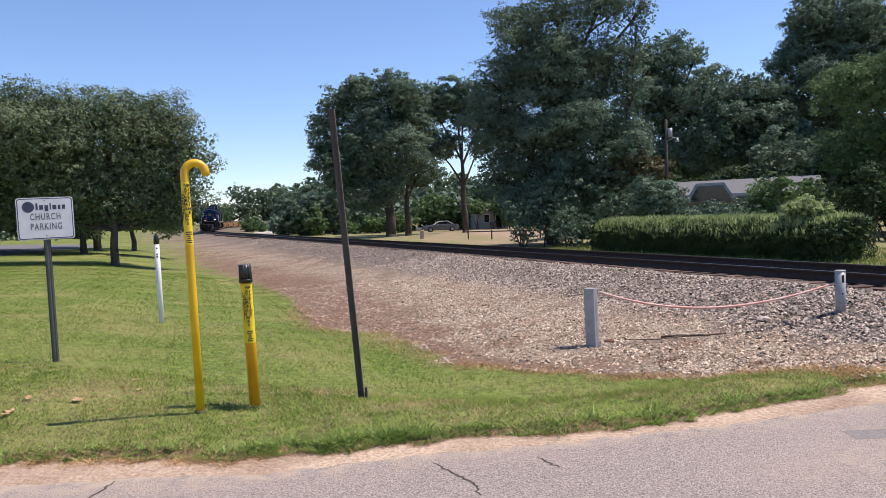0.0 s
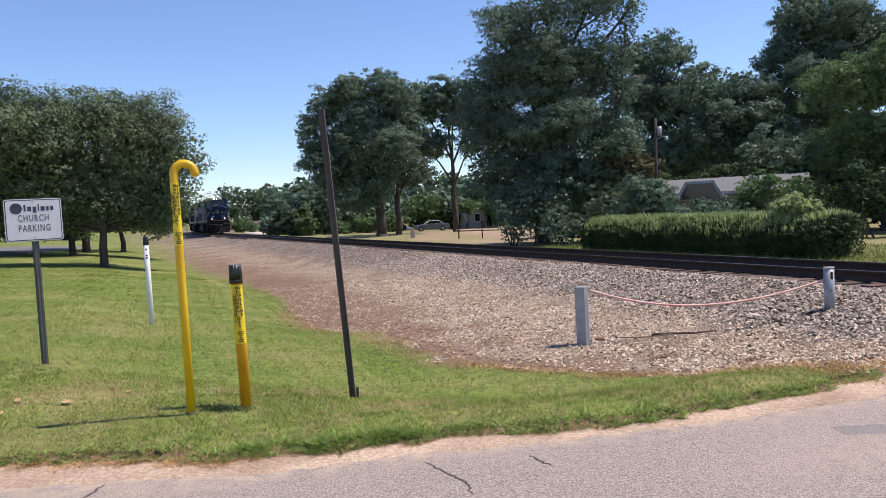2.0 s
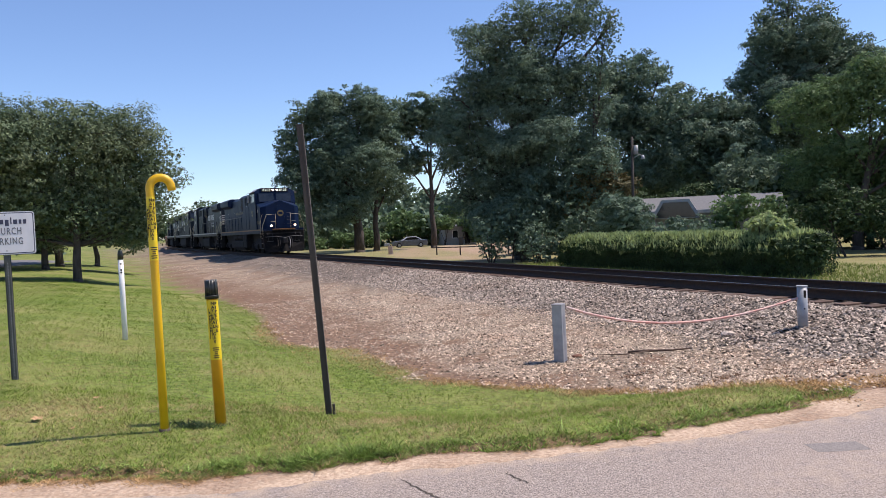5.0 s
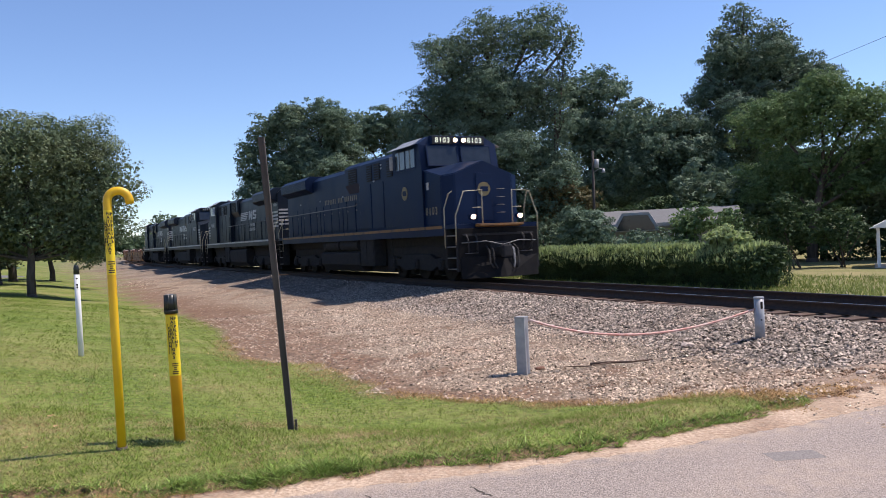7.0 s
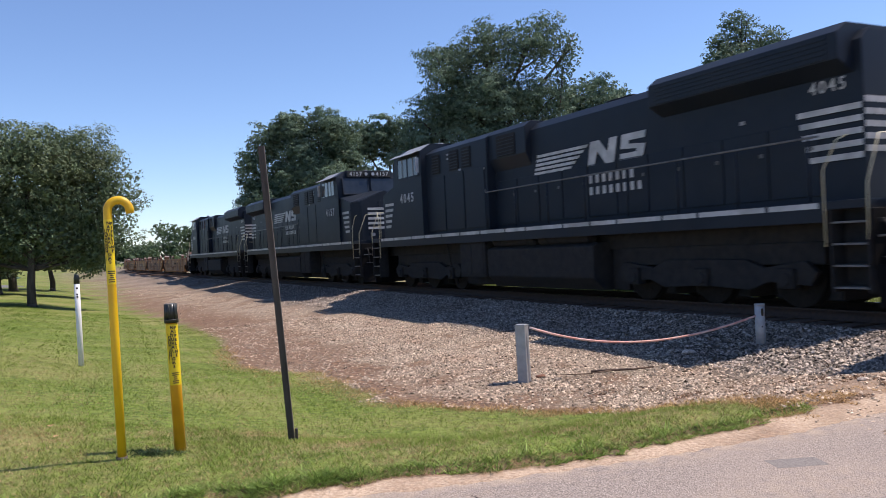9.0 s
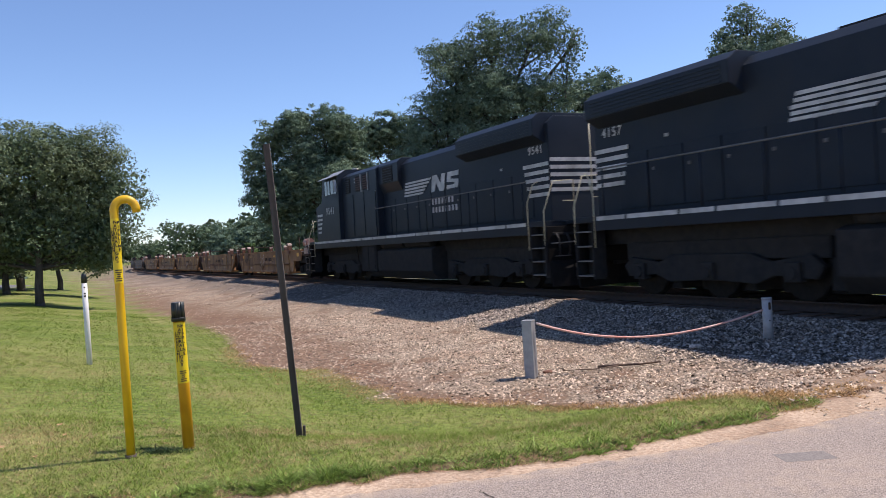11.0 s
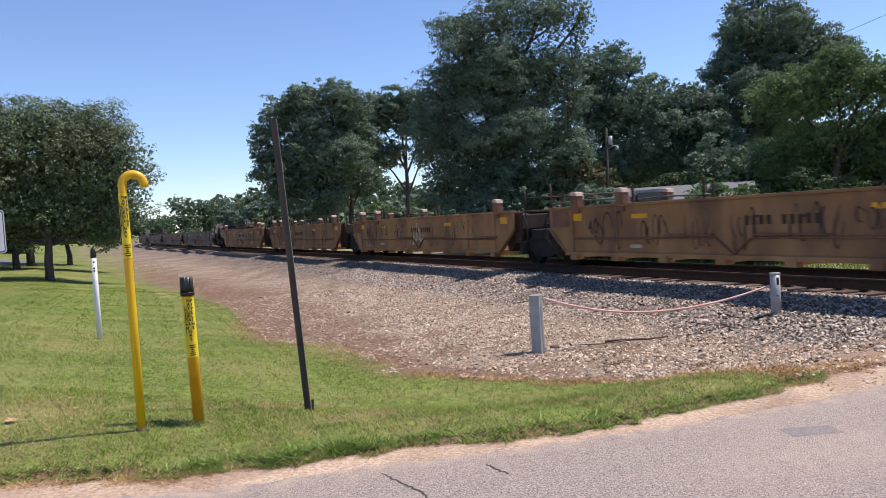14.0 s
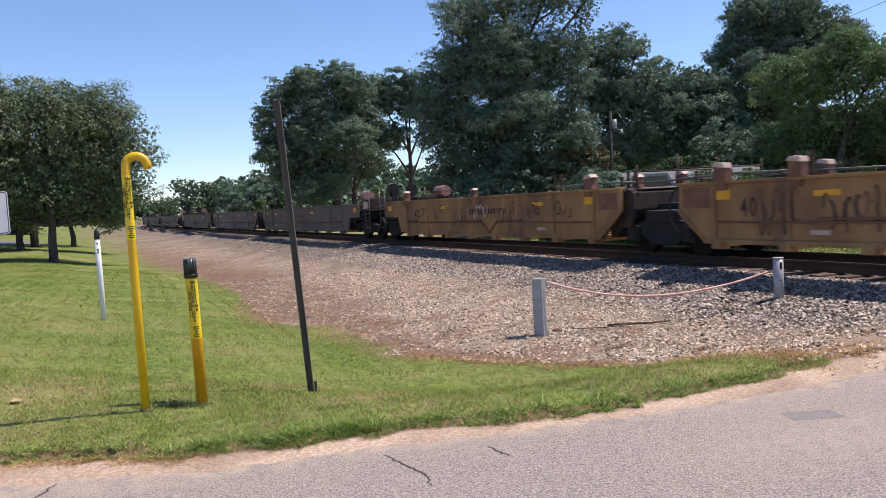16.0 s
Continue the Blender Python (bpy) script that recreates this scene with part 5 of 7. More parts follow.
for i, (x, y, s) in enumerate([(-3.33, 7.05, 0.06), (-3.79, 7.09, 0.045), (-3.76, 6.74, 0.05), (-3.15, 7.9, 0.04), (-2.9, 6.75, 0.03), (-3.75, 6.65, 0.04), (-2.95, 7.5, 0.03), (-0.2, 8.1, 0.03)]):
    bm = bmesh.new()
    c = bm.verts.new((0, 0, s * 0.15))
    ring = [bm.verts.new((s * math.cos(a) * rnd.uniform(0.6, 1.1), s * math.sin(a) * rnd.uniform(0.6, 1.1), s * rnd.uniform(0.15, 0.55))) for a in np.linspace(0, math.tau, 9)[:-1]]
    for k in range(8):
        bm.faces.new((c, ring[k], ring[(k + 1) % 8]))
    ob = part("fallen_leaf", bm, DEAD_LEAF)
    ob.location = (x, y, ground_z(x, y) + 0.015)
    tagged(ob, "curled brown dead leaf on the lawn", "leaf", "fallen leaves")
for i, (x, y, s) in enumerate([(2.38, 11.75, 0.06), (5.0, 12.6, 0.09), (5.3, 8.4, 0.05)]):
    bm = bmesh.new()
    bmesh.ops.create_icosphere(bm, subdivisions=2, radius=s)
    for v in bm.verts:
        v.co = Vector((v.co.x * 1.3, v.co.y, v.co.z * 0.6)) * (1 + 0.22 * noise.noise(v.co * 30 + Vector((i, 0, 0))))
    ob = part("rock", bm, CAR_RUST if i == 0 else STONE_BALLAST)
    ob.location = (x, y, ground_z(x, y) + s * 0.25)
    tagged(ob, "loose reddish-brown rock in the gravel" if i == 0 else "loose pale rock in the gravel", "rock", "loose rocks")

# ---- beyond the track: houses, pole, sedan ----
def house(name, x, y, yaw, w, d, h, roof, label, gable_dark=False, windows=(), porch=False):
    z = ground_z(x, y)
    t = thing(name, pose(x, y, z, 0, 0, yaw), label, "house")
    part("wall", box(-w / 2, w / 2, -d / 2, d / 2, -0.4, h, 0.01), SIDING_SHADED, t)
    bm = prism([(-d / 2 - 0.4, h - 0.05), (d / 2 + 0.4, h - 0.05), (0, h + roof)], -w / 2 - 0.3, w / 2 + 0.3, "x", 0.02)
    part("roof", bm, SHINGLE, t)
    part("fascia", box(-w / 2 - 0.32, w / 2 + 0.32, -d / 2 - 0.45, -d / 2 - 0.4, h - 0.14, h + 0.05), SIDING_SHADED, t)
    for wx0, wz0, ww, wh in windows:
        win = part("window", box(wx0 - ww / 2 - 0.07, wx0 + ww / 2 + 0.07, -d / 2 - 0.05, -d / 2 - 0.003, wz0 - 0.07, wz0 + wh + 0.07, 0.01), TRIM_WHITE, t)
        part("pane", box(wx0 - ww / 2, wx0 + ww / 2, -d / 2 - 0.065, -d / 2 - 0.051, wz0, wz0 + wh), DARK_OPENING, win)
    return t


h1 = house("house", 17.2, 47.4, -21, 8.8, 6.0, 2.7, 0.9, "low pale house with a dark gabled bay behind the hedge", windows=((1.5, 1.2, 1.0, 1.1),))
bm = prism([(-1.25, 1.9), (-0.75, 2.75), (0.75, 2.75), (1.25, 1.9), (1.25, 1.7), (-1.25, 1.7)], -3.95, -3.0, "y")
bm.transform(Matrix.Translation((-1.1, 0, 0.62)))
bay = part("gable", bm, SIDING_SHADED, h1, "white-trimmed gable end")
bm = prism([(-1.05, 1.9), (-0.65, 2.6), (0.65, 2.6), (1.05, 1.9), (1.05, 1.75), (-1.05, 1.75)], -3.98, -3.96, "y")
bm.transform(Matrix.Translation((-1.1, 0, 0.62)))
part("opening", bm, DARK_OPENING, bay, "dark opening")
house("house", 6.4, 114, 8, 4.4, 6, 2.5, 0.8, "small white house among trees behind the yard", windows=((-0.8, 1.0, 0.7, 1.0), (0.9, 0.2, 0.8, 1.9)))

pz0 = ground_z(26.2, 39.2)
porch = thing("porch", pose(27.3, 38.6, pz0, 0, 0, -33), "small white porch with a gabled roof", "porch")
part("roof", prism([(-1.9, 2.0), (1.9, 2.0), (0, 2.95)], -2.2, 2.2, "y", 0.02), TRIM_WHITE, porch)
part("slab", box(-1.7, 1.7, -2.0, 2.0, -0.3, 0.06, 0.01), CONCRETE, porch)
for x in (-1.5, 1.5):
    for y in (-1.9, 1.9):
        part("post", box(x - 0.07, x + 0.07, y - 0.07, y + 0.07, 0.06, 2.02, 0.01), TRIM_WHITE, porch)
part("door", box(-0.45, 0.45, 1.7, 1.78, 0.06, 1.95, 0.01), SIGN_WHITE, porch)

uz = ground_z(12.7, 45.2)
pole = thing("utility_pole", pose(12.7, 45.2, uz), "dark wooden utility pole with a lamp and a grey transformer", "utility pole")
part("pole", tube([(0, 0, -0.5), (0, 0, 4), (0.05, 0, 7.0)], 0.09, 10, None, 0.07), POLE_WOOD, pole)
part("transformer", tube([(0.22, -0.1, 6.0), (0.22, -0.1, 6.5)], 0.13, 12), GALV, pole)
part("lamp_arm", tube([(0.05, 0, 5.75), (0.35, -0.2, 5.95), (0.55, -0.3, 5.9)], 0.025, 6), GALV, pole)
bm = tube([(0.55, -0.3, 5.93), (0.55, -0.3, 5.8), (0.55, -0.3, 5.7)], 0.06, 12, None, 0.12)
part("lamp", bm, GALV, pole, "white lamp shade")
wire = thing("power_line", None, "thin black overhead power line", "cable")
W0, W1 = Vector((12.75, 45.2, uz + 7.0)), Vector((34.0, 34.5, 14.0))
pts = []
for k in range(17):
    f = k / 16
    p = W0.lerp(W1, f)
    p.z -= 0.3 * 4 * f * (1 - f)
    pts.append(p)
part("wire", tube(pts, 0.011, 5), RUBBER, wire)

SEDAN_X, SEDAN_Y = -0.4, 106.0
cz = ground_z(SEDAN_X, SEDAN_Y)
sedan = thing("sedan", pose(SEDAN_X, SEDAN_Y, cz, 0, 0, 186), "dark parked sedan car on the dirt yard", "car")
part("body", prism([(-2.35, 0.25), (2.3, 0.25), (2.38, 0.6), (2.2, 0.82), (1.1, 0.95), (-1.5, 1.0), (-2.3, 0.92), (-2.4, 0.6)], -0.88, 0.88, "y", 0.06), CAR_PAINT, sedan)
part("cabin", prism([(1.0, 0.94), (0.3, 1.38), (-0.9, 1.42), (-1.7, 0.98)], -0.74, 0.74, "y", 0.05), CAR_SILVER, sedan)
part("windows", prism([(0.8, 0.98), (0.24, 1.32), (-0.86, 1.35), (-1.45, 1.0)], -0.76, 0.76, "y", 0.01), DARK_OPENING, sedan)
for x in (-1.45, 1.4):
    for y in (-0.82, 0.82):
        wl = part("wheel", disc((x, y, 0.32), (0, 1, 0), 0.32, 0.2, 18), RUBBER, sedan)
        part("rim", disc((x, y * 1.13, 0.32), (0, 1, 0), 0.19, 0.03, 14), GALV, wl)
bz = ground_z(6.6, 108)
bn = thing("wheelie_bin", pose(6.6, 108, bz), "dark plastic wheelie bin by the house", "bin")
part("tub", prism([(-0.25, 0.05), (0.25, 0.05), (0.32, 1.0), (-0.32, 1.0)], -0.3, 0.3, "y", 0.02), BIN, bn)
part("lid", box(-0.35, 0.35, -0.33, 0.33, 1.0, 1.07, 0.02), BIN, bn)
gate = thing("yard_fence", None, "low dark rail fence along the dirt yard", "fence")
for i in range(5):
    x, y = 2.0 + i * 1.9, 66 - i * 0.7
    part("post", box(x - 0.05, x + 0.05, y - 0.05, y + 0.05, ground_z(x, y) - 0.2, ground_z(x, y) + 0.75, 0.01), POLE_WOOD, gate)
part("rail", tube([(2.0, 66, ground_z(2, 66) + 0.62), (9.6, 63.2, ground_z(9.6, 63.2) + 0.62)], 0.045, 6), POLE_WOOD, gate)
mz_ = ground_z(-2, 73)
mb = thing("mailbox", pose(-2.0, 73, mz_), "weathered pale post with a box beside the yard", "mailbox")
part("post", box(-0.2, 0.2, -0.12, 0.12, -0.2, 0.75, 0.03), GUIDE_PALE, mb)
part("box", box(-0.55, -0.05, -0.15, 0.15, 0.75, 1.0, 0.06), GALV, mb)


# ---- the train ----
def digits(body, size, m, mat, parent, depth=0.004, sx=1.0, spacing=1.0, label="", bold=0.012):
    """A painted number, each figure a part of its own."""
    for i, ch in enumerate(body):
        off = (i - (len(body) - 1) / 2) * 0.6 * size * spacing * sx
        text_part("digit", ch, size, m @ pose(off, 0, 0), mat, parent, depth, sx, 1.0, label, bold=bold)


def wheelset(parent, x, r, half=0.74):
    """An axle with two flanged wheels, on its own axis so that it can roll."""
    ax = part("wheelset", tube([(0, -half - 0.1, 0), (0, half + 0.1, 0)], 0.09, 10), STEEL_WHEEL, parent)
    ax.location = (x, 0, r)
    for y in (-half, half):
        sg = 1 if y > 0 else -1
        bm = disc((0, y, 0), (0, 1, 0), r, 0.12, 26)
        disc((0, y - sg * 0.075, 0), (0, 1, 0), r + 0.028, 0.03, 26, bm)
        disc((0, y + sg * 0.07, 0), (0, 1, 0), r * 0.3, 0.06, 14, bm)
        for k in range(3):
            a = k * math.tau / 3
            disc((math.cos(a) * r * 0.6, y + sg * 0.06, math.sin(a) * r * 0.6), (0, 1, 0), r * 0.12, 0.02, 10, bm)
        part("wheel", bm, STEEL_WHEEL, ax)
    return ax


def truck(parent, x0, axles, r, sets, length, heavy):
    """A wheel truck's frames and springs, with its wheelsets."""
    for y in (-1.02, 1.02):
        sg = 1 if y > 0 else -1
        if heavy:
            pts = [(-length / 2, r + 0.12), (-length / 2 + 0.25, r + 0.32), (-length * 0.28, r + 0.2), (-length * 0.2, r + 0.36), (length * 0.2, r + 0.36), (length * 0.28, r + 0.2), (length / 2 - 0.25, r + 0.32), (length / 2, r + 0.12), (length / 2 - 0.15, r - 0.12), (length * 0.3, r - 0.06), (length * 0.22, r - 0.22), (0, r - 0.16), (-length * 0.22, r - 0.22), (-length * 0.3, r - 0.06), (-length / 2 + 0.15, r - 0.12)]
        else:
            pts = [(-length / 2, r - 0.14), (-length / 2, r + 0.14), (-length * 0.22, r + 0.3), (length * 0.22, r + 0.3), (length / 2, r + 0.14), (length / 2, r - 0.14), (length * 0.3, r - 0.02), (length * 0.16, r - 0.24), (-length * 0.16, r - 0.24), (-length * 0.3, r - 0.02)]
        bm = prism([(x0 + a, b) for a, b in pts], y - 0.07, y + 0.07, "y", 0.02)
        part("truck_frame", bm, UNDERFRAME, parent)
        for ax in axles:
            bm = box(x0 + ax - 0.17, x0 + ax + 0.17, y + sg * 0.05 - 0.12, y + sg * 0.05 + 0.12, r - 0.17, r + 0.19, 0.03)
            disc((x0 + ax, y + sg * 0.18, r), (0, 1, 0), 0.12, 0.06, 12, bm)
            part("axle_box", bm, UNDERFRAME, parent)
        for k in range(-2, 3):
            part("spring", tube([(x0 + k * 0.12, y + sg * 0.02, r - 0.15), (x0 + k * 0.12, y + sg * 0.02, r + 0.28)], 0.05, 8), UNDERFRAME, parent)
    part("bolster", box(x0 - 0.25, x0 + 0.25, -1.0, 1.0, r - 0.05, r + 0.3, 0.03), UNDERFRAME, parent)
    for ax in axles:
        sets.append((wheelset(parent, x0 + ax, r), r))


def rail_run(pts, r, mat, parent, name="handrail"):
    return part(name, tube(pts, r, 6), mat, parent)


def locomotive(number, heritage, label, sets):
    """A six-axle freight locomotive, nose at +x, wheels on z = 0."""
    L = thing("locomotive", None, label, "locomotive", "locomotives")
    PAINT = LOCO_BLUE if heritage else LOCO_BLACK
    STRIPE = GOLD_PAINT if heritage else WHITE_PAINT
    RAILS = RAILING_YELLOW
    DECK = 1.84
    # underframe and deck
    part("underframe", box(-10.3, 10.1, -0.9, 0.9, 1.15, DECK - 0.14, 0.02), UNDERFRAME, L)
    part("deck", box(-10.45, 10.4, -1.5, 1.5, DECK - 0.14, DECK, 0.012), PAINT, L)
    for y in (-1.505, 1.505):
        sg = 1 if y > 0 else -1
        part("side_sill", box(-9.68, 9.62, min(y, y - sg * 0.05), max(y, y - sg * 0.05), DECK - 0.34, DECK - 0.01, 0.004), PAINT, L)
        x, k = -9.6, 0
        rnd = random.Random(3 if heritage else 8)
        while x < 9.45:
            w = rnd.uniform(0.9, 1.7)
            x1 = min(9.56, x + w)
            part("sill_stripe", box(x, x1 - 0.07, min(y, y + sg * 0.006), max(y, y + sg * 0.006), DECK - 0.11, DECK - 0.015), STRIPE, L)
            x = x1
    # long hood
    HT, HW = 4.64, 1.02
    bm = prism([(-HW, DECK), (HW, DECK), (HW, HT - 0.2), (HW - 0.22, HT), (-HW + 0.22, HT), (-HW, HT - 0.2)], -10.15, 1.6, "x", 0.02)
    part("long_hood", bm, PAINT, L)
    bm = prism([(-1.3, DECK), (1.3, DECK), (1.3, HT - 0.12), (1.0, HT + 0.07), (-1.0, HT + 0.07), (-1.3, HT - 0.12)], 1.6, 5.72, "x", 0.02)
    part("equipment_hood", bm, PAINT, L)
    # radiator wings at the rear
    bm = prism([(-HW, 3.92), (-1.4, 4.12), (-1.4, 4.56), (-1.15, 4.74), (1.15, 4.74), (1.4, 4.56), (1.4, 4.12), (HW, 3.92)], -10.0, -5.5, "x", 0.02)
    part("radiator", bm, PAINT, L)
    for y in (-1, 1):
        for k in range(5):
            part("radiator_slat", box(-9.8, -5.7, y * 1.408 - 0.006, y * 1.408 + 0.006, 4.15 + k * 0.08, 4.19 + k * 0.08), PAINT, L)
    part("dynamic_brake", prism([(-HW, 3.5), (HW, 3.5), (1.2, 3.85), (1.2, 4.56), (1.0, 4.72), (-1.0, 4.72), (-1.2, 4.56), (-1.2, 3.85)], -0.35, 1.62, "x", 0.02), PAINT, L)
    for y in (-1, 1):
        vt = part("brake_grille", box(0.15, 1.15, y * 1.202 - 0.014, y * 1.202 + 0.014, 3.88, 4.48, 0.006), UNDERFRAME, L)
        for j in range(6):
            part("louvre", box(0.2, 1.1, y * 1.22 - 0.008, y * 1.22 + 0.008, 3.91 + j * 0.095, 3.93 + j * 0.095), PAINT, vt)
    part("exhaust_stack", box(-3.9, -2.9, -0.45, 0.45, HT - 0.05, 4.78, 0.04), UNDERFRAME, L)
    part("roof_hatch", box(-5.0, -4.1, -0.6, 0.6, HT - 0.02, 4.69, 0.04), PAINT, L)
    # hood doors with latches
    for y in (-1, 1):
        for k in range(10):
            x0 = -9.3 + k * 1.08
            part("hood_door", box(x0, x0 + 1.02, y * (HW + 0.012) - 0.012, y * (HW + 0.012) + 0.012, DECK + 0.12, 3.22, 0.008), PAINT, L)
        for k in range(10):
            part("latch", box(-9.2 + k * 1.08, -9.13 + k * 1.08, y * (HW + 0.03) - 0.012, y * (HW + 0.03) + 0.012, 2.75, 2.82, 0.004), RAIL_DULL, L)
            if k % 3 == 1:
                part("small_plate", box(-8.8 + k * 1.08, -8.68 + k * 1.08, y * (HW + 0.012) - 0.006, y * (HW + 0.012) + 0.006, 3.42, 3.49, 0.002), GALV, L)
        for k in range(3):
            x0 = 1.75 + k * 1.3
            part("cabinet_door", box(x0, x0 + 1.2, y * 1.312 - 0.012, y * 1.312 + 0.012, DECK + 0.1, 3.7, 0.008), PAINT, L)
        for x0, x1 in ((2.55, 3.1), (3.35, 3.95), (4.65, 5.2)):
            open_bay = number == "9541" and x0 < 4
            vt = part("vent_panel", box(x0, x1, y * 1.312 - 0.014, y * 1.312 + 0.014, 3.8, 4.42, 0.006), UNDERFRAME, L)
            for j in range(6):
                part("louvre", box(x0 + 0.04, x1 - 0.04, y * 1.33 - 0.01, y * 1.33 + 0.01, 3.85 + j * 0.093, 3.885 + j * 0.093), RED_PRIMER if open_bay else PAINT, vt)
            if open_bay:
                part("jamb", box(x0 - 0.05, x0, y * 1.32 - 0.02, y * 1.32 + 0.02, 3.74, 4.46, 0.004), GALV, vt, "bare metal jamb")
        for x0, z0, w in ((4.02, 4.3, 0.1), (4.02, 4.17, 0.1), (3.2, 3.74, 0.14), (1.72, 3.62, 0.08)):
            part("small_plate", box(x0, x0 + w, y * 1.312 - 0.008, y * 1.312 + 0.008, z0, z0 + 0.06, 0.002), GALV, L)
    # cab and nose
    CW = 1.5
    bm = prism([(-CW, DECK), (CW, DECK), (CW, 3.75), (CW, 4.66), (1.08, 4.92), (-1.08, 4.92), (-CW, 4.66), (-CW, 3.75)], 5.7, 8.12, "x", 0.0)
    for v in bm.verts:
        if v.co.x > 8 and v.co.z > 3.8:
            v.co.x -= 0.2 * (v.co.z - 3.75) / 0.9
    cab = part("cab", bm, PAINT, L)
    bm = bmesh.new()
    fx, rd = 9.62, 3.92
    pts_b = [(8.04, -1.42), (9.34, -1.42), (fx, -1.06), (fx, 1.06), (9.34, 1.42), (8.04, 1.42)]
    lo = [bm.verts.new((x, y, DECK)) for x, y in pts_b]
    tops = [3.74, 3.44, 3.5, 3.5, 3.44, 3.74]
    hi = [bm.verts.new((x, y, z)) for (x, y), z in zip(pts_b, tops)]
    ridge_f, ridge_r = bm.verts.new((fx, 0, rd)), bm.verts.new((8.04, 0, 4.02))
    for i in range(5):
        if i == 2:
            bm.faces.new((lo[2], lo[3], hi[3], ridge_f, hi[2]))
        else:
            bm.faces.new((lo[i], lo[i + 1], hi[i + 1], hi[i]))
    bm.faces.new((hi[0], hi[1], hi[2], ridge_f, ridge_r))
    bm.faces.new((ridge_r, ridge_f, hi[3], hi[4], hi[5]))
    bm.faces.new((lo[5], lo[0], hi[0], ridge_r, hi[5]))
    bm.faces.new(lo[::-1])
    bmesh.ops.recalc_face_normals(bm, faces=bm.faces[:])
    bmesh.ops.bevel(bm, geom=bm.edges[:], offset=0.025, segments=2, affect="EDGES")
    part("nose", bm, PAINT, L)
    part("nose_door", box(fx, fx + 0.025, -0.28, 0.3, DECK + 0.1, 3.5, 0.01), PAINT, L)
    part("visor", prism([(-1.75, 4.58), (-1.5, 4.7), (-1.5, 4.72), (-1.75, 4.6)], 5.8, 7.8, "x"), GALV, cab, "pale sunlit window visor")
    part("visor", prism([(1.75, 4.58), (1.5, 4.7), (1.5, 4.72), (1.75, 4.6)], 5.8, 7.8, "x"), GALV, cab, "pale sunlit window visor")
    # pale strips over the chamfers put sun and sky sheen into the colour
    for y in (-1, 1):
        part("roof_sheen", prism([(y * 1.49, 4.672), (y * 1.1, 4.914), (y * 1.1, 4.926), (y * 1.49, 4.684)], 5.76, 7.45, "x"), GALV, cab, "pale strip painting the sky's sheen on the roof chamfer")
    # windshields, tilted like the cab's front
    for y0, y1 in ((-1.2, -0.1), (0.1, 1.2)):
        bm = prism([(0.0, 0.0), (0.02, 0.0), (0.02, 0.66), (0.0, 0.66)], y0, y1, "y", 0.004)
        bm.transform(pose(8.1, 0, 3.92, 0, -12.5, 0))
        part("windshield", bm, GLASS, cab)
        bm = bmesh.new()
        for a, b, c, d2 in ((y0 - 0.05, y1 + 0.05, -0.05, 0.0), (y0 - 0.05, y1 + 0.05, 0.66, 0.71), (y0 - 0.05, y0, 0.0, 0.66), (y1, y1 + 0.05, 0.0, 0.66)):
            box(0.0, 0.028, a, b, c, d2, 0.004, bm)
        bm.transform(pose(8.1, 0, 3.92, 0, -12.5, 0))
        part("windshield_frame", bm, PAINT, cab)
    for y in (-1, 1):
        for x0, x1, mt in ((5.95, 6.75, GLASS), (6.85, 7.6, GLASS)):
            yy = y * 1.47
            bm = prism([(x0, 3.9), (x1, 3.9), (x1, 4.53), (x0, 4.53)], yy - 0.036, yy + 0.036, "y", 0.004)
            w = part("side_window", bm, mt, cab)
            part("sliding_sash", box(x0 + 0.32, x0 + 0.4, yy - 0.042, yy + 0.042, 3.9, 4.53), RAIL_DULL, w)
        bm = bmesh.new()
        for a, b, c, d2 in ((5.88, 7.68, 3.83, 3.9), (5.88, 7.68, 4.53, 4.59), (5.88, 5.95, 3.9, 4.53), (6.75, 6.85, 3.9, 4.53), (7.6, 7.68, 3.9, 4.53)):
            box(a, b, y * 1.475 - 0.04, y * 1.475 + 0.04, c, d2, 0.004, bm)
        part("window_frame", bm, PAINT, cab)
        part("mirror", box(5.76, 5.79, y * 1.6 - 0.06, y * 1.6 + 0.06, 3.95, 4.45, 0.01), WHITE_PAINT, cab)
    # lights and number boards over the windshield
    for y in (-0.16, 0.16):
        hl = part("headlight", disc((8.02, y, 4.77), (1, 0, 0), 0.1, 0.12, 18), UNDERFRAME, L)
        part("lens", disc((8.085, y, 4.77), (1, 0, 0), 0.072, 0.02, 18), HEADLIGHT if heritage else GLASS_PALE, hl)
    part("light_box", box(7.5, 7.99, -1.05, 1.05, 4.63, 4.93, 0.02), PAINT, cab)
    for y in (-0.62, 0.62):
        nb = part("number_board", box(7.99, 8.02, y - 0.38, y + 0.38, 4.64, 4.9, 0.008), INK, L)
        digits(number, 0.25, pose(8.026, y, 4.77, 90, 0, 90), BOARD_GLOW if heritage else WHITE_PAINT, nb, 0.002, 1.0)
    for y in (-0.86, 0.86):
        dl = part("ditch_light", tube([(10.25, y, 2.06), (10.42, y, 2.06)], 0.1, 16), PAINT, L)
        part("lens", disc((10.43, y, 2.06), (1, 0, 0), 0.075, 0.02, 16), DITCHLIGHT if heritage else GLASS_PALE, dl)
    part("horn", tube([(6.4, 0.3, 4.85), (6.4, 0.3, 4.98), (6.9, 0.3, 5.0)], 0.05, 8, None, 0.09), GALV, L)
    part("antenna_dome", disc((6.9, -0.3, 4.9), (0, 0, 1), 0.28, 0.1, 20), PAINT, L)
    # both ends: anticlimber, pilot plate, plow, coupler, steps, rails
    for e, ex in ((1, 10.4), (-1, -10.45)):
        def X(v):
            return ex + e * v
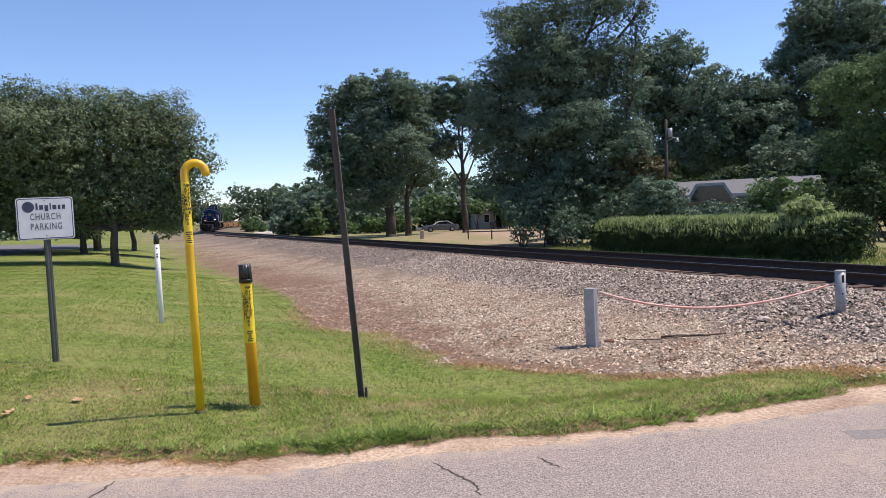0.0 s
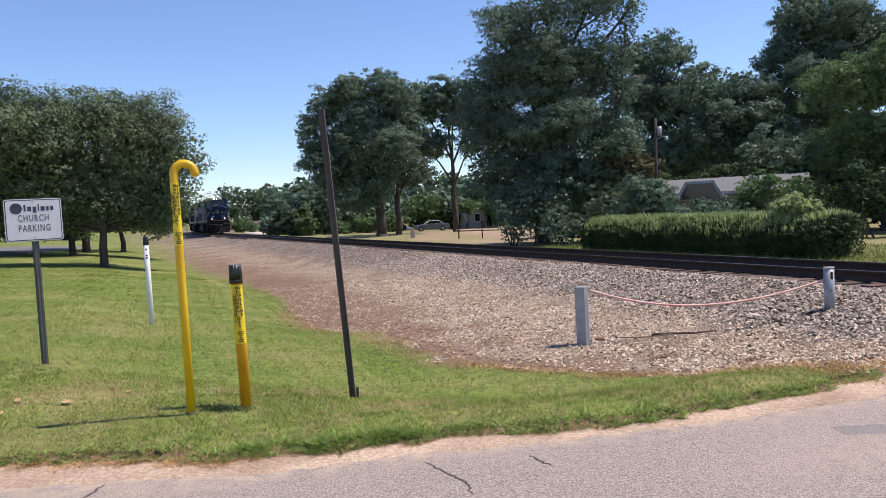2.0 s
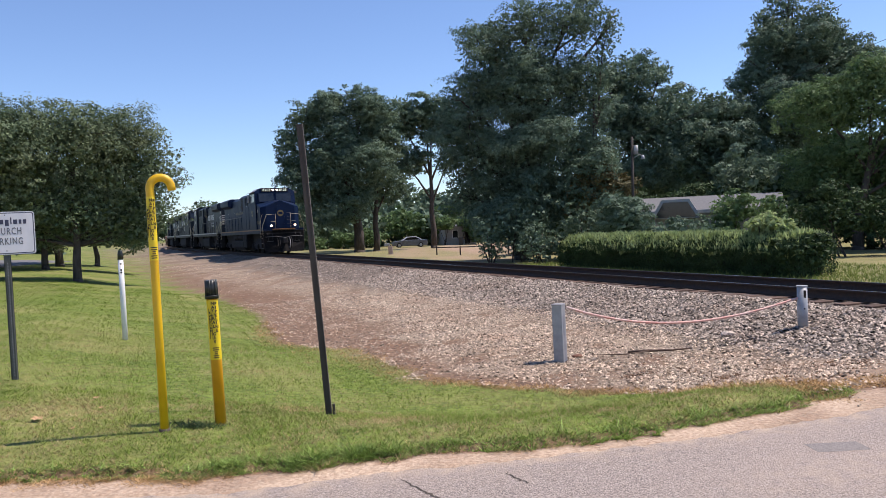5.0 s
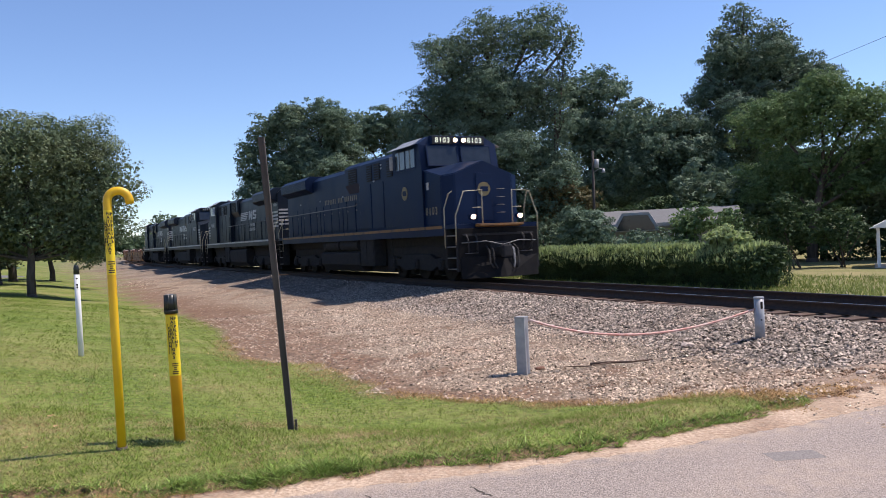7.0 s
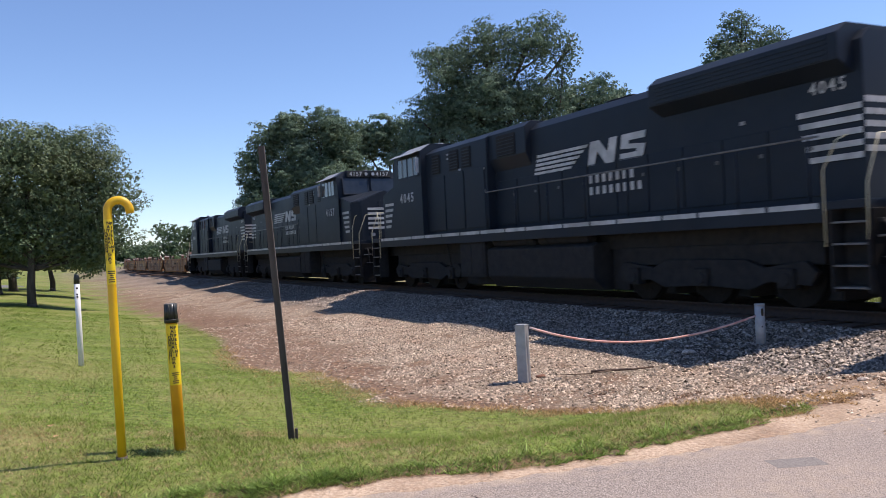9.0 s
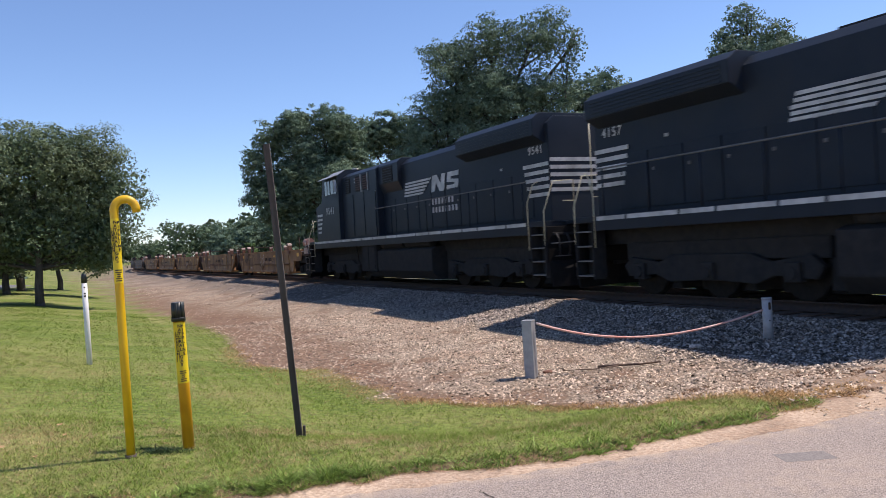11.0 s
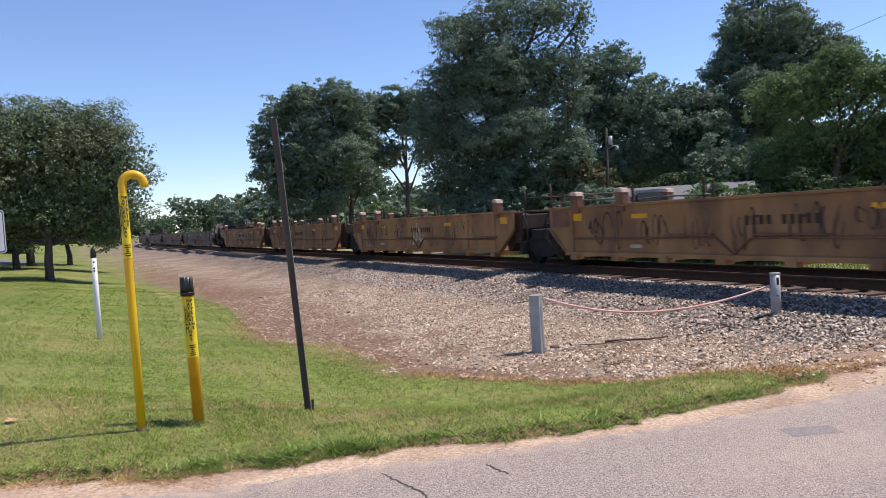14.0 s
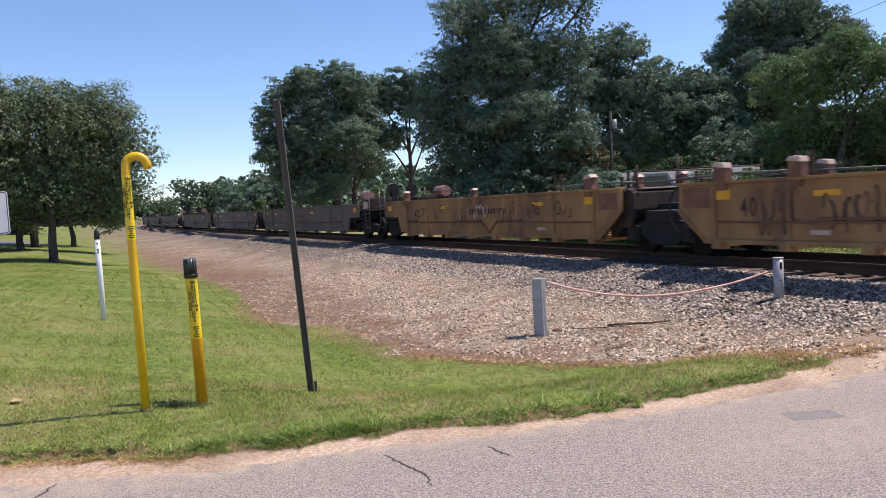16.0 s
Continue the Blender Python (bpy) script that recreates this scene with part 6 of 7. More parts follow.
        part("anticlimber", prism([(X(0), DECK - 0.12), (X(0.32), DECK - 0.08), (X(0.32), DECK - 0.01), (X(0), DECK - 0.01)], -0.8, 0.8, "y", 0.01), STRIPE if heritage else PAINT, L)
        part("pilot", prism([(X(-0.05), 0.75), (X(0.06), 0.75), (X(0.06), DECK - 0.15), (X(-0.05), DECK - 0.15)], -1.45, 1.45, "y", 0.01), PILOT_BLACK, L)
        bm = bmesh.new()
        for y0, y1, f in ((-1.4, 0, 1), (0, 1.4, 1)):
            a, b = (0.14, 0.5) if y1 == 0 else (0.5, 0.14)
            v = [bm.verts.new((X(a), y0, 0.14)), bm.verts.new((X(b), y1, 0.14)), bm.verts.new((X(b * 0.5), y1, 0.8)), bm.verts.new((X(a * 0.5), y0, 0.8)),
                 bm.verts.new((X(a - 0.05), y0, 0.14)), bm.verts.new((X(b - 0.05), y1, 0.14)), bm.verts.new((X(b * 0.5 - 0.05), y1, 0.8)), bm.verts.new((X(a * 0.5 - 0.05), y0, 0.8))]
            for q in ((0, 1, 2, 3), (7, 6, 5, 4), (0, 4, 5, 1), (3, 2, 6, 7), (0, 3, 7, 4), (1, 5, 6, 2)):
                bm.faces.new([v[i] for i in q])
        bmesh.ops.recalc_face_normals(bm, faces=bm.faces[:])
        part("plow", bm, PILOT_BLACK, L)
        bm = box(min(X(0), X(0.62)), max(X(0), X(0.62)), -0.13, 0.13, 0.82, 1.08, 0.03)
        box(min(X(0.45), X(0.68)), max(X(0.45), X(0.68)), -0.2, 0.14, 0.76, 1.14, 0.05, bm)
        part("coupler", bm, UNDERFRAME, L)
        for y in (-0.5, -0.35, 0.4, 0.55):
            part("air_hose", tube([(X(0.06), y, 1.15), (X(0.3), y, 1.0), (X(0.34), y, 0.6), (X(0.42), y * 0.8, 0.42)], 0.025, 6), RUBBER if y != 0.4 else GALV, L)
        part("coupler_pocket", box(min(X(0.02), X(0.12)), max(X(0.02), X(0.12)), -0.34, 0.34, 0.66, 1.26, 0.03), UNDERFRAME, L)
        for y in (-1.18, -0.86, 0.86, 1.18):
            part("mu_hose", tube([(X(0.08), y, 1.5), (X(0.2), y, 1.36), (X(0.17), y * 0.97, 1.02), (X(0.09), y * 0.94, 0.95)], 0.024, 6), RUBBER, L)
        part("hose_bracket", box(min(X(0.05), X(0.1)), max(X(0.05), X(0.1)), -1.28, 1.28, 1.46, 1.53, 0.01), UNDERFRAME, L)
        for y in (-1.0, 1.0):
            part("pilot_handhold", tube([(X(0.06), y - 0.22, 0.92), (X(0.13), y - 0.22, 0.92), (X(0.13), y + 0.22, 0.92), (X(0.06), y + 0.22, 0.92)], 0.011, 6), RAIL_DULL, L)
        part("lift_bar", tube([(X(0.1), -1.35, 1.25), (X(0.3), -0.6, 1.28), (X(0.34), 0.0, 1.15), (X(0.3), 0.6, 1.28), (X(0.1), 1.35, 1.25)], 0.018, 6), RAIL_DULL, L)
        for y in (-1, 1):
            bm = bmesh.new()
            for k, z in enumerate((0.42, 0.77, 1.12, 1.47)):
                box(min(X(-0.62), X(-0.02)), max(X(-0.62), X(-0.02)), min(y * 1.18, y * 1.5), max(y * 1.18, y * 1.5), z, z + 0.035, 0.005, bm)
            part("steps", bm, RAIL_DULL, L)
            bm = bmesh.new()
            for a in (-0.66, 0.0):
                box(min(X(a), X(a + 0.035)), max(X(a), X(a + 0.035)), min(y * 1.17, y * 1.51), max(y * 1.17, y * 1.51), 0.36, DECK - 0.14, 0.004, bm)
            box(min(X(-0.66), X(0.03)), max(X(-0.66), X(0.03)), min(y * 1.14, y * 1.18), max(y * 1.14, y * 1.18), 0.4, DECK - 0.14, 0, bm)
            part("step_well", bm, UNDERFRAME, L)
            rail_run([(X(-0.74), y * 1.5, 1.1), (X(-0.74), y * 1.5, 2.35), (X(-0.5), y * 1.45, 2.82), (X(-0.34), y * 1.42, 2.88)], 0.0145, RAILS, L, "grab_rail")
            rail_run([(X(0.02), y * 1.5, 1.2), (X(0.04), y * 1.5, 2.1), (X(0.06), y * 1.2, 2.86), (X(0.06), y * 0.55, 2.9), (X(0.06), y * 0.55, DECK)], 0.0145, RAILS, L, "grab_rail")
            rail_run([(X(0.06), y * 0.9, 2.35), (X(0.06), y * 0.55, 2.35)], 0.013, RAILS, L, "grab_rail")
        if e == -1:
            for y in (-0.3, 0.3):
                part("rear_ladder", tube([(X(0.55 - 0.0) + 0.02, y, 2.0), (X(0.55) + 0.02, y, 4.3)], 0.015, 5), RAILS, L)
    # walkway rails
    for y in (-1, 1):
        rail_run([(-9.6, y * 1.44, 2.92), (1.5, y * 1.44, 2.92), (1.58, y * 1.4, 3.0)], 0.02, RAIL_DULL, L, "walkway_rail")
        for k in range(8):
            x = -9.4 + k * 1.55
            part("stanchion", tube([(x, y * 1.44, DECK), (x, y * 1.44, 2.9)], 0.02, 6), PAINT, L)
    # tanks and trucks
    # the heritage unit carries large reservoirs over a low tank, the others small ones over a tall tank
    top, radius, hang = (1.06, 0.25, 1.31) if heritage else (1.34, 0.17, 1.5)
    bm = prism([(-1.42, 0.5), (-1.15, 0.2), (1.15, 0.2), (1.42, 0.5), (1.42, top - 0.08), (1.2, top), (-1.2, top), (-1.42, top - 0.08)], -3.4, 1.6, "x", 0.04)
    part("fuel_tank", bm, UNDERFRAME, L)
    part("battery_box", box(1.6, 3.95, -0.85, 0.85, 0.2, 1.2, 0.03), UNDERFRAME, L)
    part("battery_box", box(-3.95, -3.4, -0.85, 0.85, 0.2, 1.2, 0.03), UNDERFRAME, L)
    for y in (-1, 1):
        for x0 in (-3.1, -0.75):
            rv = part("air_reservoir", tube([(x0, y * 1.18, hang), (x0 + 0.06, y * 1.18, hang), (x0 + 2.09, y * 1.18, hang), (x0 + 2.15, y * 1.18, hang)], radius, 16), UNDERFRAME, L)
            for dx in (0.35, 1.75):
                part("strap", tube([(x0 + dx, y * 1.18, hang), (x0 + dx + 0.05, y * 1.18, hang)], radius + 0.008, 16), UNDERFRAME, rv)
        part("equipment_box", box(1.75, 3.3, min(y * 0.9, y * 1.42), max(y * 0.9, y * 1.42), 0.45, 1.55, 0.04), UNDERFRAME, L)
        for x0 in (1.85, 2.58):
            part("box_lid", box(x0, x0 + 0.64, y * 1.425 - 0.012, y * 1.425 + 0.012, 0.55, 1.45, 0.008), UNDERFRAME, L)
        part("sand_pipe", tube([(4.6, y * 1.2, 1.6), (4.5, y * 1.15, 0.9), (4.55, y * 0.85, 0.2)], 0.025, 6), UNDERFRAME, L)
    for x0 in (-6.55, 6.55):
        for ax in (-2.05, 0, 2.05):
            part("traction_motor", box(x0 + ax - 0.72, x0 + ax + 0.72, -0.62, 0.62, 0.13, 0.98, 0.05), UNDERFRAME, L)
        part("brake_rigging", box(x0 - 2.7, x0 + 2.7, -0.95, 0.95, 0.78, 1.18, 0.03), UNDERFRAME, L)
        truck(L, x0, (-2.05, 0, 2.05), 0.533, sets, 5.3, True)
    # markings on both sides
    for y in (-1, 1):
        rot = 0 if y < 0 else 180

        def mark(x, z, off):
            return pose(x, y * off, z, 90, 0, rot)
        if heritage:
            bm = disc((6.65, y * (CW + 0.008), 3.05), (0, 1, 0), 0.24, 0.012, 28)
            em = part("emblem", bm, GOLD_EMBLEM, cab, "round gold emblem")
            part("emblem_bar", box(6.5, 6.8, y * (CW + 0.017) - 0.004, y * (CW + 0.017) + 0.004, 2.97, 3.14, 0.003), LOCO_BLUE, em)
            digits(number, 0.36, mark(8.62, 2.32, 1.432), GOLD_DULL, L, 0.004, 0.95, 1.15)
            x = -3.7 if y < 0 else -1.15
            for word in (7, 3, 7):
                for k in range(word):
                    part("letter_block", box(min(-y * x, -y * (x + 0.085)), max(-y * x, -y * (x + 0.085)), y * (HW + 0.006) - 0.006, y * (HW + 0.006) + 0.006, 3.2, 3.44, 0.004), GOLD_DULL, L)
                    x += 0.235
                x += 0.2
        else:
            digits(number, 0.44, mark(6.95, 3.16, CW + 0.004), WHITE_PAINT, cab, 0.004, 0.98, 1.2, bold=0.014)
            digits(number, 0.3, mark(-9.5, 3.78, HW + 0.004), WHITE_PAINT, L, 0.004, 0.95, 1.1)
            o = y * (HW + 0.018)

            def fl(v):
                return -2.5 - y * v
            for k in range(5):
                z = 2.3 + k * 0.2
                part("end_stripe", box(-10.162, -10.15, -HW + 0.02, HW - 0.02, z + 0.32, z + 0.42), WHITE_PAINT, L) if y > 0 else None
                part("nose_stripe", prism([(8.35 + (4 - k) * 0.08, z - 0.1), (9.12, z - 0.1), (9.12, z), (8.32 + (4 - k) * 0.08, z)], y * 1.424 - 0.006, y * 1.424 + 0.006, "y"), WHITE_PAINT, L)
                part("hood_stripe", box(-10.13, -9.1 + k * 0.05, y * (HW + 0.03) - 0.006, y * (HW + 0.03) + 0.006, z + 0.22, z + 0.32), WHITE_PAINT, L)
                part("logo_stripe", prism([(fl(-2.0 + 0.04 * k), 3.2 + k * 0.112), (fl(-0.05 - 0.3 + 0.17 * k), 3.2 + k * 0.112), (fl(-0.28 + 0.17 * k), 3.27 + k * 0.112), (fl(-1.99 + 0.04 * k), 3.27 + k * 0.112)], o - 0.006, o + 0.006, "y"), WHITE_PAINT, L)
            bm = bmesh.new()
            prism([(fl(0.35), 3.180), (fl(0.62), 3.180), (fl(0.84), 3.756), (fl(0.5), 3.756)], o - 0.006, o + 0.006, "y", 0, bm)
            prism([(fl(0.5), 3.756), (fl(0.84), 3.756), (fl(1.36), 3.180), (fl(1.05), 3.180)], o - 0.0065, o + 0.0065, "y", 0, bm)
            prism([(fl(1.05), 3.180), (fl(1.36), 3.180), (fl(1.5), 3.756), (fl(1.22), 3.756)], o - 0.0055, o + 0.0055, "y", 0, bm)
            prism([(fl(1.55), 3.180), (fl(2.35), 3.180), (fl(2.45), 3.472), (fl(1.9), 3.524), (fl(1.9), 3.601), (fl(2.45), 3.601), (fl(2.48), 3.756), (fl(1.66), 3.756), (fl(1.6), 3.438), (fl(2.15), 3.395), (fl(2.14), 3.326), (fl(1.58), 3.326)], o - 0.006, o + 0.006, "y", 0, bm)
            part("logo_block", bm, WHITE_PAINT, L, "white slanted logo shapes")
            for z, cnt in ((2.76, 7), (2.48, 8)):
                for k in range(cnt):
                    a, b = sorted((fl(0.4 + k * 0.25), fl(0.52 + k * 0.25)))
                    part("letter_block", box(a, b, o + y * 0.012 - 0.006, o + y * 0.012 + 0.006, z, z + 0.19, 0.003), WHITE_PAINT, L)
    if heritage:
        em = part("emblem", disc((fx + 0.03, 0.0, 2.98), (1, 0, 0), 0.23, 0.014, 28), GOLD_EMBLEM, L, "round gold emblem")
        part("emblem_bar", box(fx + 0.03, fx + 0.045, -0.15, 0.15, 2.9, 3.06, 0.003), LOCO_BLUE, em)
        for k in range(4):
            part("nose_rung", tube([(fx + 0.06, 0.45, 2.2 + k * 0.26), (fx + 0.06, 0.75, 2.2 + k * 0.26)], 0.012, 6), RAIL_DULL, L)
        part("nose_vent", box(8.3, 8.45, -1.44, -1.415, 3.05, 3.3, 0.004), WHITE_PAINT, L)
    else:
        for k in range(5):
            z = 2.3 + k * 0.2
            part("nose_stripe", box(fx + 0.026, fx + 0.034, -0.77, 0.77, z, z + 0.1), WHITE_PAINT, L)
    return L


def scribble(seed, x0, x1, z0, z1, y, w):
    """A few looped strokes of spray paint as flat bands on a side."""
    rnd = random.Random(seed)
    bm = bmesh.new()
    n = rnd.choice((3, 4, 4, 5))
    cw, hh, mz = (x1 - x0) / n, (z1 - z0) / 2, (z0 + z1) / 2
    for i in range(n):
        cx = x0 + (i + 0.5) * cw
        a0, turn = rnd.uniform(0, math.tau), rnd.choice((-1, 1)) * rnd.uniform(2.6, 5.6)
        ph, k2 = rnd.uniform(0, math.tau), rnd.choice((1, 2, 2, 3))
        prev = None
        for k in range(25):
            f = k / 24
            a = a0 + turn * f
            r = 0.72 + 0.28 * math.sin(k2 * a + ph)
            p = Vector((cx + cw * 0.55 * r * math.cos(a), y, mz + hh * 0.95 * r * math.sin(a)))
            ww = w * (0.5 + 0.5 * math.sin(math.pi * min(1, f * 1.1 + 0.1)))
            sd = Vector((math.cos(a), 0, math.sin(a))) * ww / 2
            q = [bm.verts.new(p + sd), bm.verts.new(p - sd)]
            if prev:
                bm.faces.new((prev[0], prev[1], q[1], q[0]))
            prev = q
    return bm


def well_unit(paint, end, label, sets, seed, P=7.76, rear_truck=True, tags=True, guides=True):
    """One well of an articulated container car. Its own joints are at x = +-P; an end unit carries its side plates and a platform past +P."""
    U = thing("well_car", None, label, "well car", "empty well cars")
    rnd = random.Random(seed)
    T, Bt, H = 1.47, 0.36, P - 0.96
    HF = P + 0.3 if end else H
    for y in (-1.42, 1.42):
        sg = 1 if y > 0 else -1
        prof = [(-H, T), (-H, 0.98), (-H + 0.12, 0.86), (-H + 0.72, Bt)]
        prof += [(P - 1.25, Bt), (P - 0.98, 0.92), (HF, 0.95), (HF, T)] if end else [(H - 0.72, Bt), (H - 0.12, 0.86), (H, 0.98), (H, T)]
        sd = part("side_wall", prism(prof, y - 0.035, y + 0.035, "y", 0.006), paint, U)
        part("top_chord", box(-H, HF, y - 0.09, y + 0.09, T, T + 0.06, 0.01), paint, sd)
        part("bottom_chord", box(-H + 0.72, H - 0.75, y - 0.1, y + 0.06, Bt - 0.04, Bt + 0.05, 0.01), paint, sd)
        part("end_flange", tube([(-H, y + sg * 0.05, 0.98), (-H + 0.12, y + sg * 0.05, 0.86), (-H + 0.74, y + sg * 0.05, Bt)], 0.035, 6), paint, sd)
        if not end:
            part("end_flange", tube([(H, y + sg * 0.05, 0.98), (H - 0.12, y + sg * 0.05, 0.86), (H - 0.74, y + sg * 0.05, Bt)], 0.035, 6), paint, sd)
        yo = y + sg * 0.036
        for k, x in enumerate((-H + 1.02, -H + 2.77, H - 2.77, H - 1.02)):
            part("side_rib", box(x - 0.03, x + 0.03, min(yo, yo + sg * 0.03), max(yo, yo + sg * 0.03), Bt + 0.06, T - 0.01, 0.006), paint, sd)
            if guides and k != 2 and (sg < 0 or k != 1):
                x += 0.18
                gd = part("container_guide", prism([(x - 0.15, T + 0.05), (x + 0.15, T + 0.05), (x + 0.15, T + 0.3), (x - 0.11, T + 0.34)], y - 0.12, y + 0.07, "y", 0.012), CAR_RUST, U)
                part("guide_cap", prism([(x - 0.16, T + 0.342), (x + 0.16, T + 0.302), (x + 0.13, T + 0.4), (x - 0.08, T + 0.42)], y - 0.13, y + 0.08, "y", 0.012), GUIDE_PALE, gd, "pale cap")
                part("guide_bracket", box(x - 0.13, x + 0.13, min(yo, yo + sg * 0.05), max(yo, yo + sg * 0.05), T - 0.12, T + 0.08, 0.006), CAR_RUST, gd)
        for e in (-1, 1):
            xe = HF if e > 0 else H
            xr, xm = e * (xe - 0.5) if e > 0 else -xe + 1.2, 2.6 if e > 0 else -xe + 3.55
            part("reflector", box(xr - 0.2, xr + 0.2, yo - 0.004, yo + 0.004, 1.17, 1.36), REFLECT_YELLOW, sd)
            part("reflector", box(xm - 0.26, xm + 0.26, yo - 0.004, yo + 0.004, 1.18, 1.28), REFLECT_YELLOW, sd)
        if guides:
            part("top_rod", tube([(-H - 0.25, y - sg * 0.2, T + 0.16), (-H + 1.2, y - sg * 0.2, T + 0.2), (-H + 3.0, y - sg * 0.2, T + 0.17)], 0.022, 6), RAIL_DULL, U)
            for xr in (-H + 0.25, -H + 2.75, -H + 3.05):
                part("rod_post", box(xr - 0.03, xr + 0.03, y - sg * 0.22 - 0.03, y - sg * 0.22 + 0.03, T - 0.2, T + (0.5 if xr > -H + 1 else 0.3), 0.006), CAR_END, U)
            part("rust_patch", box(-H + 0.12, -H + 0.85, min(y + sg * 0.036, y + sg * 0.042), max(y + sg * 0.036, y + sg * 0.042), 1.02, 1.42, 0.002), CAR_RUST, sd, "rust-red end panel")
        # train pipe along the side, with a dip
        xv = rnd.uniform(-1.6, 1.2)
        zp = 0.74
        part("air_pipe", tube([(-H + 1.1, yo + sg * 0.03, zp), (xv - 0.45, yo + sg * 0.03, zp), (xv, yo + sg * 0.03, zp - 0.32), (xv + 0.45, yo + sg * 0.03, zp), (H - 1.0, yo + sg * 0.03, zp)], 0.02, 6), CAR_RUST, sd)
        for a, b in ((xv - 1.9, xv - 0.5), (xv + 0.5, xv + 2.1), (H - 1.9, H - 0.9)):
            part("pipe_guard", box(a, b, min(yo, yo + sg * 0.06), max(yo, yo + sg * 0.06), zp + 0.04, zp + 0.075, 0.004), CAR_RUST, sd)
        for k in range(8):
            x = -H + 1.1 + k * (2 * H - 2.2) / 7
            part("floor_bracket", box(x - 0.13, x + 0.13, y - 0.13, y + 0.09, Bt - 0.14, Bt + 0.02, 0.01), paint, sd)
        yy = y + sg * 0.041
        if tags:
            digits("40", 0.5, pose(sg * (H - 1.85), yy, 1.0, 90, 0, 0 if sg < 0 else 180), GRAFFITI, sd, 0.001, 0.72, 1.0)
            for k in range(7):
                xx = -H + 1.7 + k * (2 * H - 3.6) / 7 + rnd.uniform(0, 0.5)
                white = k == 3 and seed % 2 == 0
                big = rnd.random() < 0.6
                z0, z1 = (0.48, 1.36) if big else (0.85, 1.32)
                part("graffiti", scribble(seed * 7 + k + (10 if sg > 0 else 0), xx, xx + rnd.uniform(0.7, 1.25), z0, z1, yy + sg * 0.002, rnd.choice((0.03, 0.042, 0.055))), GRAFFITI_WHITE if white else GRAFFITI, sd, "white spray-painted scrawl" if white else "dark spray-painted scrawl")
        xx = rnd.uniform(-1.2, 0.8)
        for k in range(10):
            if k != 4:
                part("letter_block", box(xx + k * 0.17, xx + k * 0.17 + 0.1, yy - 0.002, yy + 0.002, 0.98, 1.15), CAR_END if tags else CAR_RUST, sd)
        part("data_plate", box(-H + 3.2, -H + 3.6, yy - 0.002, yy + 0.002, 0.52, 0.6), GUIDE_PALE, sd)
    nb = 8
    for k in range(nb):
        x = -H + 1.1 + k * (2 * H - 2.2) / (nb - 1)
        part("floor_beam", box(x - 0.12, x + 0.12, -1.3, 1.3, Bt - 0.1, Bt + 0.05, 0.01), paint, U)
    part("floor_sill", box(-H + 1.0, H - 1.0, -0.05, 0.05, Bt - 0.06, Bt + 0.02), paint, U)
    for e in (-1, 1):
        xe = H
        # closed end of the well, set in from the sides and dark brown
        part("end_bulkhead", prism([(e * (xe - 0.7), Bt), (e * (xe - 0.55), Bt), (e * (xe + 0.1), 0.95), (e * (xe + 0.14), 1.0), (e * (xe + 0.14), 1.4), (e * (xe - 0.2), 1.46), (e * (xe - 0.85), 1.35)], -1.22, 1.22, "y", 0.02), CAR_END, U, "dark brown end of the well")
        part("top_plate", box(min(e * (xe - 0.3), e * (xe + 0.12)), max(e * (xe - 0.3), e * (xe + 0.12)), -0.9, 0.9, 1.47, 1.5, 0.005), GUIDE_PALE if e < 0 else CAR_END, U)
        part("joint_arm", prism([(e * (xe - 0.3), 0.62), (e * (P + 0.04), 0.6), (e * (P + 0.04), 1.12), (e * (xe - 0.3), 1.12)], -0.5, 0.5, "y", 0.03), UNDERFRAME, U)
        for y in (-1.2, 1.2):
            part("end_post", tube([(e * (xe + 0.3), y, 1.3), (e * (xe + 0.3), y, 2.02 + (0.15 if y < 0 else 0))], 0.022, 6), CAR_END, U)
            part("corner_brace", prism([(e * (xe - 0.05), 1.5), (e * (xe + 0.12), 1.45), (e * (xe + 0.12), 0.85), (e * (xe + 0.05), 0.6), (e * (xe - 0.2), 0.6)], y - 0.05, y + 0.05, "y", 0.01), CAR_END, U)
        part("hand_rail", tube([(e * (xe + 0.3), -1.2, 1.86), (e * (xe + 0.3), 1.2, 1.86)], 0.018, 6), CAR_END, U)
        part("brake_pipe", tube([(e * (xe + 0.2), -1.28, 1.5), (e * (xe + 0.45), -1.3, 1.25), (e * (xe + 0.5), -1.28, 0.75), (e * (xe + 0.2), -1.25, 0.45)], 0.024, 6), UNDERFRAME, U)
    if rear_truck:
        truck(U, -P, (-0.89, 0.89), 0.46, sets, 2.5, False)
        part("brake_beam", box(-P - 0.95, -P + 0.95, -0.9, 0.9, 0.3, 0.72, 0.04), UNDERFRAME, U)
        part("centre_bowl", box(-P - 0.5, -P + 0.5, -1.15, 1.15, 0.7, 0.98, 0.05), UNDERFRAME, U)
    if end:
        part("end_sill", box(P - 0.5, P + 1.45, -0.45, 0.45, 0.85, 1.2, 0.03), UNDERFRAME, U)
        part("platform", box(P - 0.4, P + 1.3, -1.35, 1.35, 1.2, 1.28, 0.01), CAR_END, U)
        part("air_tank", tube([(P - 0.55, -0.85, 1.86), (P + 0.2, -0.85, 1.86)], 0.22, 18), TANK_RED, U, "faded red air tank")
        part("tank_cradle", box(P - 0.45, P + 0.1, -1.0, 0.4, 1.28, 1.68, 0.02), CAR_END, U)
        part("valve_box", box(P + 0.5, P + 0.95, -1.1, -0.4, 1.28, 1.75, 0.03), CAR_END, U)
        part("brake_wheel", disc((P + 1.2, 0.7, 2.0), (1, 0, 0), 0.28, 0.05, 20), UNDERFRAME, U)
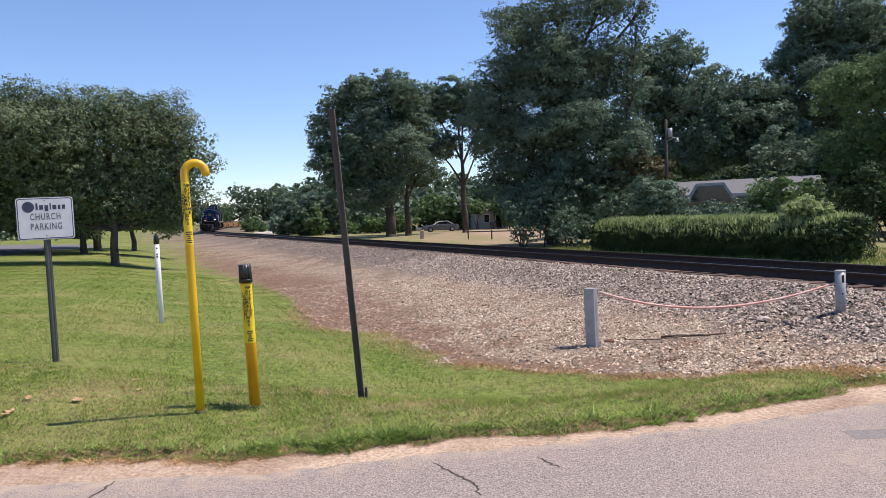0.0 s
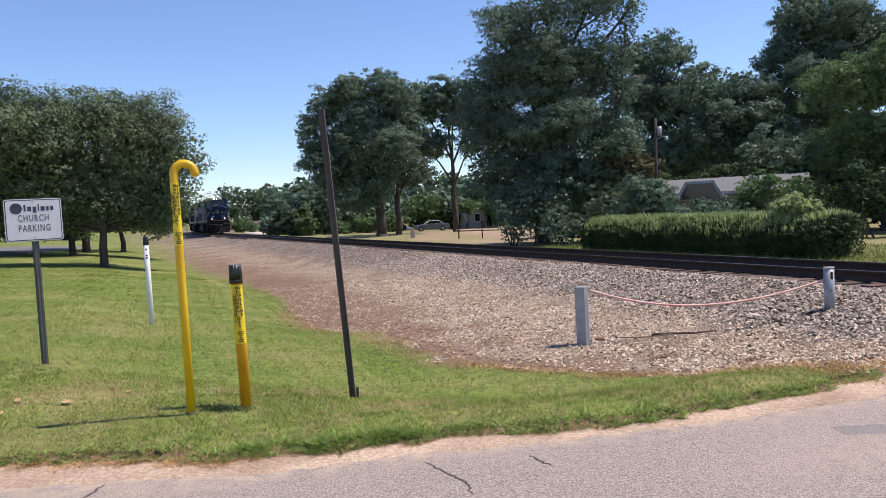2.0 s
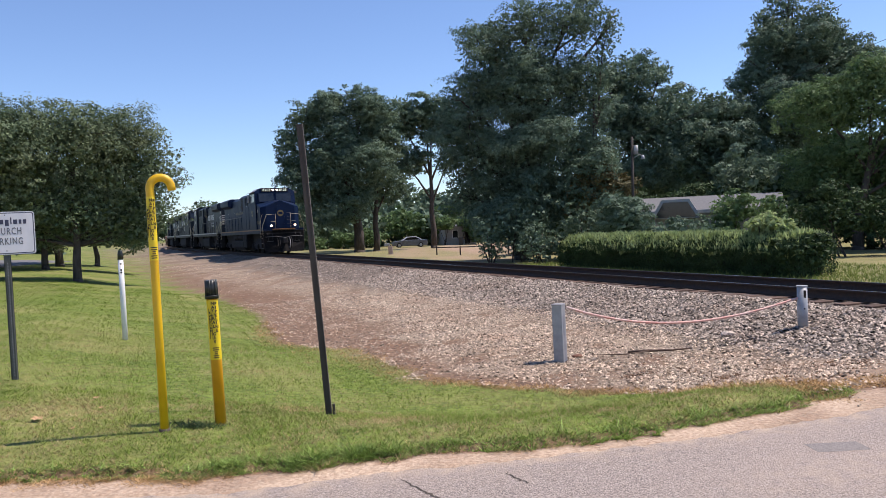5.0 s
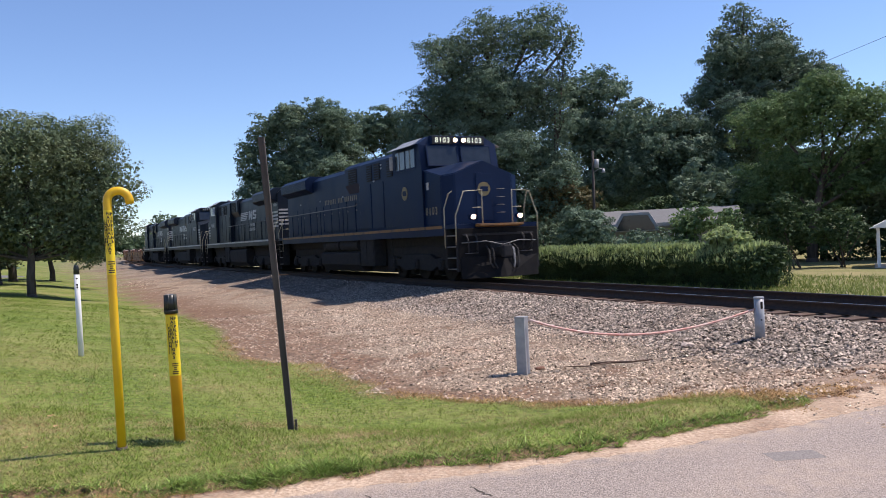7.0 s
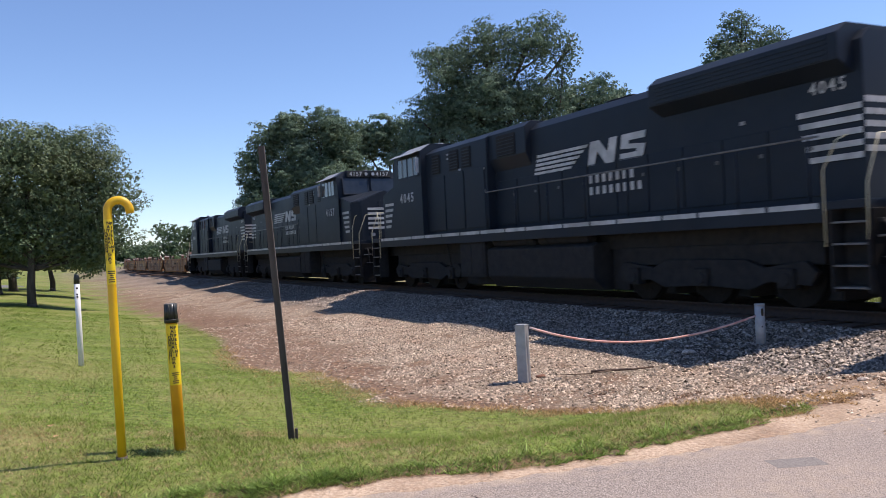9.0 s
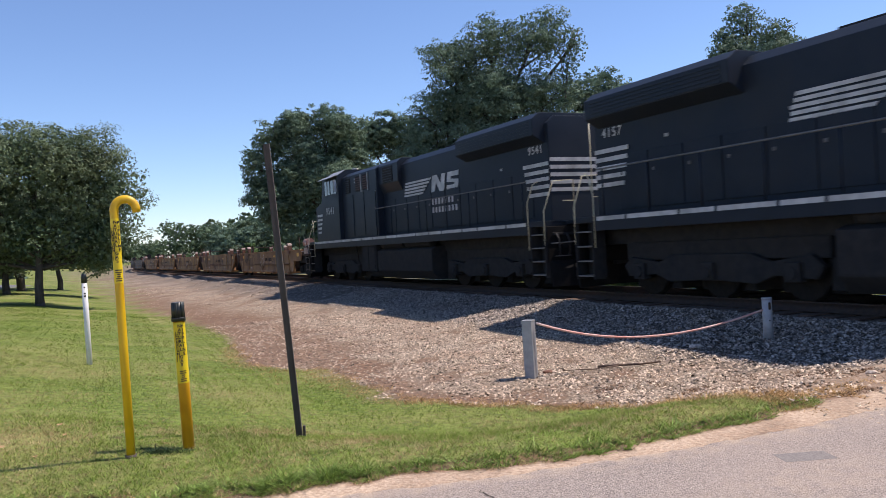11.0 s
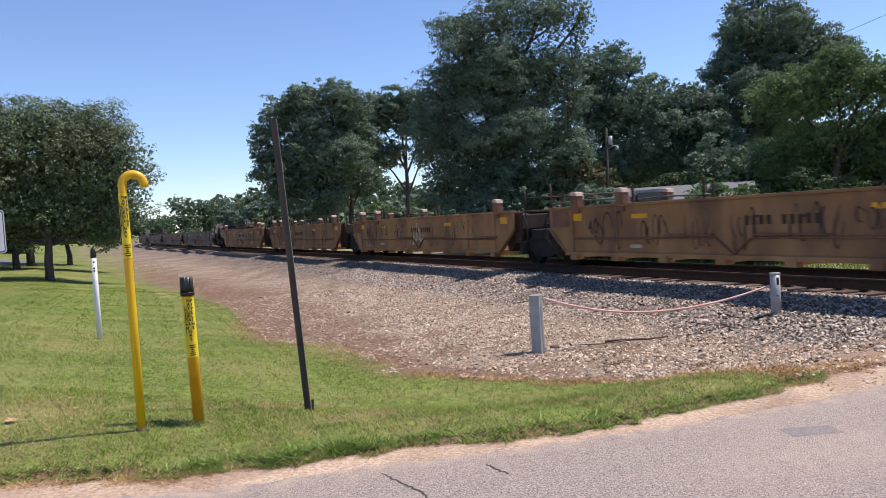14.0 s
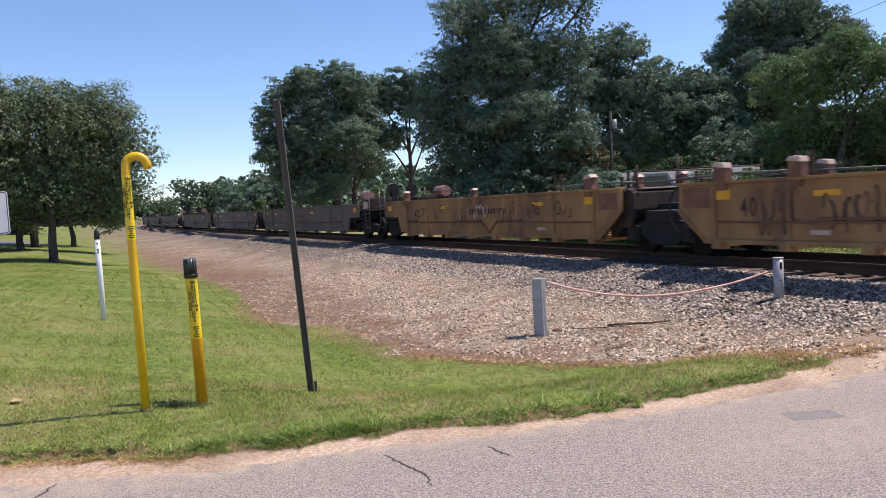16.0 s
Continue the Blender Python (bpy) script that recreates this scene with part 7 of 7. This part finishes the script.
        part("brake_stand", box(P + 1.08, P + 1.16, 0.6, 0.8, 1.28, 2.05, 0.01), UNDERFRAME, U)
        part("end_plate", box(P + 0.75, P + 1.25, -1.4, -1.34, 1.3, 1.6, 0.01), GUIDE_PALE, U)
        for y in (-1.3, 1.3):
            for k in range(5):
                part("ladder_rung", tube([(P + 0.72, y, 0.5 + k * 0.3), (P + 1.26, y, 0.5 + k * 0.3)], 0.014, 6), RAIL_DULL, U)
            for q in (0.72, 1.26):
                part("ladder_rail", tube([(P + q, y, 0.42), (P + q, y, 2.1)], 0.018, 6), RAIL_DULL, U)
        bm = box(P + 1.4, P + 1.7, -0.12, 0.12, 0.82, 1.08, 0.03)
        box(P + 1.62, P + 1.92, -0.18, 0.14, 0.76, 1.12, 0.05, bm)
        part("coupler", bm, UNDERFRAME, U)
        truck(U, P + 0.25, (-0.89, 0.89), 0.46, sets, 2.5, False)
        part("brake_beam", box(P - 0.7, P + 1.2, -0.9, 0.9, 0.3, 0.72, 0.04), UNDERFRAME, U)
        part("bolster_beam", box(P - 0.5, P + 0.8, -1.3, 1.3, 0.82, 1.2, 0.04), UNDERFRAME, U)
    return U


SPEED, FRONT_AT_7 = 17.95, -21.4
EASE_T = [0, 6.5, 7, 7.5, 8.0, 8.6, 9, 11.5, 12.5, 13.6, 14.4, 15.2, 16]
EASE_S = [0, 0, 0.15, 0.6, 0.35, 0.0, 0.35, -0.3, -1.05, -1.03, -1.0, -1.02, -1.18]   # the pace is not quite even


def front_at(t):
    """How far the train's front has come along the track."""
    return FRONT_AT_7 + SPEED * (t - 7.0) + float(np.interp(t, EASE_T, EASE_S))


VEHICLES = []     # thing, metres behind the train's front, facing back
ROLLING = []      # wheelset, wheel radius, facing back


def add_vehicle(ob, back, reverse, sets):
    VEHICLES.append((ob, back, reverse))
    ROLLING.extend((w, r, reverse) for w, r in sets)


for i, (num, her, rev, lab) in enumerate((
        ("8103", True, False, "navy blue heritage locomotive with gold trim and lit headlights"),
        ("4045", False, True, "black locomotive with white stripes, running long hood first"),
        ("4157", False, False, "black locomotive with white stripes and striped nose"),
        ("9541", False, True, "black locomotive with white stripes, cab to the rear"))):
    sets = []
    add_vehicle(locomotive(num, her, lab, sets), 11.15 + 22.3 * i, rev, sets)

start = 88.8
CARS = ((CAR_YELLOW, "faded yellow empty well car with graffiti", True, 5, 7.76), (CAR_BROWN, "grimy brown empty well car", False, 3, 9.6),
        (CAR_BROWN, "grimy brown empty well car", False, 3, 9.6), (CAR_BROWN, "grimy brown empty well car", False, 3, 9.6))
for c, (paint, words, tags, count, P) in enumerate(CARS):
    for k in range(count):
        sets = []
        last = k == count - 1
        u = well_unit(paint, k == 0 or last, words + (" and an end platform" if k == 0 or last else ""), sets, 40 + c * 5 + k, P, not last, tags, tags)
        add_vehicle(u, start + 1.9 + P + 2 * P * k, last, sets)
    start += 3.8 + 2 * P * count


def motions():
    """The train rolls through at a steady pace."""
    for ob, back, rev in VEHICLES:
        rows = []
        for k in range(0, 33):
            t = k * 0.5
            rows.append((t, on_track(front_at(t) - back, rev)))
        walk(ob, rows)
    for ws, r, rev in ROLLING:
        x, y, z = ws.location
        rows = []
        for k in range(0, 481):
            t = k / 30
            turn = math.degrees((front_at(t) - front_at(0)) / r) * (-1 if rev else 1)
            rows.append((t, pose(x, y, z, 0, turn % 360, 0)))
        walk(ws, rows)


motions()
